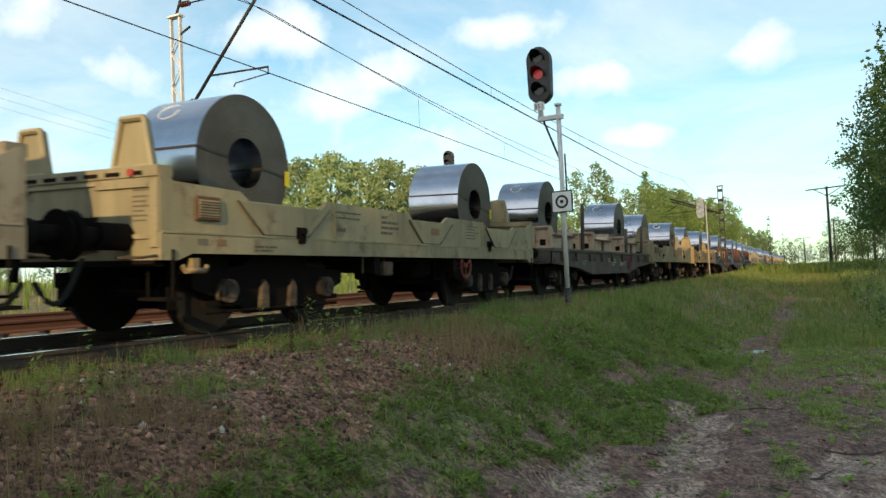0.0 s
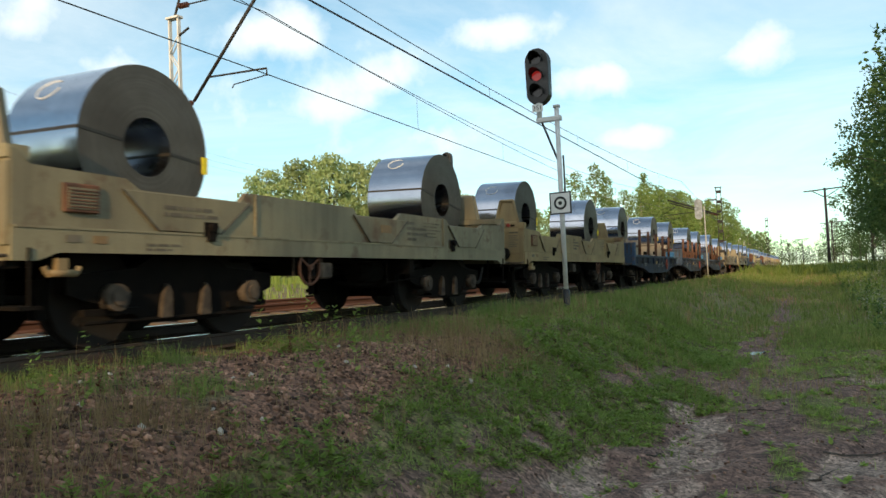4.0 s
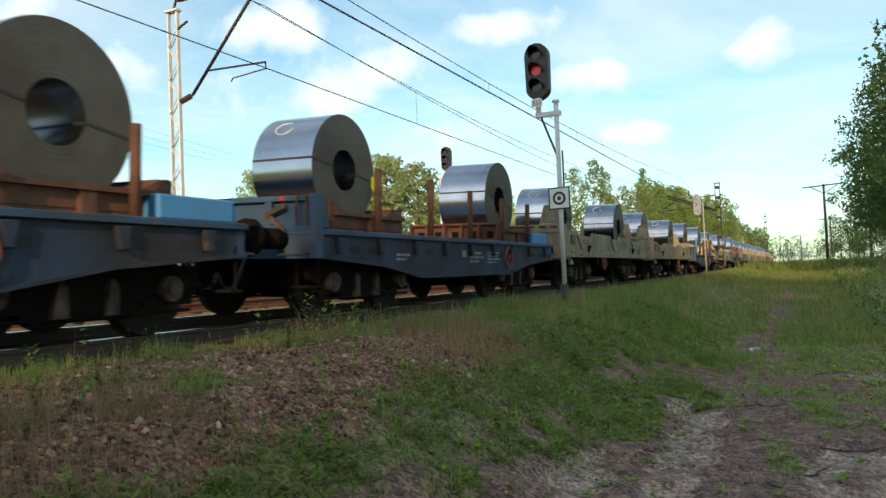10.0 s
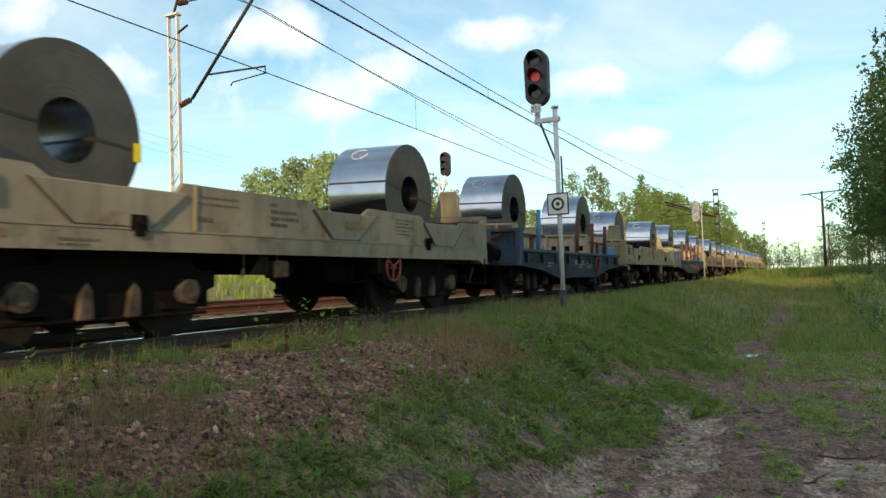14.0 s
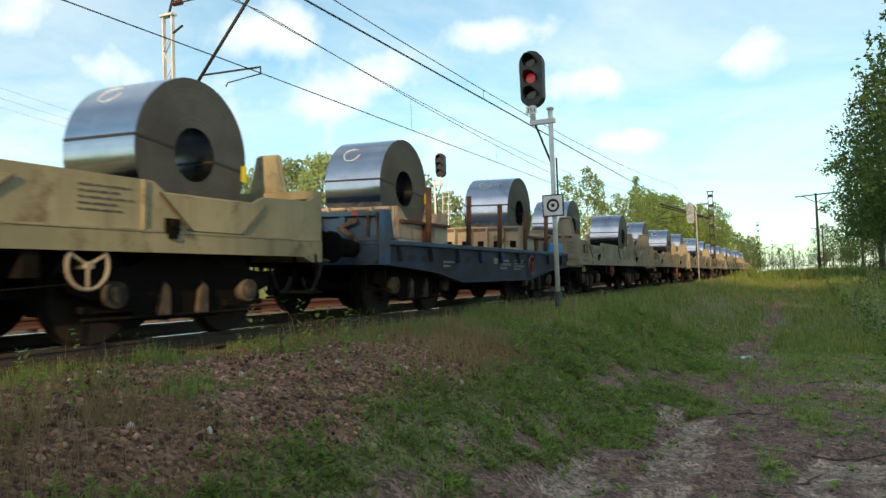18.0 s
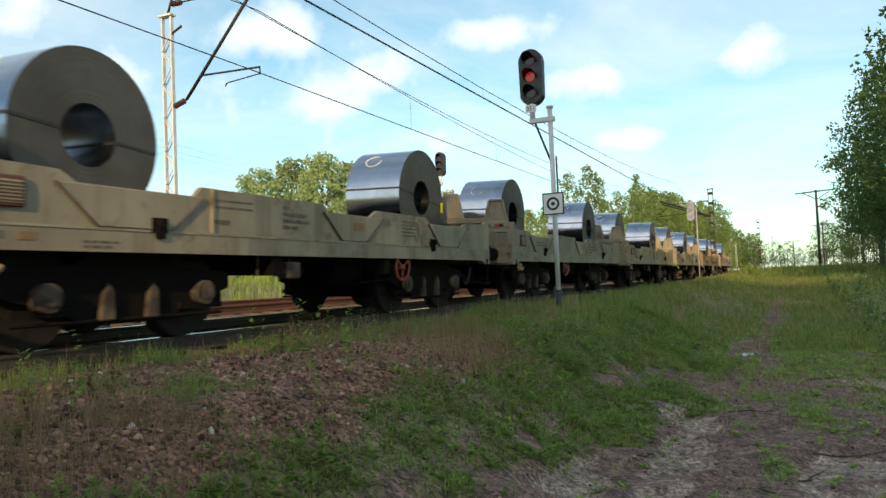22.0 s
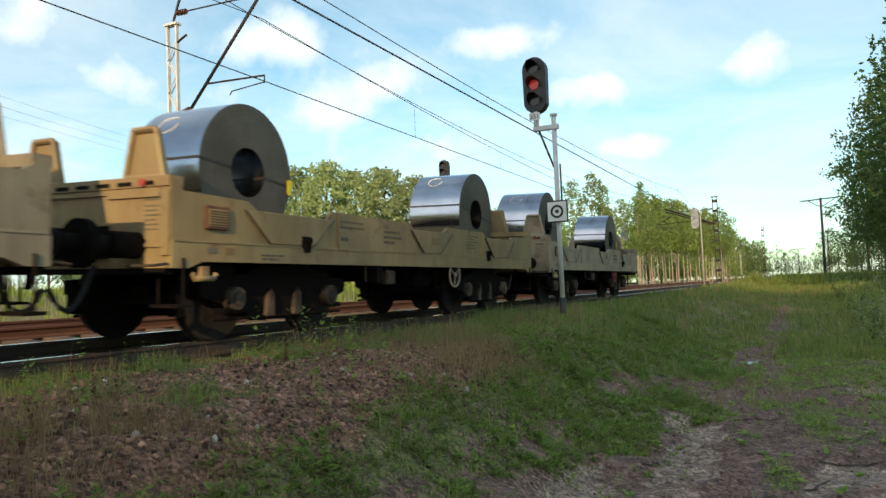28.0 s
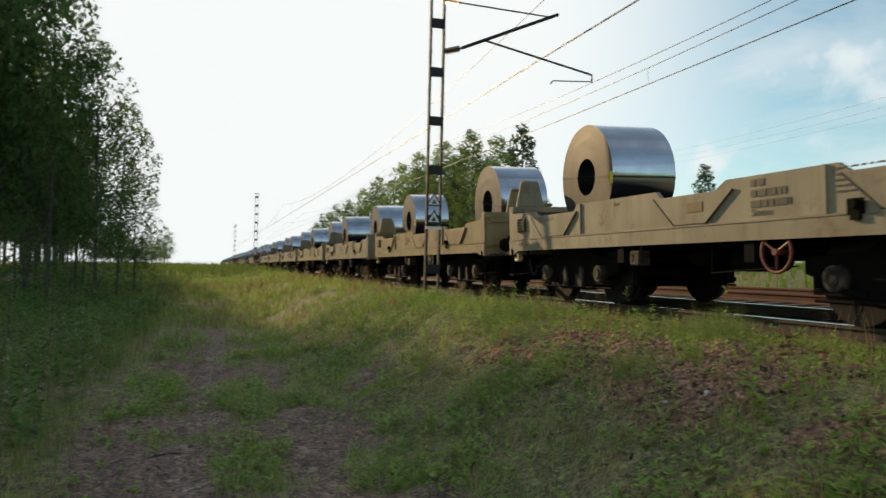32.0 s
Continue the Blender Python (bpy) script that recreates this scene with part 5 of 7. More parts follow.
# ---- signals, masts, poles, wires ----
def signal(name, label, at, h_head, arm, cast_dark, facing=180.0):
    """Colour-light signal: mast, bracket, three-lamp head."""
    s = holder(name, label, "signal")
    s.matrix_basis = pose(*at, 0, 0, facing - 180)
    hz = h_head
    rod("mast", GALV, s, (0, 0, 0.35), (0, 0, hz - 0.62), 0.043, 12, "pale grey tube mast")
    rod("mast_foot", BLACKP, s, (0, 0, -0.3), (0, 0, 0.36), 0.062, 12, "black painted foot")
    hx = -arm
    br = part("bracket", made(lambda bm: (box(bm, min(hx, 0) - 0.05, max(hx, 0) + 0.08, -0.05, 0.05, hz - 0.86, hz - 0.78), tube(bm, (hx, 0, hz - 0.82), (hx, 0, hz - 0.5), 0.05, 10), tube(bm, (0, 0, hz - 0.62), (0, 0, hz - 0.58), 0.065, 10))), GALV, s)
    part("cable", made(lambda bm: (tube(bm, (hx + 0.02, 0.04, hz - 0.82), (-0.03, 0.05, hz - 1.6), 0.022, 6), tube(bm, (0.07, 0.03, hz - 1.5), (0.07, 0.03, hz - 2.5), 0.018, 6))), BLACKP, s)
    # head: tall board with round ends
    P = [(hx + 0.22 * math.cos(a), hz + (0.30 if math.sin(a) >= 0 else -0.30) + 0.22 * math.sin(a)) for a in [i * math.pi / 12 for i in range(24)]]
    head = part("head", made(lambda bm: slab(bm, P, -0.03, 0.16, "y")), BLACKP, s, "black three-lamp signal head", 0.01)
    for k, dz in enumerate((0.30, 0.0, -0.30)):
        c = (hx, -0.03, hz + dz)

        def hood(bm):
            n = 14
            for i in range(n - 1):
                a0, a1 = radians(-20) + radians(220) * i / (n - 1), radians(-20) + radians(220) * (i + 1) / (n - 1)
                for r0, r1, fl in ((0.115, 0.125, 0),):
                    def pt(a, r, y):
                        return bm.verts.new((c[0] + r * math.cos(a), y, c[2] + r * math.sin(a)))
                    d0, d1 = 0.24 * (0.35 + 0.65 * max(math.sin(a0), 0)), 0.24 * (0.35 + 0.65 * max(math.sin(a1), 0))
                    f = [(pt(a0, r0, -0.03), pt(a1, r0, -0.03), pt(a1, r0, -0.03 - d1), pt(a0, r0, -0.03 - d0)), (pt(a0, r1, -0.03), pt(a0, r1, -0.03 - d0), pt(a1, r1, -0.03 - d1), pt(a1, r1, -0.03))]
                    for q_ in f:
                        bm.faces.new(q_)
                    bm.faces.new((pt(a0, r0, -0.03 - d0), pt(a1, r0, -0.03 - d1), pt(a1, r1, -0.03 - d1), pt(a0, r1, -0.03 - d0)))
        part("hood", made(hood), BLACKP, head)
        part("lens", made(lambda bm: tube(bm, (c[0], -0.034, c[2]), (c[0], -0.045, c[2]), 0.09, 18)), LAMP_RED if k == 1 and not cast_dark else LAMP_OFF, head, "glowing red lens" if k == 1 and not cast_dark else "unlit lens")
    return s


def build_line_side():
    sx, sy = -3.92, 13.15
    s = signal("main_signal", "three-lamp railway signal showing red on a pale mast", (sx, sy, gz(sx, sy)), 5.12 - gz(sx, sy) + 0.08, 0.33, False)
    z0 = 2.83 - gz(sx, sy)
    board = block("disc_board", BLACKP, s, -0.20, 0.20, -0.075, -0.06, z0 - 0.20, z0 + 0.20, label="black and white ring board", soft=0.004)
    block("white_field", WHITEP, board, -0.175, 0.175, -0.079, -0.075, z0 - 0.175, z0 + 0.175)
    part("ring", made(lambda bm: ring(bm, (0, -0.080, z0), (0, 1, 0), 0.10, 0.02, 28, 4)), BLACKP, board)
    part("dot", made(lambda bm: tube(bm, (0, -0.079, z0), (0, -0.084, z0), 0.035, 14)), BLACKP, board)
    pl = block("number_plate", WHITEP, s, -0.43, -0.23, -0.09, -0.08, 4.40 - gz(sx, sy) + 0.13, 4.40 - gz(sx, sy) + 0.27)
    lettering("signal_number", "351", 0.12, BLACKP, pl, pose(-0.42, -0.0915, 4.40 - gz(sx, sy) + 0.16, 90, 0, 0))
    # second signal beyond the far track, with a relay cabinet
    x2, y2 = -13.9, 29.0
    g2 = gz(x2, y2)
    s2 = signal("far_signal", "three-lamp signal on a white mast beyond the far track", (x2, y2, g2), 6.55 - g2, -0.30, True)
    rod("mast_sleeve", WHITEP, s2, (0, 0, 0.3), (0, 0, 3.2), 0.075, 12)
    part("ladder", made(lambda bm: [tube(bm, (0.18 + o, 0.12, 1.2), (0.35 + o, 0.12, 5.2 - g2 + 0.6), 0.018, 5) for o in (0, 0.28)] + [tube(bm, (0.20 + 0.02 * i, 0.12, 1.4 + 0.3 * i), (0.48 + 0.02 * i, 0.12, 1.4 + 0.3 * i), 0.012, 5) for i in range(10)]), WHITEP, s2)
    cab = holder("relay_cabinet", "white steel relay cabinet on a plinth", "cabinet")
    cab.matrix_basis = pose(x2 - 0.2, y2 - 0.9, g2 - 0.05)
    block("plinth", CONCRETE, cab, -0.85, 0.75, -0.32, 0.32, -0.2, 0.2)
    block("body", WHITEP, cab, -0.8, 0.7, -0.28, 0.28, 0.2, 1.55, soft=0.02)
    for x in (-0.78, -0.03):
        block("door", WHITEP, cab, x, x + 0.71, -0.30, -0.282, 0.25, 1.5, soft=0.008)
    part("roof", made(lambda bm: slab(bm, [(-0.36, 1.55), (0.36, 1.55), (0, 1.68)], -0.86, 0.76)), WHITEP, cab)


def lattice_mast(label, x, y, h, dark, side):
    """Riveted lattice mast of two channels and zigzag bars; side: which way the arm points."""
    g = gz(x, y)
    m = holder("catenary_mast", label, "mast", "masts of the overhead line")
    m.matrix_basis = pose(x, y, g)
    mat = DARKM if dark else GALV
    for d in (-1, 1):
        part("channel", made(lambda bm: slab(bm, [(-0.05, -0.3), (0.05, -0.3), (0.045, h), (-0.045, h)], d * 0.14 - 0.02, d * 0.14 + 0.02)), mat, m)
    if dark:
        n = 9
        for i in range(n):
            z = h * (i + 0.6) / n
            block("tie_plate", mat, m, -0.14, 0.14, -0.045, 0.045, z - 0.09, z + 0.09)
    else:
        n = int(h / 0.42)
        for i in range(n):
            a, b = (-0.14, 0.14) if i % 2 else (0.14, -0.14)
            part("lacing_bar", made(lambda bm: (tube(bm, (a, -0.05, 0.2 + i * 0.4), (b, -0.05, 0.6 + i * 0.4), 0.015, 4), tube(bm, (a, 0.05, 0.2 + i * 0.4), (b, 0.05, 0.6 + i * 0.4), 0.015, 4))), mat, m)
    block("footing", CONCRETE, m, -0.35, 0.35, -0.35, 0.35, -0.4, 0.08, soft=0.03)
    block("cap", mat, m, -0.2, 0.2, -0.09, 0.09, h, h + 0.05)
    return m, g


def insulator(name, parent, a, b):
    def f(bm):
        A, B = Vector(a), Vector(b)
        tube(bm, A, B, 0.025, 6)
        for i in range(5):
            p = A + (B - A) * ((i + 0.7) / 6)
            d = (B - A).normalized() * 0.012
            tube(bm, p - d, p + d, 0.07, 10)
    return part(name, made(f), INSUL, parent)


def cantilever(m, side, z_low, z_top, reach, tip, steady):
    """Tube bracket: side -1 or 1 in x; z_low where it leaves the mast, z_top at its far end."""
    c = rod("strut", DARKM, m, (side * 0.55, 0, z_low + 0.12), (side * reach, 0, z_top), 0.038, 8, "slanting bracket tube")
    insulator("insulator", m, (side * 0.16, 0, z_low), (side * 0.55, 0, z_low + 0.12))
    rod("tie_rod", DARKM, m, (side * 0.16, 0, z_top - 0.02), (side * reach * 0.93, 0, z_top - 0.08), 0.018, 6)
    insulator("insulator", m, (side * 0.16, 0, z_top - 0.02), (side * 0.5, 0, z_top - 0.03))
    rod("registration_tube", DARKM, m, (side * (0.55 + (reach - 0.55) * 0.22), 0, z_low + 0.12 + (z_top - z_low) * 0.2), (side * tip, 0, steady), 0.024, 8)
    part("steady_arm", made(lambda bm: (tube(bm, (side * tip, 0, steady), (side * tip, 0, steady - 0.17), 0.016, 6), tube(bm, (side * tip, 0, steady - 0.15), (side * (tip - 0.95), 0, steady - 0.22), 0.014, 6), tube(bm, (side * (tip - 0.95), 0, steady - 0.22), (side * (tip - 1.0), 0, steady - 0.30), 0.014, 6))), DARKM, m)


def sagging(name, pts, r, label, sag=0.0, group="wires over the line"):
    line = []
    for a, b in zip(pts, pts[1:]):
        a, b = Vector(a), Vector(b)
        n = 14 if sag else 2
        for i in range(n):
            u = i / n
            line.append(a.lerp(b, u) - Vector((0, 0, sag * 4 * u * (1 - u))))
    line.append(Vector(pts[-1]))
    V, F = [], []
    limb(V, F, line, r, r, 5)
    return tagged(new(name, mesh_of(name, V, F, WIRE)), label, "wire", group)


def build_overhead():
    # far-side mast with its bracket over the far track
    mf, g = lattice_mast("pale lattice catenary mast beyond the far track", -13.35, 13.4, 7.05, False, 1)
    cantilever(mf, 1, 4.85, 7.35, 2.75, 2.72, 5.4)
    part("top_bracket", made(lambda bm: (tube(bm, (0, 0, 7.05), (0.35, 0, 7.9), 0.03, 6), tube(bm, (0.1, 0, 6.6), (0.45, 0, 6.75), 0.03, 6))), DARKM, mf)
    mn, g = lattice_mast("dark riveted catenary mast beside the near track", -4.42, -14.9, 9.2, True, -1)
    cantilever(mn, -1, 5.15, 6.25, 2.75, 3.6, 5.0)
    z = 1.55
    for i in range(2):
        zz = z + 0.36 * i
        t = part("warning_triangle", made(lambda bm: slab(bm, [(-0.17, zz), (0.17, zz), (0.0, zz + 0.30)], 0.05, 0.056, "y")), BLACKP, mn, "black-edged white triangle plate")
        part("triangle_field", made(lambda bm: slab(bm, [(-0.12, zz + 0.03), (0.12, zz + 0.03), (0.0, zz + 0.24)], 0.056, 0.060, "y")), WHITEP, t)
        part("triangle_mark", made(lambda bm: slab(bm, [(-0.05, zz + 0.05), (0.05, zz + 0.05), (0.0, zz + 0.15)], 0.060, 0.063, "y")), BLACKP, t)
    block("mark_plate", WHITEP, mn, -0.17, 0.17, 0.05, 0.056, z - 0.12, z - 0.06)
    mp, g = lattice_mast("dark catenary mast beside the near track", -4.75, 50.0, 5.6, True, -1)
    cantilever(mp, -1, 3.9, 4.9, 3.0, 3.4, 4.1)
    rod("bracket_arm", DARKM, mp, (0, 0, 3.9), (-3.1, 0, 5.1), 0.05, 8)
    for y in (110, 170, 235, 300):
        lattice_mast("dark catenary mast beside the near track", -4.6, y, 7.0, True, -1)
    for y in (72, 132, 195, 260):
        m2, g = lattice_mast("pale lattice catenary mast beyond the far track", -13.4, y, 7.0, False, 1)
        cantilever(m2, 1, 5.0, 6.4, 2.75, 2.72, 5.4)
    for y in (-75, -135):
        lattice_mast("dark catenary mast beside the near track", -4.4, y, 7.4, True, -1)
    # contact and carrier wires
    nx, fx = TX - 0.25, -10.65
    for x, up, sag in ((nx, 1.30, 1.08), (fx, 1.42, 1.0)):
        if x == nx:
            ys = [-195, -135, -75, -14.9, 50, 110, 170, 235, 300]
            zs = [6.3, 6.3, 6.28, 6.26, 5.98, 5.95, 5.95, 5.95, 5.95]
        else:
            ys = [-170, -110, -47, 13.4, 72, 132, 195, 260]
            zs = [6.45, 6.45, 6.43, 6.36, 5.95, 5.95, 5.95, 5.95]
        sagging("contact_wire", [(x, y, z) for y, z in zip(ys, zs)], 0.009, "dark contact wire above the track")
        sagging("contact_wire", [(x - 0.06, y, z + 0.02) for y, z in zip(ys, zs)], 0.009, "dark contact wire above the track")
        carrier = sagging("carrier_wire", [(x, y, z + up) for y, z in zip(ys, zs)], 0.010, "sagging carrier wire over the contact wire", sag)
        for (a, za), (b, zb) in zip(zip(ys, zs), zip(ys[1:], zs[1:])):
            for i in range(1, 8):
                u = i / 8
                z = za + (zb - za) * u
                rod("dropper", WIRE, carrier, (x, a + (b - a) * u, z), (x, a + (b - a) * u, z + up - sag * 4 * u * (1 - u)), 0.005, 4)
    sagging("feeder_wire", [(-13.0, y, 9.3) for y in (-170, -110, -47, 13.4, 72, 132, 195)], 0.012, "sagging feeder wire on the mast tops", 1.0)
    # field pole with its lines
    a = radians(77.4)
    D = 27.0
    px, py = -math.sin(a) * D, math.cos(a) * D
    g = gz(px, py)
    top = 1.5 + D * math.tan(radians(18.9))
    p = holder("power_pole", "thin dark pole with short crossarms carrying thin lines in the field", "pole")
    p.matrix_basis = pose(px, py, g)
    rod("post", DARKM, p, (0, 0, -0.4), (0, 0, top - g), 0.10, 10, r2=0.07)
    for k, (dz, wd) in enumerate(((-0.05, 0.45), (-0.35, 0.3), (-0.62, 0.5), (-0.95, 0.32))):
        rod("crossarm", DARKM, p, (-wd, 0.2 * k, top - g + dz), (wd, -0.2 * k, top - g + dz + 0.08), 0.04, 6)
        insulator("insulator", p, (-wd, 0.2 * k, top - g + dz), (-wd, 0.2 * k, top - g + dz + 0.18))
    for dz in (0.0, -0.45, -0.85):
        sagging("power_line", [(px - 6, py - 60, top + dz), (px, py, top + dz), (-45, 70, top + 2 + dz), (-60, 130, top + 3 + dz)], 0.005, "thin line between field poles", 0.8)
    # wooden pole beside the path and others along the line
    for x, y, h in ((2.1, 88.0, 8.4), (4.6, 160, 8.5), (-1, 250, 8.5)):
        g = gz(x, y)
        p = holder("telegraph_pole", "dark wooden pole with a braced double crossarm", "pole", "poles beside the path")
        p.matrix_basis = pose(x, y, g)
        rod("post", WOODPOLE, p, (0, 0, -0.5), (0, 0, h), 0.16, 10, r2=0.11)
        rod("crossarm", WOODPOLE, p, (-2.0, 0, h - 0.25), (2.0, 0, h - 0.05), 0.07, 6)
        for sx in (-1, 1):
            rod("brace", WOODPOLE, p, (0, 0, h - 1.0), (sx * 1.3, 0, h - 0.2), 0.045, 6)
    # white posts and a backed signal down the line
    for x, y, z1, wd in ((-14.2, 68.0, 6.6, 0.08),):
        g = gz(x, y)
        p = holder("plate_post", "grey post with an oval plate beside the far track", "post")
        p.matrix_basis = pose(x, y, g)
        rod("post", DARKM, p, (0, 0, -0.3), (0, 0, z1 - g), wd * 0.55, 10)
        part("plate", made(lambda bm: slab(bm, [(0.30 * math.cos(i * math.pi / 8), z1 - g - 0.6 + 0.75 * math.sin(i * math.pi / 8)) for i in range(16)], -0.05, 0.05, "y")), SPECKLED, p)
    g = gz(-4.6, 42)
    p = holder("line_signal", "grey-backed signal seen from behind on a thin mast", "signal")
    p.matrix_basis = pose(-4.75, 42, g)
    rod("post", CONCRETE, p, (0, 0, -0.3), (0, 0, 3.9), 0.032, 10)
    part("back_board", made(lambda bm: slab(bm, [(-0.28 + 0.2 * math.cos(i * math.pi / 8), 3.75 + (0.35 if i < 8 else -0.35) + 0.2 * math.sin(i * math.pi / 8)) for i in range(16)], -0.05, 0.05, "y")), SPECKLED, p, "speckled grey back board")
    for y, x in ((95, -13.8), (150, -13.9)):
        g = gz(x, y)
        p = holder("marker_post", "pale concrete post beside the far track", "post", "concrete posts beside the line")
        p.matrix_basis = pose(x, y, g)
        rod("post", CONCRETE, p, (0, 0, -0.3), (0, 0, 4.5), 0.12, 8)


build_line_side()
build_overhead()


# ---- trees ----
def leaves(rs, centres, radii, per, size, flat=0.8):
    """Free leaf faces scattered round clump centres."""
    out = []
    for c, r in zip(centres, radii):
        n = max(int(per * (r ** 1.6)), 6)
        d = rs.normal(size=(n, 3))
        d /= np.linalg.norm(d, axis=1)[:, None]
        p = c + d * (r * rs.uniform(0.35, 1.0, (n, 1)) ** 0.6) * np.array([1, 1, flat])
        a = rs.normal(size=(n, 3)); a /= np.linalg.norm(a, axis=1)[:, None]
        b = np.cross(a, rs.normal(size=(n, 3))); b /= np.linalg.norm(b, axis=1)[:, None]
        s = size * rs.uniform(0.6, 1.4, (n, 1))
        out.append(np.stack([p - a * s, p + b * s * 0.55, p + a * s, p - b * s * 0.55], 1))
    return np.concatenate(out)


def tree(kind, seed, h, far=False):
    """One tree as a thing: trunk with limbs, crown of many leaves."""
    rs = np.random.RandomState(seed)
    words = {"birch": "slender birch with a pale trunk and loose green crown", "willow": "broad bushy grey-green willow", "pine": "ragged dark green pine", "oak": "dense dark green broadleaf tree at the wood's edge", "spruce": "pointed green young tree", "stem": "slim birch with a tall bare white trunk", "bush": "dense green bush at the foot of the wood"}[kind]
    t = holder("bush" if kind == "bush" else "tree", words, "bush" if kind == "bush" else "tree", {"birch": "birches along the line", "oak": "trees at the wood's edge", "willow": "willows beyond the line", "bush": "bushes along the wood", "stem": "birches along the line"}.get(kind, "trees in the field"))
    V, F = [], []
    lean = rs.uniform(-0.04, 0.04, 2) * h
    trunk = [(lean[0] * u * u + 0.05 * math.sin(5 * u + seed), lean[1] * u * u, h * u * 0.96 - (0.3 if u == 0 else 0)) for u in np.linspace(0, 1, 9)]
    r0 = {"birch": 0.011, "willow": 0.02, "pine": 0.014, "oak": 0.012, "spruce": 0.012, "bush": 0.012, "stem": 0.0055}[kind] * h
    limb(V, F, trunk, r0, r0 * 0.12)
    centres, radii = [], []
    n, lo, size, per, mat = {"birch": (150, 0.1, 0.09, 115, LEAF_BIRCH), "willow": (220, 0.03, 0.15, 105, LEAF_MID), "pine": (130, 0.14, 0.12, 90, LEAF_PINE), "oak": (120, 0.24, 0.085, 78, LEAF_DARK), "bush": (48, 0.04, 0.11, 190, LEAF_DARK), "spruce": (140, 0.06, 0.11, 62, LEAF_BIRCH), "stem": (80, 0.42, 0.13, 62, LEAF_BIRCH)}[kind]
    for i in range(n):
        u = lo + (1 - lo) * ((i + rs.uniform()) / n)
        k = (u - lo) / (1 - lo)
        if kind in ("birch", "stem"):
            env = 0.20 * h * (math.sin(math.pi * min(k * 0.82 + 0.16, 1)) ** 0.8) * (0.75 + 0.4 * rs.uniform())
        elif kind == "willow":
            env = 0.42 * h * (1 - k ** 2.2) ** 0.6 * (0.8 + 0.35 * rs.uniform())
        elif kind == "pine":
            env = 0.22 * h * (1.05 - k) ** 0.7
        elif kind == "spruce":
            env = 0.2 * h * (1.03 - k)
        elif kind == "bush":
            env = 0.62 * h * (1 - k ** 2) ** 0.5
        else:
            env = 0.26 * h * (math.sin(math.pi * min(k * 0.8 + 0.18, 1)) ** 0.6) * (0.7 + 0.5 * rs.uniform())
        a = rs.uniform(0, 2 * math.pi)
        rr = env * rs.uniform(0.25, 1.0) ** 0.7
        top = np.interp(u, np.linspace(0, 1, 9), [p[0] for p in trunk]), np.interp(u, np.linspace(0, 1, 9), [p[1] for p in trunk])
        c = np.array([top[0] + rr * math.cos(a), top[1] + rr * math.sin(a), h * u + rs.uniform(-0.02, 0.02) * h])
        centres.append(c)
        radii.append(h * {"birch": 0.052, "willow": 0.075, "pine": 0.052, "oak": 0.058, "spruce": 0.045, "bush": 0.13, "stem": 0.055}[kind] * rs.uniform(0.6, 1.3) * (1.15 - 0.5 * k))
        if i % 4 == 0:
            b0 = max(u - rs.uniform(0.06, 0.16), 0.06)
            s = Vector((np.interp(b0, np.linspace(0, 1, 9), [p[0] for p in trunk]), np.interp(b0, np.linspace(0, 1, 9), [p[1] for p in trunk]), h * b0 * 0.96))
            e = Vector(c)
            limb(V, F, [s, s.lerp(e, 0.5) + Vector((0, 0, 0.02 * h)), e], r0 * 0.35 * (1.1 - u), r0 * 0.06, 5)
    tr = new("trunk", mesh_of("trunk", V, F, BIRCHBARK if kind in ("birch", "stem") else BARK))
    tr.parent = t
    cr = new("crown", quads_mesh("crown", leaves(rs, centres, radii, per * (0.45 if far else 1.0), size * (1.35 if far else 1.0) * h / 10), mat))
    cr.parent = t
    return t


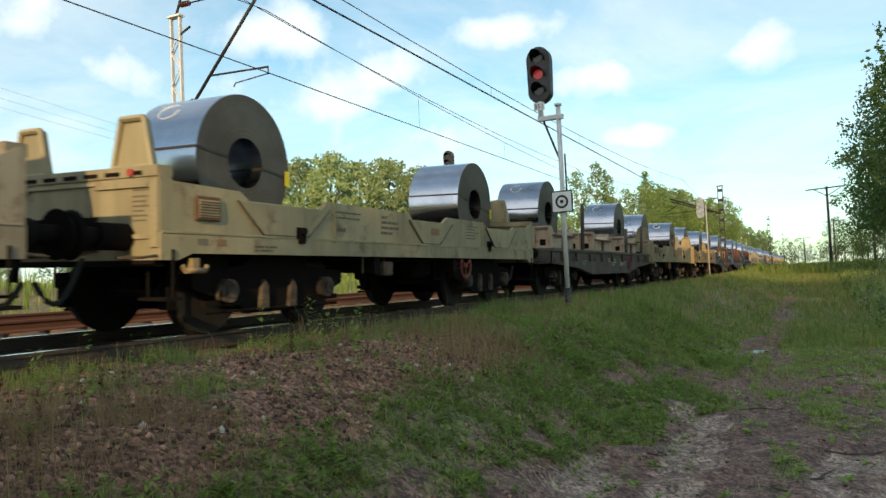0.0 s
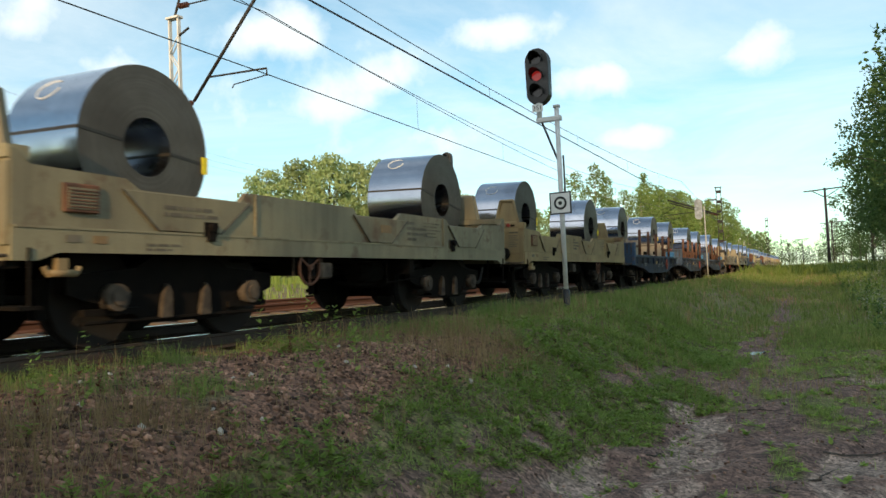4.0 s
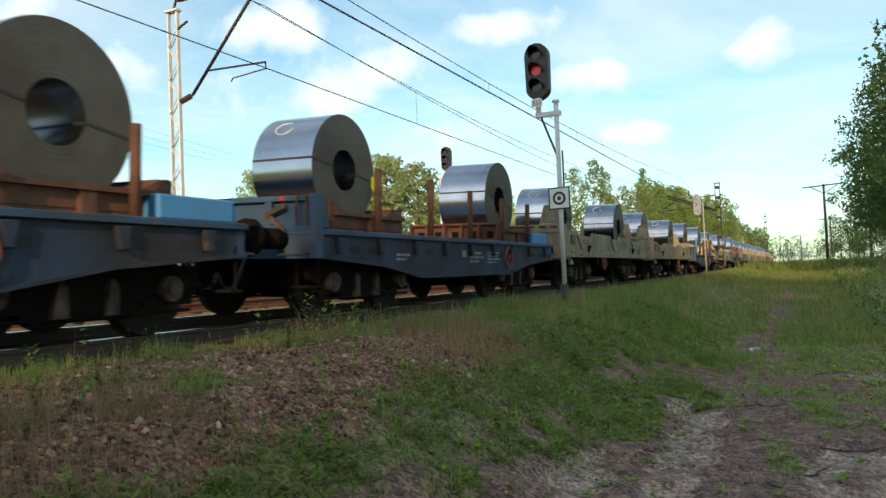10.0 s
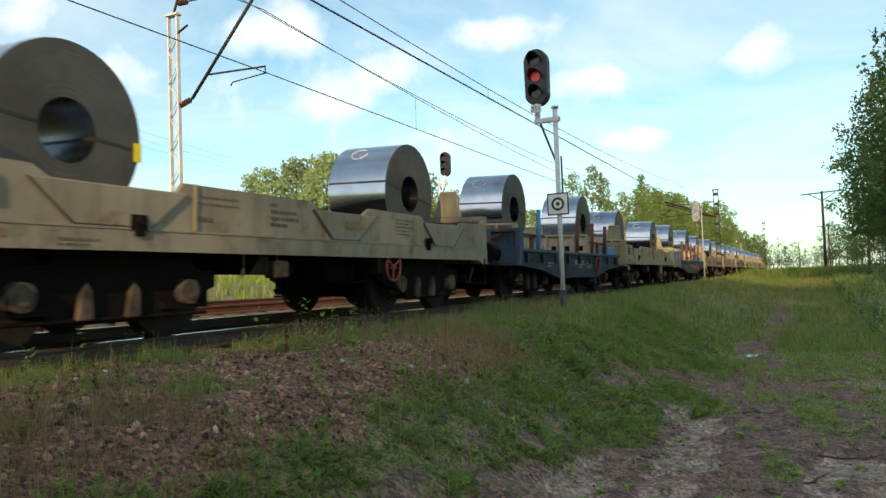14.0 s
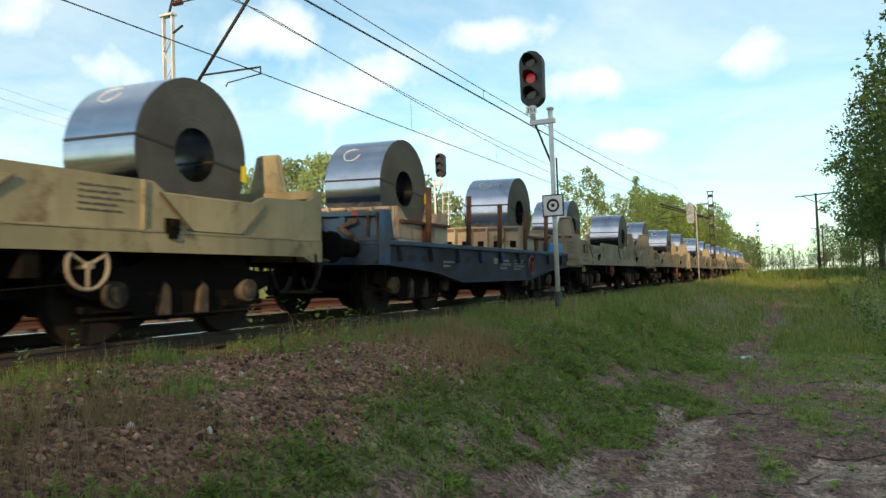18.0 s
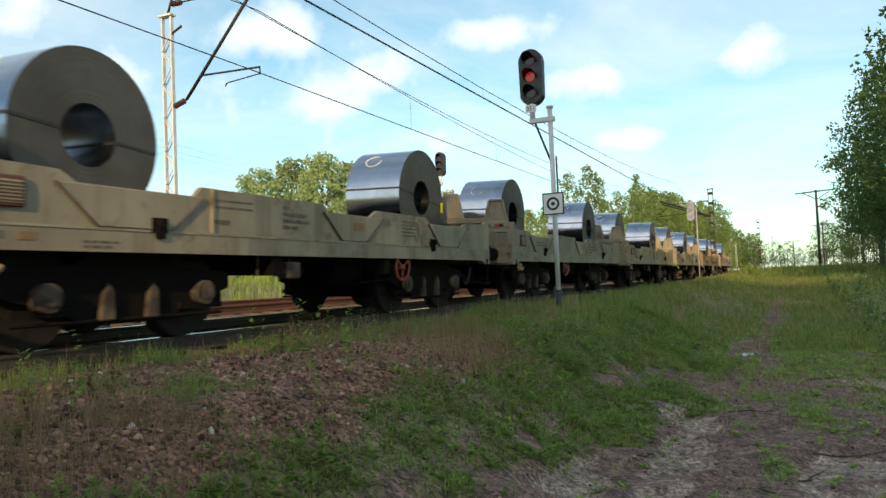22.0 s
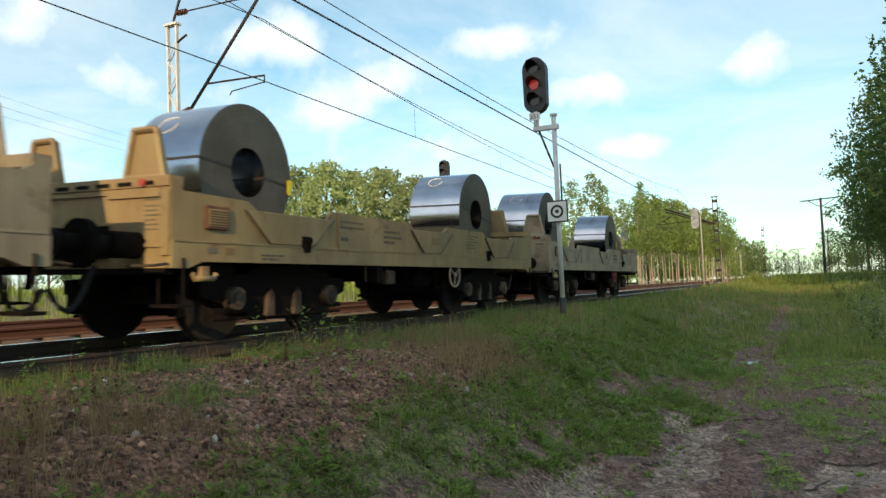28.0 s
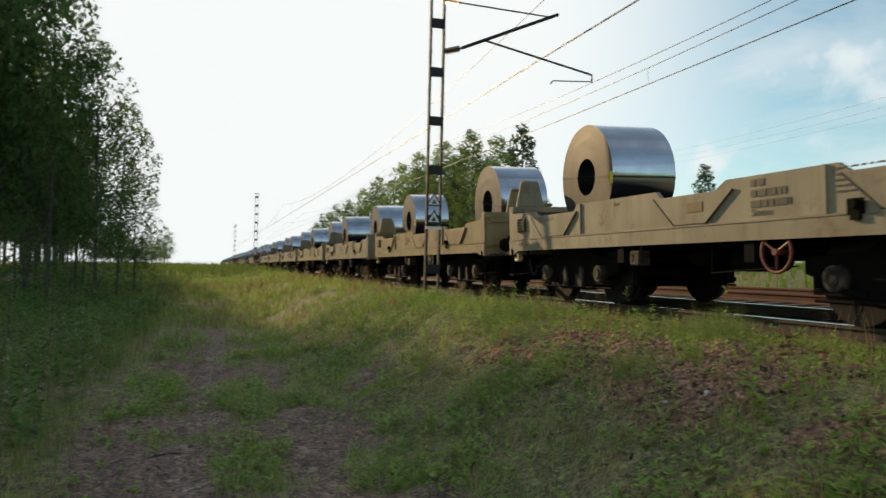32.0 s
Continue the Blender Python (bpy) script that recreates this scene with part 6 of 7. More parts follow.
def build_trees():
    protos = {}
    for kind, h in (("birch", 12.0), ("willow", 9.0), ("pine", 11.0), ("oak", 13.0), ("spruce", 11.0), ("bush", 3.0), ("stem", 9.0)):
        for k in range(3 if kind in ("birch", "oak", "stem") else 2):
            protos[kind, k] = [tree(kind, 10 * len(protos) + 3, h), h, False]
        if kind in ("birch", "oak"):
            for k in range(2):
                protos[kind + "_far", k] = [tree(kind, 10 * len(protos) + 3, h, True), h, False]
    rnd = random.Random(5)

    def plant(kind, az, dist, top=None, height=None, sink=0.0, slim=1.0):
        a = radians(az)
        put(kind, -math.sin(a) * dist, math.cos(a) * dist, height or (1.5 + dist * math.tan(radians(top)) - gz(-math.sin(a) * dist, math.cos(a) * dist) + sink), slim)

    def put(kind, x, y, height, slim=1.0):
        if math.hypot(x, y) > 62 and kind in ("birch", "oak"):
            kind += "_far"
        ks = [k for k in protos if k[0] == kind]
        p = protos[rnd.choice(ks)]
        s = height / p[1]
        if p[2]:
            t = copy_thing(p[0], pose(0, 0, 0))
        else:
            t, p[2] = p[0], True
        t.matrix_basis = pose(x, y, gz(x, y) - 0.15, 0, 0, rnd.uniform(0, 360)) @ Matrix.Diagonal((s * slim * rnd.uniform(0.9, 1.12), s * slim * rnd.uniform(0.9, 1.12), s, 1))

    # willows beyond the line
    for az, el, d in ((38.7, 8.9, 58), (36.4, 9.5, 63), (34.2, 9.9, 60), (31.9, 9.3, 64), (29.6, 9.4, 60), (27.4, 8.7, 58), (24.6, 6.9, 72), (21.0, 6.0, 85), (23, 4.6, 95), (18.8, 5.2, 95), (43.2, 5.6, 66), (26, 5.5, 80), (40.5, 6.5, 62)):
        plant("willow", az, d, el)
    for az, el, d in ((15.6, 7.8, 88), (14.2, 8.2, 84), (13.2, 7.2, 90), (12.0, 6.2, 95), (10.4, 7.4, 100), (9.4, 6.0, 105), (8.4, 5.4, 112), (7.6, 5.0, 118), (6.9, 4.6, 126), (6.3, 4.2, 134), (17.3, 5.0, 105)):
        plant("spruce" if az == 10.4 else "birch", az, d, el)
    for i in range(26):
        u = i / 25
        plant("stem", 11.0 - 6.2 * u + rnd.uniform(-0.12, 0.12), 68 + 34 * u + rnd.uniform(-4, 4), 6.4 - 1.8 * u + rnd.uniform(-0.4, 0.4))
    for i in range(36):
        y = 120 + i * 7.5 + rnd.uniform(-2, 2)
        put("birch", -17 - rnd.uniform(0, 9) + i * 0.06, y, rnd.uniform(9.5, 13.5) + i * 0.12)
    for i in range(16):
        put("birch", -24 - rnd.uniform(0, 14), 100 + i * 6 + rnd.uniform(-2, 2), rnd.uniform(10, 13))
    # small pines and the field trees
    for az, el, d in ((53.1, 7.9, 62), (48.9, 6.9, 70), (50.7, 5.5, 75), (57, 5.0, 80), (62, 4, 90)):
        plant("pine" if d < 71 else "willow", az, d, el)
    for az, el, d in ((83.8, 14.6, 42), (92.6, 14.6, 43), (98.4, 15.1, 41), (95.5, 13.6, 46), (88, 13.4, 46), (86, 12.8, 45), (101, 12.5, 47), (90.2, 12.8, 48), (109.1, 12.8, 41), (73, 8, 60), (84.8, 12.6, 50), (87.2, 12.2, 44), (94, 12.9, 42), (97.2, 13, 47), (99.6, 13.4, 45), (91.4, 12.4, 44), (82.6, 11, 48)):
        plant("pine" if az in (83.8, 98.4, 109.1) else "willow", az, d, el)
    for az, el, d in ((143.5, 8.0, 62), (156.6, 11.0, 41), (158.5, 10.2, 44), (160.6, 10.6, 47), (162.8, 9.8, 53), (164.5, 8.9, 60), (166, 8.0, 67), (167.5, 7.0, 75), (168.8, 6.0, 86), (170, 5.2, 98), (171.2, 4.2, 115), (172.2, 3.4, 135), (161.5, 8.5, 60)):
        plant("pine" if az in (156.6, 143.5) else "birch", az, d, el)
    for i in range(26):
        u = i / 25
        plant("oak", 158.3 + 14.5 * u ** 0.8 + rnd.uniform(-0.4, 0.4), 47 + 75 * u ** 1.6 + rnd.uniform(-3, 3), 9.6 * (1 - u) + 3.4 * u + rnd.uniform(-0.6, 0.5))
    # wood's edge behind the path
    for az, d, el in ((184.9, 30, 7.6), (186.0, 28, 11.5), (187.4, 26, 15.3), (188.6, 28, 15.0), (190.3, 26, 18.5), (191.6, 27, 23), (201.5, 25, 36), (188.6, 38, 10), (191.0, 36, 15), (193.4, 35, 24), (195.2, 34, 27), (198.0, 33, 30)):
        plant("oak", az, d, el, slim=0.66)
    # Out of view: tall slim crowns placed to shade the train and bank
    for az, d, el, sl in ((194.2, 26, 33, 0.46), (195.4, 28, 36, 0.5), (196.8, 25, 38, 0.55), (198.2, 29, 39, 0.62), (199.6, 26, 39, 0.62), (196.0, 33, 35, 0.5), (198.0, 35, 36, 0.6)):
        plant("oak", az, d, el, slim=sl)
    # Also unseen, added so their shade covers the far bank
    for az, d, el in ((203, 30, 36), (206, 28, 37), (209, 30, 36), (212, 28, 37), (215.5, 30, 36), (219, 29, 36), (223, 30, 35), (205, 36, 32), (211, 36, 32), (217, 37, 31)):
        plant("oak_far", az, d, el, slim=0.8)
    for az, d, el in ((186.0, 26, 0.8), (187.4, 24, 1.4), (188.8, 23, 2.0), (190.4, 22, 2.4), (192.2, 22, 3.0), (194.0, 21, 3.4), (196.2, 20, 3.6), (199, 19, 4), (202, 18, 4), (206, 17, 5), (211, 16, 6), (189.6, 18, -1.6), (192.5, 16, -1.2), (195.5, 14, -1.4), (191.4, 29, 5), (194.8, 29, 8), (188.2, 29, 4)):
        plant("bush", az, d, el)
    for i in range(16):
        plant("oak", 183.2 + i * 0.30 + rnd.uniform(-0.1, 0.1), 120 - i * 2.5, 1.5 + 0.35 * rnd.random() + 0.04 * i)
    for x, y, h in ((9, 35, 13), (6.8, 41, 15.5), (8.0, 37, 14.5), (6.4, 47, 14), (9.5, 45, 14), (6.0, 52, 12.5), (9.0, 58, 14), (5.6, 64, 12), (8, 72, 13), (5.5, 80, 12.5), (8, 92, 13), (4.9, 46, 11.5), (5.0, 56, 12)):
        put("oak_far" if x > 8.5 else "oak", x, y, h)
    for i in range(22):
        plant("oak_far", -3.2 + i * 0.42 + rnd.uniform(-0.1, 0.1), 230 + rnd.uniform(0, 80), 0.75 + 0.10 * i + rnd.uniform(-0.2, 0.4))
    for x, y, h in ((6.2, 36, 3.2), (6.8, 39, 4.0), (5.8, 43, 3.4), (6.6, 47, 4.2), (5.4, 51, 3.2), (6.4, 55, 4.5), (5.6, 60, 3.6), (6.6, 66, 4.6), (5.8, 73, 4), (6.8, 80, 5), (6.4, 90, 5), (7.2, 102, 5), (7.5, 32, 3.8), (8.6, 35, 6), (7.4, 44, 6.5), (7.8, 52, 7)):
        put("bush", x, y, h)
    for i in range(26):
        plant("bush", -3.4 + i * 0.6 + rnd.uniform(-0.2, 0.2), 150 + rnd.uniform(0, 60), 0.5 + rnd.uniform(0, 0.5))
    # Back rows added behind the edge to shade the dirt track
    for i in range(44):
        y = -42 - i * 1.9
        put("oak", -0.152 * y + rnd.uniform(0, 8), y, rnd.uniform(10.5, 14))
    for i in range(14):
        put("oak", 10 + rnd.uniform(0, 34), -190 - i * 9, rnd.uniform(9, 12))
        put("oak", 6 + rnd.uniform(0, 10), 105 + i * 14, rnd.uniform(11, 13))
    for i, p in enumerate(protos.values()):
        if not p[2]:
            p[0].matrix_basis = pose(17 + 4 * i, -26 + 3 * i, gz(17 + 4 * i, -26 + 3 * i) - 0.2)


build_trees()


# ---- grass, weeds, stones ----
def blades(rs, x, y, z, h, lean, w):
    n = len(x)
    a = rs.uniform(0, 2 * math.pi, n)
    d = np.stack([np.cos(a), np.sin(a), np.zeros(n)], -1)
    s = np.stack([-np.sin(a), np.cos(a), np.zeros(n)], -1) * w[:, None]
    p = np.stack([x, y, z], -1)
    mid = p + d * (lean * h * 0.35)[:, None] + np.array([0, 0, 1]) * (h * 0.6)[:, None]
    tip = p + d * (lean * h)[:, None] + np.array([0, 0, 1]) * (h * np.sqrt(np.maximum(1 - (lean * 0.7) ** 2, 0.2)))[:, None]
    return np.stack([p - s, p + s, mid + s * 0.75, mid - s * 0.75], 1), np.stack([mid - s * 0.75, mid + s * 0.75, tip], 1)


def patchy(x, y, f=1.0, o=0.0):
    return np.clip((grain(x, y, 0.9 * f, int(o) + 20) - 0.5) * 3.2, -1, 1)


def sward(name, label, mat, seed, n, xr, yr, hr, keep, lean=0.5, w=0.004, bias=None):
    rs = np.random.RandomState(seed)
    x, y = rs.uniform(*xr, n), rs.uniform(*yr, n)
    if bias:
        y = yr[0] + (yr[1] - yr[0]) * rs.uniform(0, 1, n) ** bias
    # most blades stand in tufts
    m = max(n // 14, 1)
    own = rs.randint(0, m, n)
    loose = rs.uniform(0, 1, n) < 0.3
    x = np.where(loose, x, x[own] + rs.normal(0, 0.035, n))
    y = np.where(loose, y, y[own] + rs.normal(0, 0.035, n))
    k = rs.uniform(0, 1, n) < keep(x, y)
    x, y, own = x[k], y[k], own[k]
    z = ground_z(x, y) + bumps(x, y) - 0.01
    tuft = rs.uniform(0.55, 1.35, m)[own]
    dist = np.hypot(x, y)
    h = rs.uniform(hr[0], hr[1], len(x)) * (0.85 + 0.45 * patchy(x, y, 0.7, 2)) * tuft
    A, B = blades(rs, x, y, z, h, rs.uniform(0.1, lean, len(x)), w * rs.uniform(0.7, 1.4, len(x)) * np.clip(dist / 13, 0.75, 3.2))
    me = bpy.data.meshes.new(name)
    q_, t_ = len(A), len(B)
    co = np.concatenate([A.reshape(-1, 3), B.reshape(-1, 3)])
    me.vertices.add(len(co)); me.vertices.foreach_set("co", co.astype(np.float32).ravel())
    # join the blade's foot and tip into one island
    idx = np.arange(q_ * 4).reshape(-1, 4)
    tip = q_ * 4 + np.arange(t_) * 3 + 2
    loops = np.concatenate([idx.ravel(), np.stack([idx[:, 3], idx[:, 2], tip], 1).ravel()])
    me.loops.add(len(loops)); me.loops.foreach_set("vertex_index", loops.astype(np.int32))
    starts = np.concatenate([np.arange(q_) * 4, q_ * 4 + np.arange(t_) * 3])
    me.polygons.add(q_ + t_); me.polygons.foreach_set("loop_start", starts.astype(np.int32))
    me.update(); me.validate()
    me.materials.append(mat)
    tagged(new(name, me), label, "grass", kind="stuff")


def herbs(name, label, mat, seed, n, xr, yr, size, keep, stalk=0.15, leaves_each=9):
    """Broad-leaved weeds in one mass."""
    rs = np.random.RandomState(seed)
    x, y = rs.uniform(*xr, n), rs.uniform(*yr, n)
    k = rs.uniform(0, 1, n) < keep(x, y)
    x, y = x[k], y[k]
    z = ground_z(x, y) + bumps(x, y)
    n = len(x) * leaves_each
    X, Y, Z = (np.repeat(v, leaves_each) for v in (x, y, z))
    tall = np.repeat(rs.uniform(0.5, 1.5, len(x)), leaves_each) * stalk
    a = rs.uniform(0, 2 * math.pi, n)
    up = rs.uniform(0.05, 1.0, n)
    s = size * rs.uniform(0.6, 1.4, n) * (1.2 - 0.6 * up)
    p = np.stack([X + np.cos(a) * s * 0.5, Y + np.sin(a) * s * 0.5, Z + tall * up], -1)
    d = np.stack([np.cos(a), np.sin(a), rs.uniform(-0.2, 0.7, n)], -1)
    e = np.stack([-np.sin(a), np.cos(a), rs.uniform(-0.3, 0.3, n)], -1)
    V = np.stack([p - d * s[:, None] * 0.6, p + e * s[:, None] * 0.34, p + d * s[:, None], p - e * s[:, None] * 0.34], 1)
    tagged(new(name, quads_mesh(name, V, mat)), label, "weeds", kind="stuff")


def build_green():
    open_ = lambda x, y: np.clip(1 - 0.97 * bare(x, y), 0, 1) * np.clip(1 - 0.93 * stony(x, y), 0, 1)
    bank = lambda x, y: open_(x, y) * (0.72 + 0.35 * patchy(x, y, 0.8)) * (x > -4.95)
    sward("bank_grass", "short green grass on the railway bank", GRASS, 11, 230000, (-4.9, 1.6), (-9, 17), (0.03, 0.13), bank, 1.0, 0.0034)
    sward("bank_grass_beyond", "green grass along the bank", GRASS, 12, 90000, (-4.8, 1.8), (15, 60), (0.05, 0.22), lambda x, y: open_(x, y) * (0.65 + 0.4 * patchy(x, y, 0.5)), 0.6, 0.005, 1.5)
    sward("bank_grass_behind", "green grass along the bank", GRASS, 13, 90000, (-4.8, 3.0), (-50, -8), (0.07, 0.28), lambda x, y: open_(x, y) * (0.4 + 0.6 * patchy(x, y, 0.9)), 0.6, 0.005)
    sward("far_grass_behind", "sunlit tall grass far along the bank", FIELD, 33, 40000, (-4.8, 12), (-130, -45), (0.25, 0.6), lambda x, y: 0.8 + 0 * x, 0.5, 0.006)
    sward("far_grass", "tall grass far along the line", FIELD, 43, 36000, (-4.3, 14), (52, 190), (0.3, 0.7), lambda x, y: 0.9 + 0 * x, 0.5, 0.007, 1.3)
    sward("verge_grass", "tall verge grass beside the dirt track", GRASS, 15, 55000, (1.1, 7.5), (3, 70), (0.12, 0.45), lambda x, y: open_(x, y) * smooth(1.0, 2.2, x) * (0.6 + 0.4 * patchy(x, y, 0.5, 1)), 0.5, 0.006, 1.4)
    sward("verge_grass_behind", "tall verge grass beside the dirt track", GRASS, 16, 45000, (0.9, 6.5), (-45, -2), (0.12, 0.5), lambda x, y: smooth(0.8, 1.5, x) * (0.6 + 0.4 * patchy(x, y, 0.5, 1)), 0.5, 0.006)
    sward("dry_grass", "dry straw-coloured grass on the bank", GRASS_DRY, 17, 26000, (-4.8, -2.2), (-8, 14), (0.12, 0.36), lambda x, y: 0.10 + 0.75 * (patchy(x, y, 0.7, 5) > 0.3) + 0.6 * np.exp(-((x + 3.0) / 0.45) ** 2 - ((y - 6.9) / 0.7) ** 2), 0.7, 0.003)
    sward("seed_grass", "straw-pale seeding grass stems on the bank", GRASS_DRY, 34, 14000, (-4.8, 4.5), (9, 60), (0.12, 0.34), lambda x, y: open_(x, y) * 0.12 + 0.6 * (patchy(x, y, 0.5, 15) > 0.0), 0.5, 0.0035, 1.5)
    sward("seed_grass_behind", "straw-pale seeding grass stems on the bank", GRASS_DRY, 35, 12000, (-4.8, 3), (-40, -6), (0.15, 0.45), lambda x, y: open_(x, y) * (0.2 + 0.7 * (patchy(x, y, 0.5, 16) > 0.05)), 0.5, 0.0035)
    sward("dry_tuft", "tan seeding grass tuft on the bank edge", GRASS_DRY, 38, 5200, (-3.6, -2.3), (5.2, 9.2), (0.10, 0.36), lambda x, y: np.exp(-((x + 2.95) / 0.42) ** 2 - ((y - 6.9) / 1.1) ** 2) * (0.4 + 0.6 * (patchy(x, y, 1.2, 19) > 0.0)), 1.2, 0.0022)
    sward("shoulder_grass", "grass and weeds along the ballast shoulder", GRASS_SHADE, 18, 50000, (-5.05, -4.35), (-14, 34), (0.05, 0.20), lambda x, y: 0.06 + 0.8 * smooth(0.0, 0.3, patchy(x, y, 0.8, 4)), 0.9, 0.0024)
    clumps = ((-4.5, 3.1, 0.25), (-4.45, 4.3, 0.28), (-3.95, 3.3, 0.16), (-3.65, 3.75, 0.16), (-3.3, 3.9, 0.12), (-4.3, 5.7, 0.24), (-3.95, 6.5, 0.2), (-4.4, 8.3, 0.4), (-4.4, 11.5, 0.6), (-4.3, -3.2, 0.3), (-4.4, -6.0, 0.4), (-3.9, -9.0, 0.45), (-3.0, -7.0, 0.3), (-2.7, -3.4, 0.16), (-4.2, 0.6, 0.3), (-2.9, -4.8, 0.22), (-2.3, -6.2, 0.22))
    sward("grass_clumps", "soft green clumps of taller grass on the bank", GRASS_SHADE, 41, 330000, (-5.0, -1.9), (-11, 14), (0.06, 0.30), lambda x, y: np.clip(sum(np.exp(-((x - a) / r) ** 2 - ((y - b) / (1.4 * r)) ** 2) for a, b, r in clumps) - 0.15, 0, 1), 1.1, 0.0016)
    sward("dry_stalks", "dry bent stalks among the stones", GRASS_DRY, 42, 2600, (-3.4, -2.5), (1.6, 3.2), (0.10, 0.36), lambda x, y: 0.35 + 0.5 * (patchy(x, y, 1.2, 21) > 0), 1.2, 0.0022)
    sward("meadow", "sunlit tall meadow grass beyond the line", FIELD, 19, 70000, (-48, -12.9), (-40, 60), (0.25, 0.6), lambda x, y: smooth(-50, -13, x) ** 1.5 * 0.9 + 0.1, 0.5, 0.007)
    low = lambda x, y: open_(x, y) * np.clip(0.25 + 0.9 * smooth(-0.3, 0.3, patchy(x, y, 0.9, 7)), 0, 1)
    herbs("bank_weeds", "low broad-leaved weeds on the bank", HERB, 21, 11500, (-4.3, -0.9), (0.5, 16), 0.034, low, 0.10)
    herbs("clover", "low mat of small green leaves at the foot of the bank", HERB, 37, 15000, (-3.0, -1.1), (1.8, 13), 0.021, lambda x, y: np.clip(open_(x, y) * (0.45 + 0.7 * smooth(-0.3, 0.4, patchy(x, y, 0.9, 18))), 0, 1), 0.05, 7)
    herbs("bank_weeds_behind", "rank sunlit weeds on the bank", HERB, 31, 12500, (-4.5, 0.9), (-16, 0.5), 0.036, lambda x, y: np.clip(low(x, y) + 0.15 * stony(x, y), 0, 1), 0.16, 10)
    herbs("tall_weeds", "knee-high leafy weeds on the bank", HERB, 32, 520, (-4.4, -1.7), (-14, 9), 0.04, lambda x, y: 0.75 * (patchy(x, y, 0.8, 13) > 0.1), 0.34, 22)
    herbs("track_weeds", "flat rosette weeds in the dirt track", HERB, 22, 5200, (-2.2, 2.6), (2, 20), 0.045, lambda x, y: 0.5 * open_(x, y) + 0.05, 0.04)
    herbs("shoulder_weeds", "leafy weeds standing by the rail", HERB, 23, 300, (-5.0, -4.2), (-12, 26), 0.024, lambda x, y: 0.6 * (patchy(x, y, 1.0, 9) > 0.0), 0.22, 20)
    # Verge weeds take the leaf colour darkened for the wood's shade
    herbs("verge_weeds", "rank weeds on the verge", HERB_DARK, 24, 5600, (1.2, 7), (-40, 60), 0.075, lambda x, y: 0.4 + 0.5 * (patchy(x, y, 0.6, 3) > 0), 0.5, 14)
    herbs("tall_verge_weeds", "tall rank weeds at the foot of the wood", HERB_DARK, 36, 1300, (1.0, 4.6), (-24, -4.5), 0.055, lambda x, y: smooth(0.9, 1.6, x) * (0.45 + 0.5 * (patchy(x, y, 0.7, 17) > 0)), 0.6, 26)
    herbs("seed_heads", "pale thistle heads in the verge", BLOOM, 25, 5200, (1.3, 6.5), (12, 45), 0.032, lambda x, y: 0.6 * (patchy(x, y, 0.5, 6) > 0.1), 0.75, 8)
    herbs("seed_heads_behind", "pale thistle heads in the verge", BLOOM, 26, 300, (1.3, 3.5), (-16, -5), 0.03, lambda x, y: 0.8 + 0 * x, 0.7, 10)
    herbs("dock", "red-brown dock stems by the track", REDWEED, 27, 130, (-4.3, -2.6), (-7, 12), 0.02, lambda x, y: 0.8 * (patchy(x, y, 0.8, 11) > 0.3), 0.26, 60)
    herbs("meadow_flowers", "yellow flowers in the meadow", YBLOOM, 28, 900, (-26, -13), (-22, 18), 0.05, lambda x, y: 0.6 * (patchy(x, y, 0.3, 8) > 0.1), 0.6, 6)


build_green()


def stone_mesh(seed, fine=1):
    bm = bmesh.new()
    bmesh.ops.create_icosphere(bm, subdivisions=fine, radius=1)
    rs = random.Random(seed)
    for v in bm.verts:
        v.co *= rs.uniform(0.6, 1.3)
        v.co.z *= 0.65
    me = bpy.data.meshes.new("stone")
    bm.to_mesh(me); bm.free()
    me.materials.append(STONE)
    return me


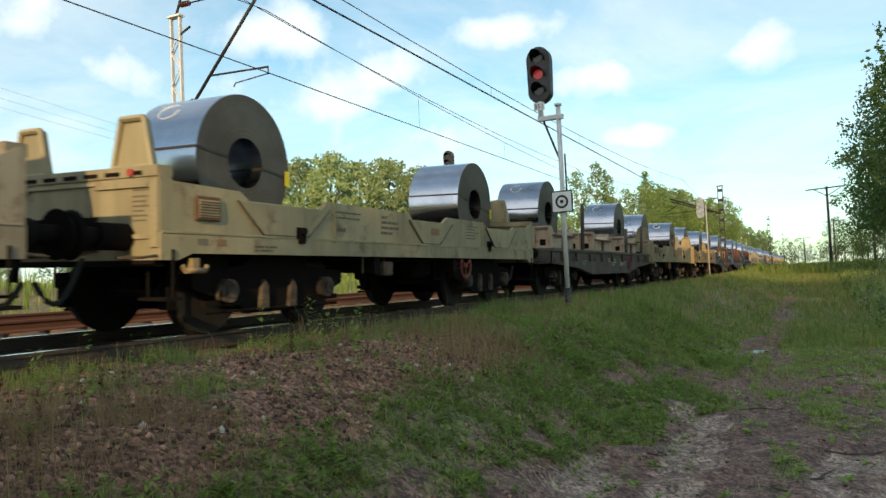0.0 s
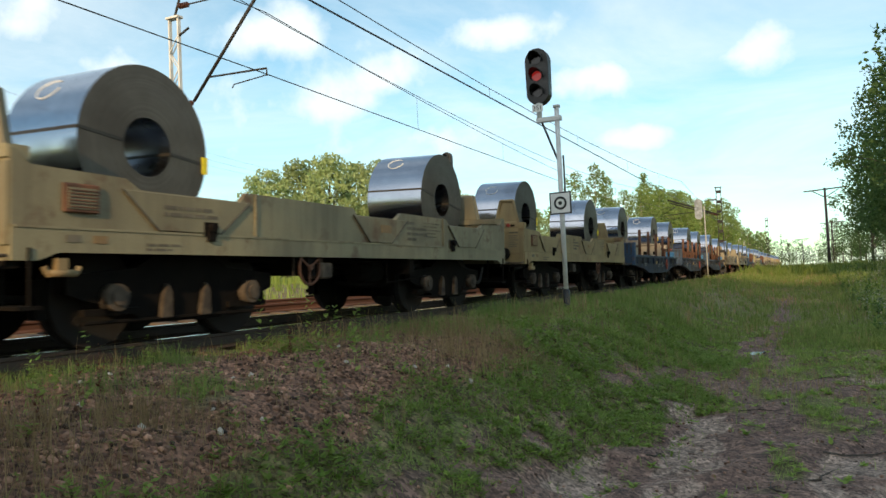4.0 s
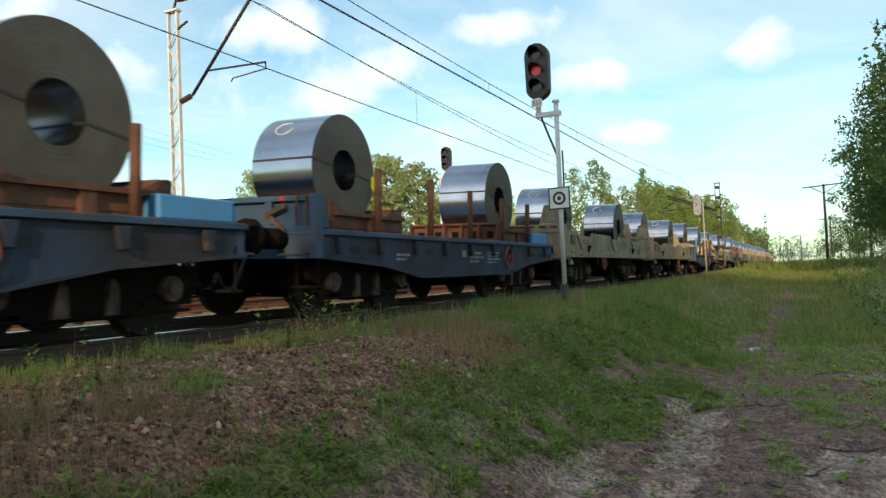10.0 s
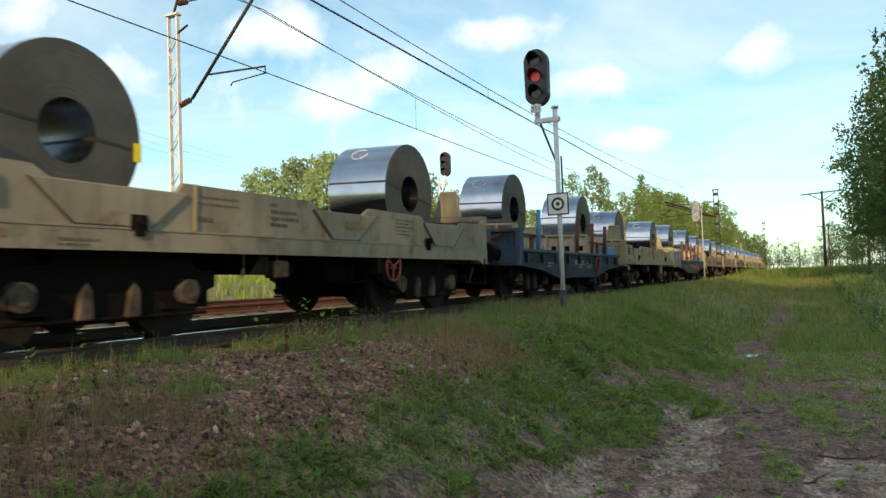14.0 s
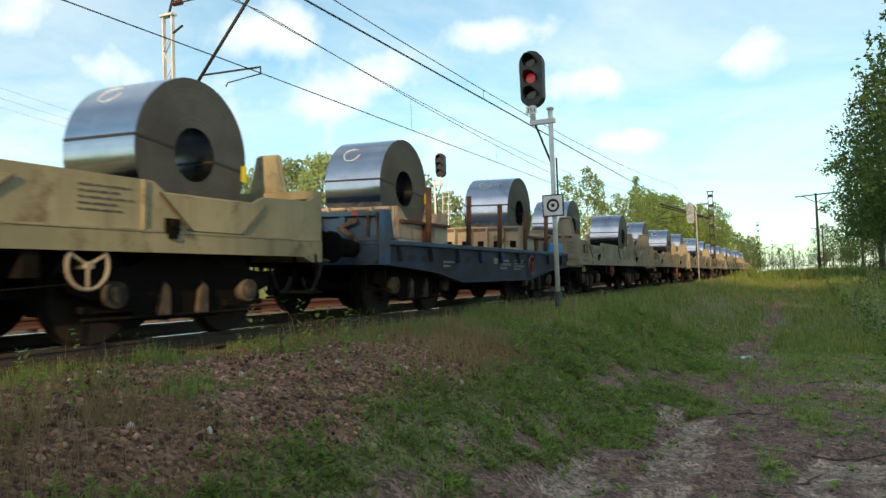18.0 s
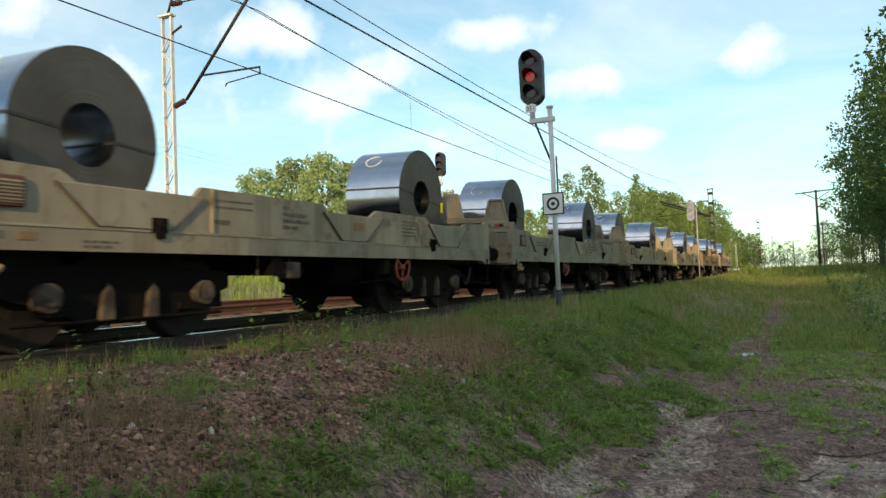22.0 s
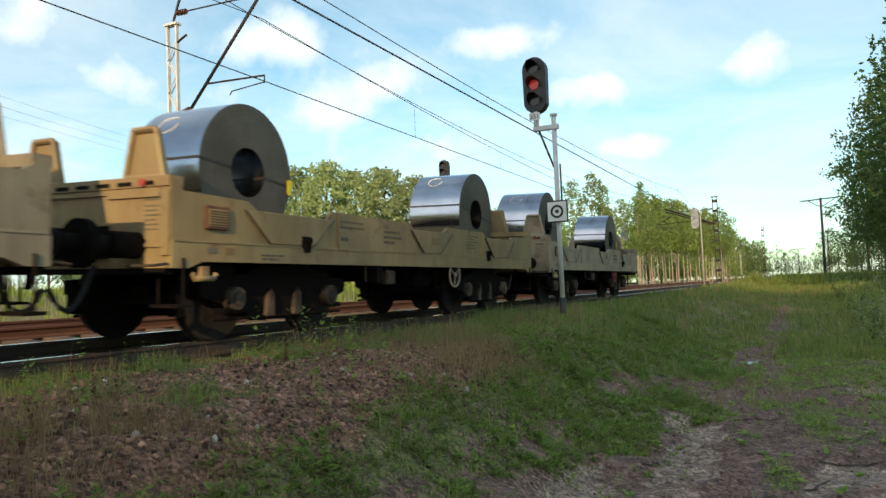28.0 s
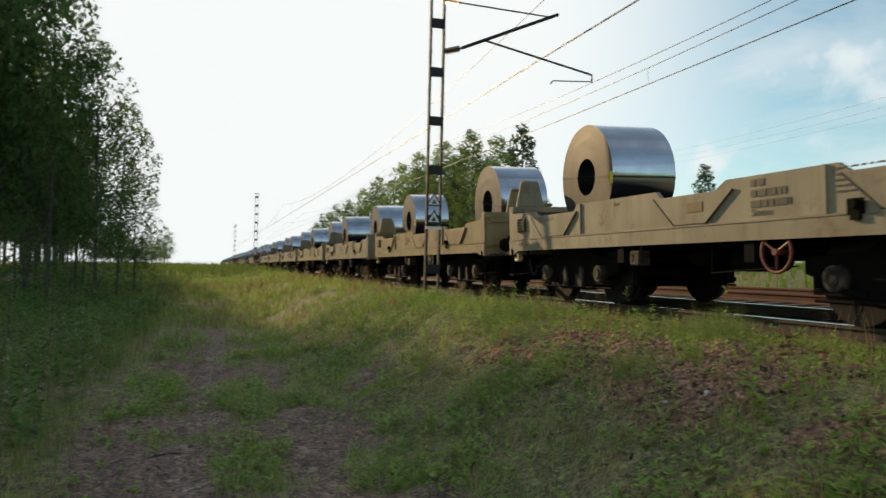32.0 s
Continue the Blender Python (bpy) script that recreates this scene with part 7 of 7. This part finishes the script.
def build_stones():
    bank = holder("loose_stones", "scattered ballast stones on the bank", "stones")
    bank["kind"] = "structure"
    ms = [stone_mesh(i) for i in range(8)]
    pale = [stone_mesh(20 + i) for i in range(3)]
    for me in pale:
        me.materials[0] = PALE_STONE
    cb = bmesh.new()
    bmesh.ops.create_cube(cb, size=1.5)
    rj = random.Random(3)
    for v in cb.verts:
        v.co = Vector((v.co.x * rj.uniform(0.55, 1.2), v.co.y * rj.uniform(0.5, 1.1), v.co.z * rj.uniform(0.4, 1.0)))
    bmesh.ops.triangulate(cb, faces=cb.faces[:])
    crumb = bpy.data.meshes.new("crumb")
    cb.to_mesh(crumb); cb.free()
    rs = random.Random(9)
    n = 0
    while n < 300:
        x, y = rs.uniform(-4.6, -2.3), rs.uniform(-5, 9.5)
        if rs.random() > stony(x, y):
            continue
        s = rs.uniform(0.014, 0.028) * (1.6 if rs.random() < 0.12 else 1)
        o = new("stone", pale[n % 3] if n % 9 == 0 else ms[n % 8])
        o.parent = bank
        o.matrix_basis = pose(x, y, gz(x, y) + s * 0.25, rs.uniform(0, 360), rs.uniform(0, 360), 0) @ Matrix.Diagonal((s, s * rs.uniform(0.6, 1), s, 1))
        n += 1
    # the small rest, one mass
    r = np.random.RandomState(4)
    base = np.array([v.co for v in crumb.vertices])
    faces = np.array([list(p.vertices) for p in crumb.polygons])
    N_ = 64000
    x, y = r.uniform(-4.75, -2.0, N_), r.uniform(-9, 11, N_)
    k = r.uniform(0, 1, N_) < 0.04 + 0.96 * stony(x, y)
    x, y = x[k], y[k]
    s = 0.006 + 0.019 * r.uniform(0, 1, len(x)) ** 2.0
    # crumbs of soil and grit on the dirt track
    xc, yc = r.uniform(-2.3, 2.4, 9000), r.uniform(-12, 17, 9000)
    k = r.uniform(0, 1, 9000) < bare(xc, yc) * (1 - 0.6 * ruts(xc, yc))
    x, y, s = np.concatenate([x, xc[k]]), np.concatenate([y, yc[k]]), np.concatenate([s, r.uniform(0.005, 0.018, k.sum())])
    xb, yb = r.uniform(-11.8, -4.9, 6000), r.uniform(-10, 20, 6000)
    zb = bed(xb) - 0.03
    sb = r.uniform(0.02, 0.04, 6000)
    X = np.concatenate([x, xb]); Y = np.concatenate([y, yb]); Z = np.concatenate([ground_z(x, y) + bumps(x, y), zb]); S = np.concatenate([s, sb])
    q_ = r.normal(size=(len(X), 4)); q_ /= np.linalg.norm(q_, axis=1)[:, None]
    w, a, b, c = q_.T
    R = np.stack([np.stack([1 - 2 * (b * b + c * c), 2 * (a * b - c * w), 2 * (a * c + b * w)], -1), np.stack([2 * (a * b + c * w), 1 - 2 * (a * a + c * c), 2 * (b * c - a * w)], -1), np.stack([2 * (a * c - b * w), 2 * (b * c + a * w), 1 - 2 * (a * a + b * b)], -1)], -2)
    P = np.einsum("nij,kj->nki", R, base) * S[:, None, None] * np.array([1, 1, 0.8]) + np.stack([X, Y, Z], -1)[:, None, :]
    Fi = (faces[None] + (np.arange(len(X)) * len(base))[:, None, None]).reshape(-1, 3)
    me = bpy.data.meshes.new("gravel")
    me.vertices.add(P.shape[0] * P.shape[1]); me.vertices.foreach_set("co", P.astype(np.float32).ravel())
    me.loops.add(Fi.size); me.loops.foreach_set("vertex_index", Fi.astype(np.int32).ravel())
    me.polygons.add(len(Fi)); me.polygons.foreach_set("loop_start", np.arange(0, Fi.size, 3, dtype=np.int32))
    me.update(); me.validate()
    m = material("gravel_stone", (0.29, 0.165, 0.11), 0.9, second=(0.12, 0.065, 0.043), scale=9, fine=90, spread=0.4, bump=0.4)
    nt = m.node_tree
    b_ = nt.nodes["Principled BSDF"]
    old = b_.inputs["Base Color"].links[0].from_socket
    ge = nt.nodes.new("ShaderNodeNewGeometry")
    mr = nt.nodes.new("ShaderNodeMapRange"); mr.inputs[3].default_value, mr.inputs[4].default_value = 0.2, 2.3
    sc = nt.nodes.new("ShaderNodeVectorMath"); sc.operation = "SCALE"
    nt.links.new(ge.outputs["Random Per Island"], mr.inputs[0])
    nt.links.new(old, sc.inputs[0]); nt.links.new(mr.outputs[0], sc.inputs["Scale"]); nt.links.new(sc.outputs[0], b_.inputs["Base Color"])
    me.materials.append(m)
    tagged(new("gravel", me), "fine gravel and ballast crumbs", "gravel", kind="stuff")
    for x, y, a, ln in ((0.35, 7.0, 30, 0.7), (0.0, 6.2, 65, 0.35), (-0.55, 8.6, 20, 0.5), (0.6, 9.6, 80, 0.4), (-1.2, 6.3, 70, 0.25), (0.2, 11.2, 10, 0.45), (-0.3, 5.6, 110, 0.3), (0.3, -6.3, 40, 0.3)):
        u = Vector((math.cos(radians(a)), math.sin(radians(a)), 0)) * ln / 2
        pts = [Vector((x, y, 0)) + u * k + Vector((0.03 * math.sin(9 * k + x * 5), 0.02 * math.cos(7 * k), 0)) for k in (-1, -0.5, 0, 0.5, 1)]
        pts = [Vector((p.x, p.y, gz(p.x, p.y) + 0.008)) for p in pts]
        V, F = [], []
        limb(V, F, pts, 0.009, 0.004, 5)
        limb(V, F, [pts[2], pts[2] + Vector((0.06, -0.05, 0.03))], 0.005, 0.002, 5)
        tagged(new("twig", mesh_of("twig", V, F, BARK)), "dry broken twig lying on the dirt track", "twig", "twigs on the dirt track")
    # puddle in the rut, heap of sand beyond the line
    pm = material("muddy_water", (0.05, 0.045, 0.04), 0.22, spread=0.1, bump=0)
    P = [(-0.95 + (0.13 + 0.04 * math.sin(5 * a)) * math.cos(a), 15.2 + (0.40 + 0.12 * math.sin(3 * a)) * math.sin(a)) for a in [i * math.pi / 16 for i in range(32)]]
    z = gz(-0.95, 15.2) + 0.022
    tagged(part("puddle", made(lambda bm: slab(bm, P, z - 0.05, z, "z")), pm), "small muddy puddle in the wheel rut", "puddle", kind="structure")
    a = radians(20.5)
    hx, hy = -math.sin(a) * 72, math.cos(a) * 72
    def heap(bm):
        bmesh.ops.create_icosphere(bm, subdivisions=4, radius=1)
        for v in bm.verts:
            v.co = Vector((v.co.x * 3.4, v.co.y * 1.6, max(v.co.z, -0.1) * (0.5 + 0.25 * math.sin(v.co.x * 5) + 0.1 * math.sin(v.co.x * 13 + v.co.y * 7))))
    s = part("sand_heap", made(heap), SAND)
    s.matrix_basis = pose(hx, hy, gz(hx, hy) + 0.25, 0, 0, 20)
    tagged(s, "low heap of orange sand in the meadow", "heap")


build_stones()


# ---- movement ----
def motions():
    times = [2.0 * i for i in range(17)]
    for ob, s, dx, z in TRAIN:
        walk(ob, [(t, on_track(s - run(t), dx, z)) for t in times])
    spin = {}
    for o in [o for o in scene.objects if o.name.split(".")[0] == "wheelset"]:
        k = o.location.y > 0
        if k not in spin:
            y, z = o.location.y, o.location.z
            walk(o, [(i / 15, pose(0, y, z, math.degrees(run(i / 15) / 0.46) % 360)) for i in range(481)])
            spin[k] = o.animation_data
        else:
            o.rotation_mode = "QUATERNION"
            o.animation_data_create()
            o.animation_data.action = spin[k].action
            o.animation_data.action_slot = spin[k].action_slot


motions()
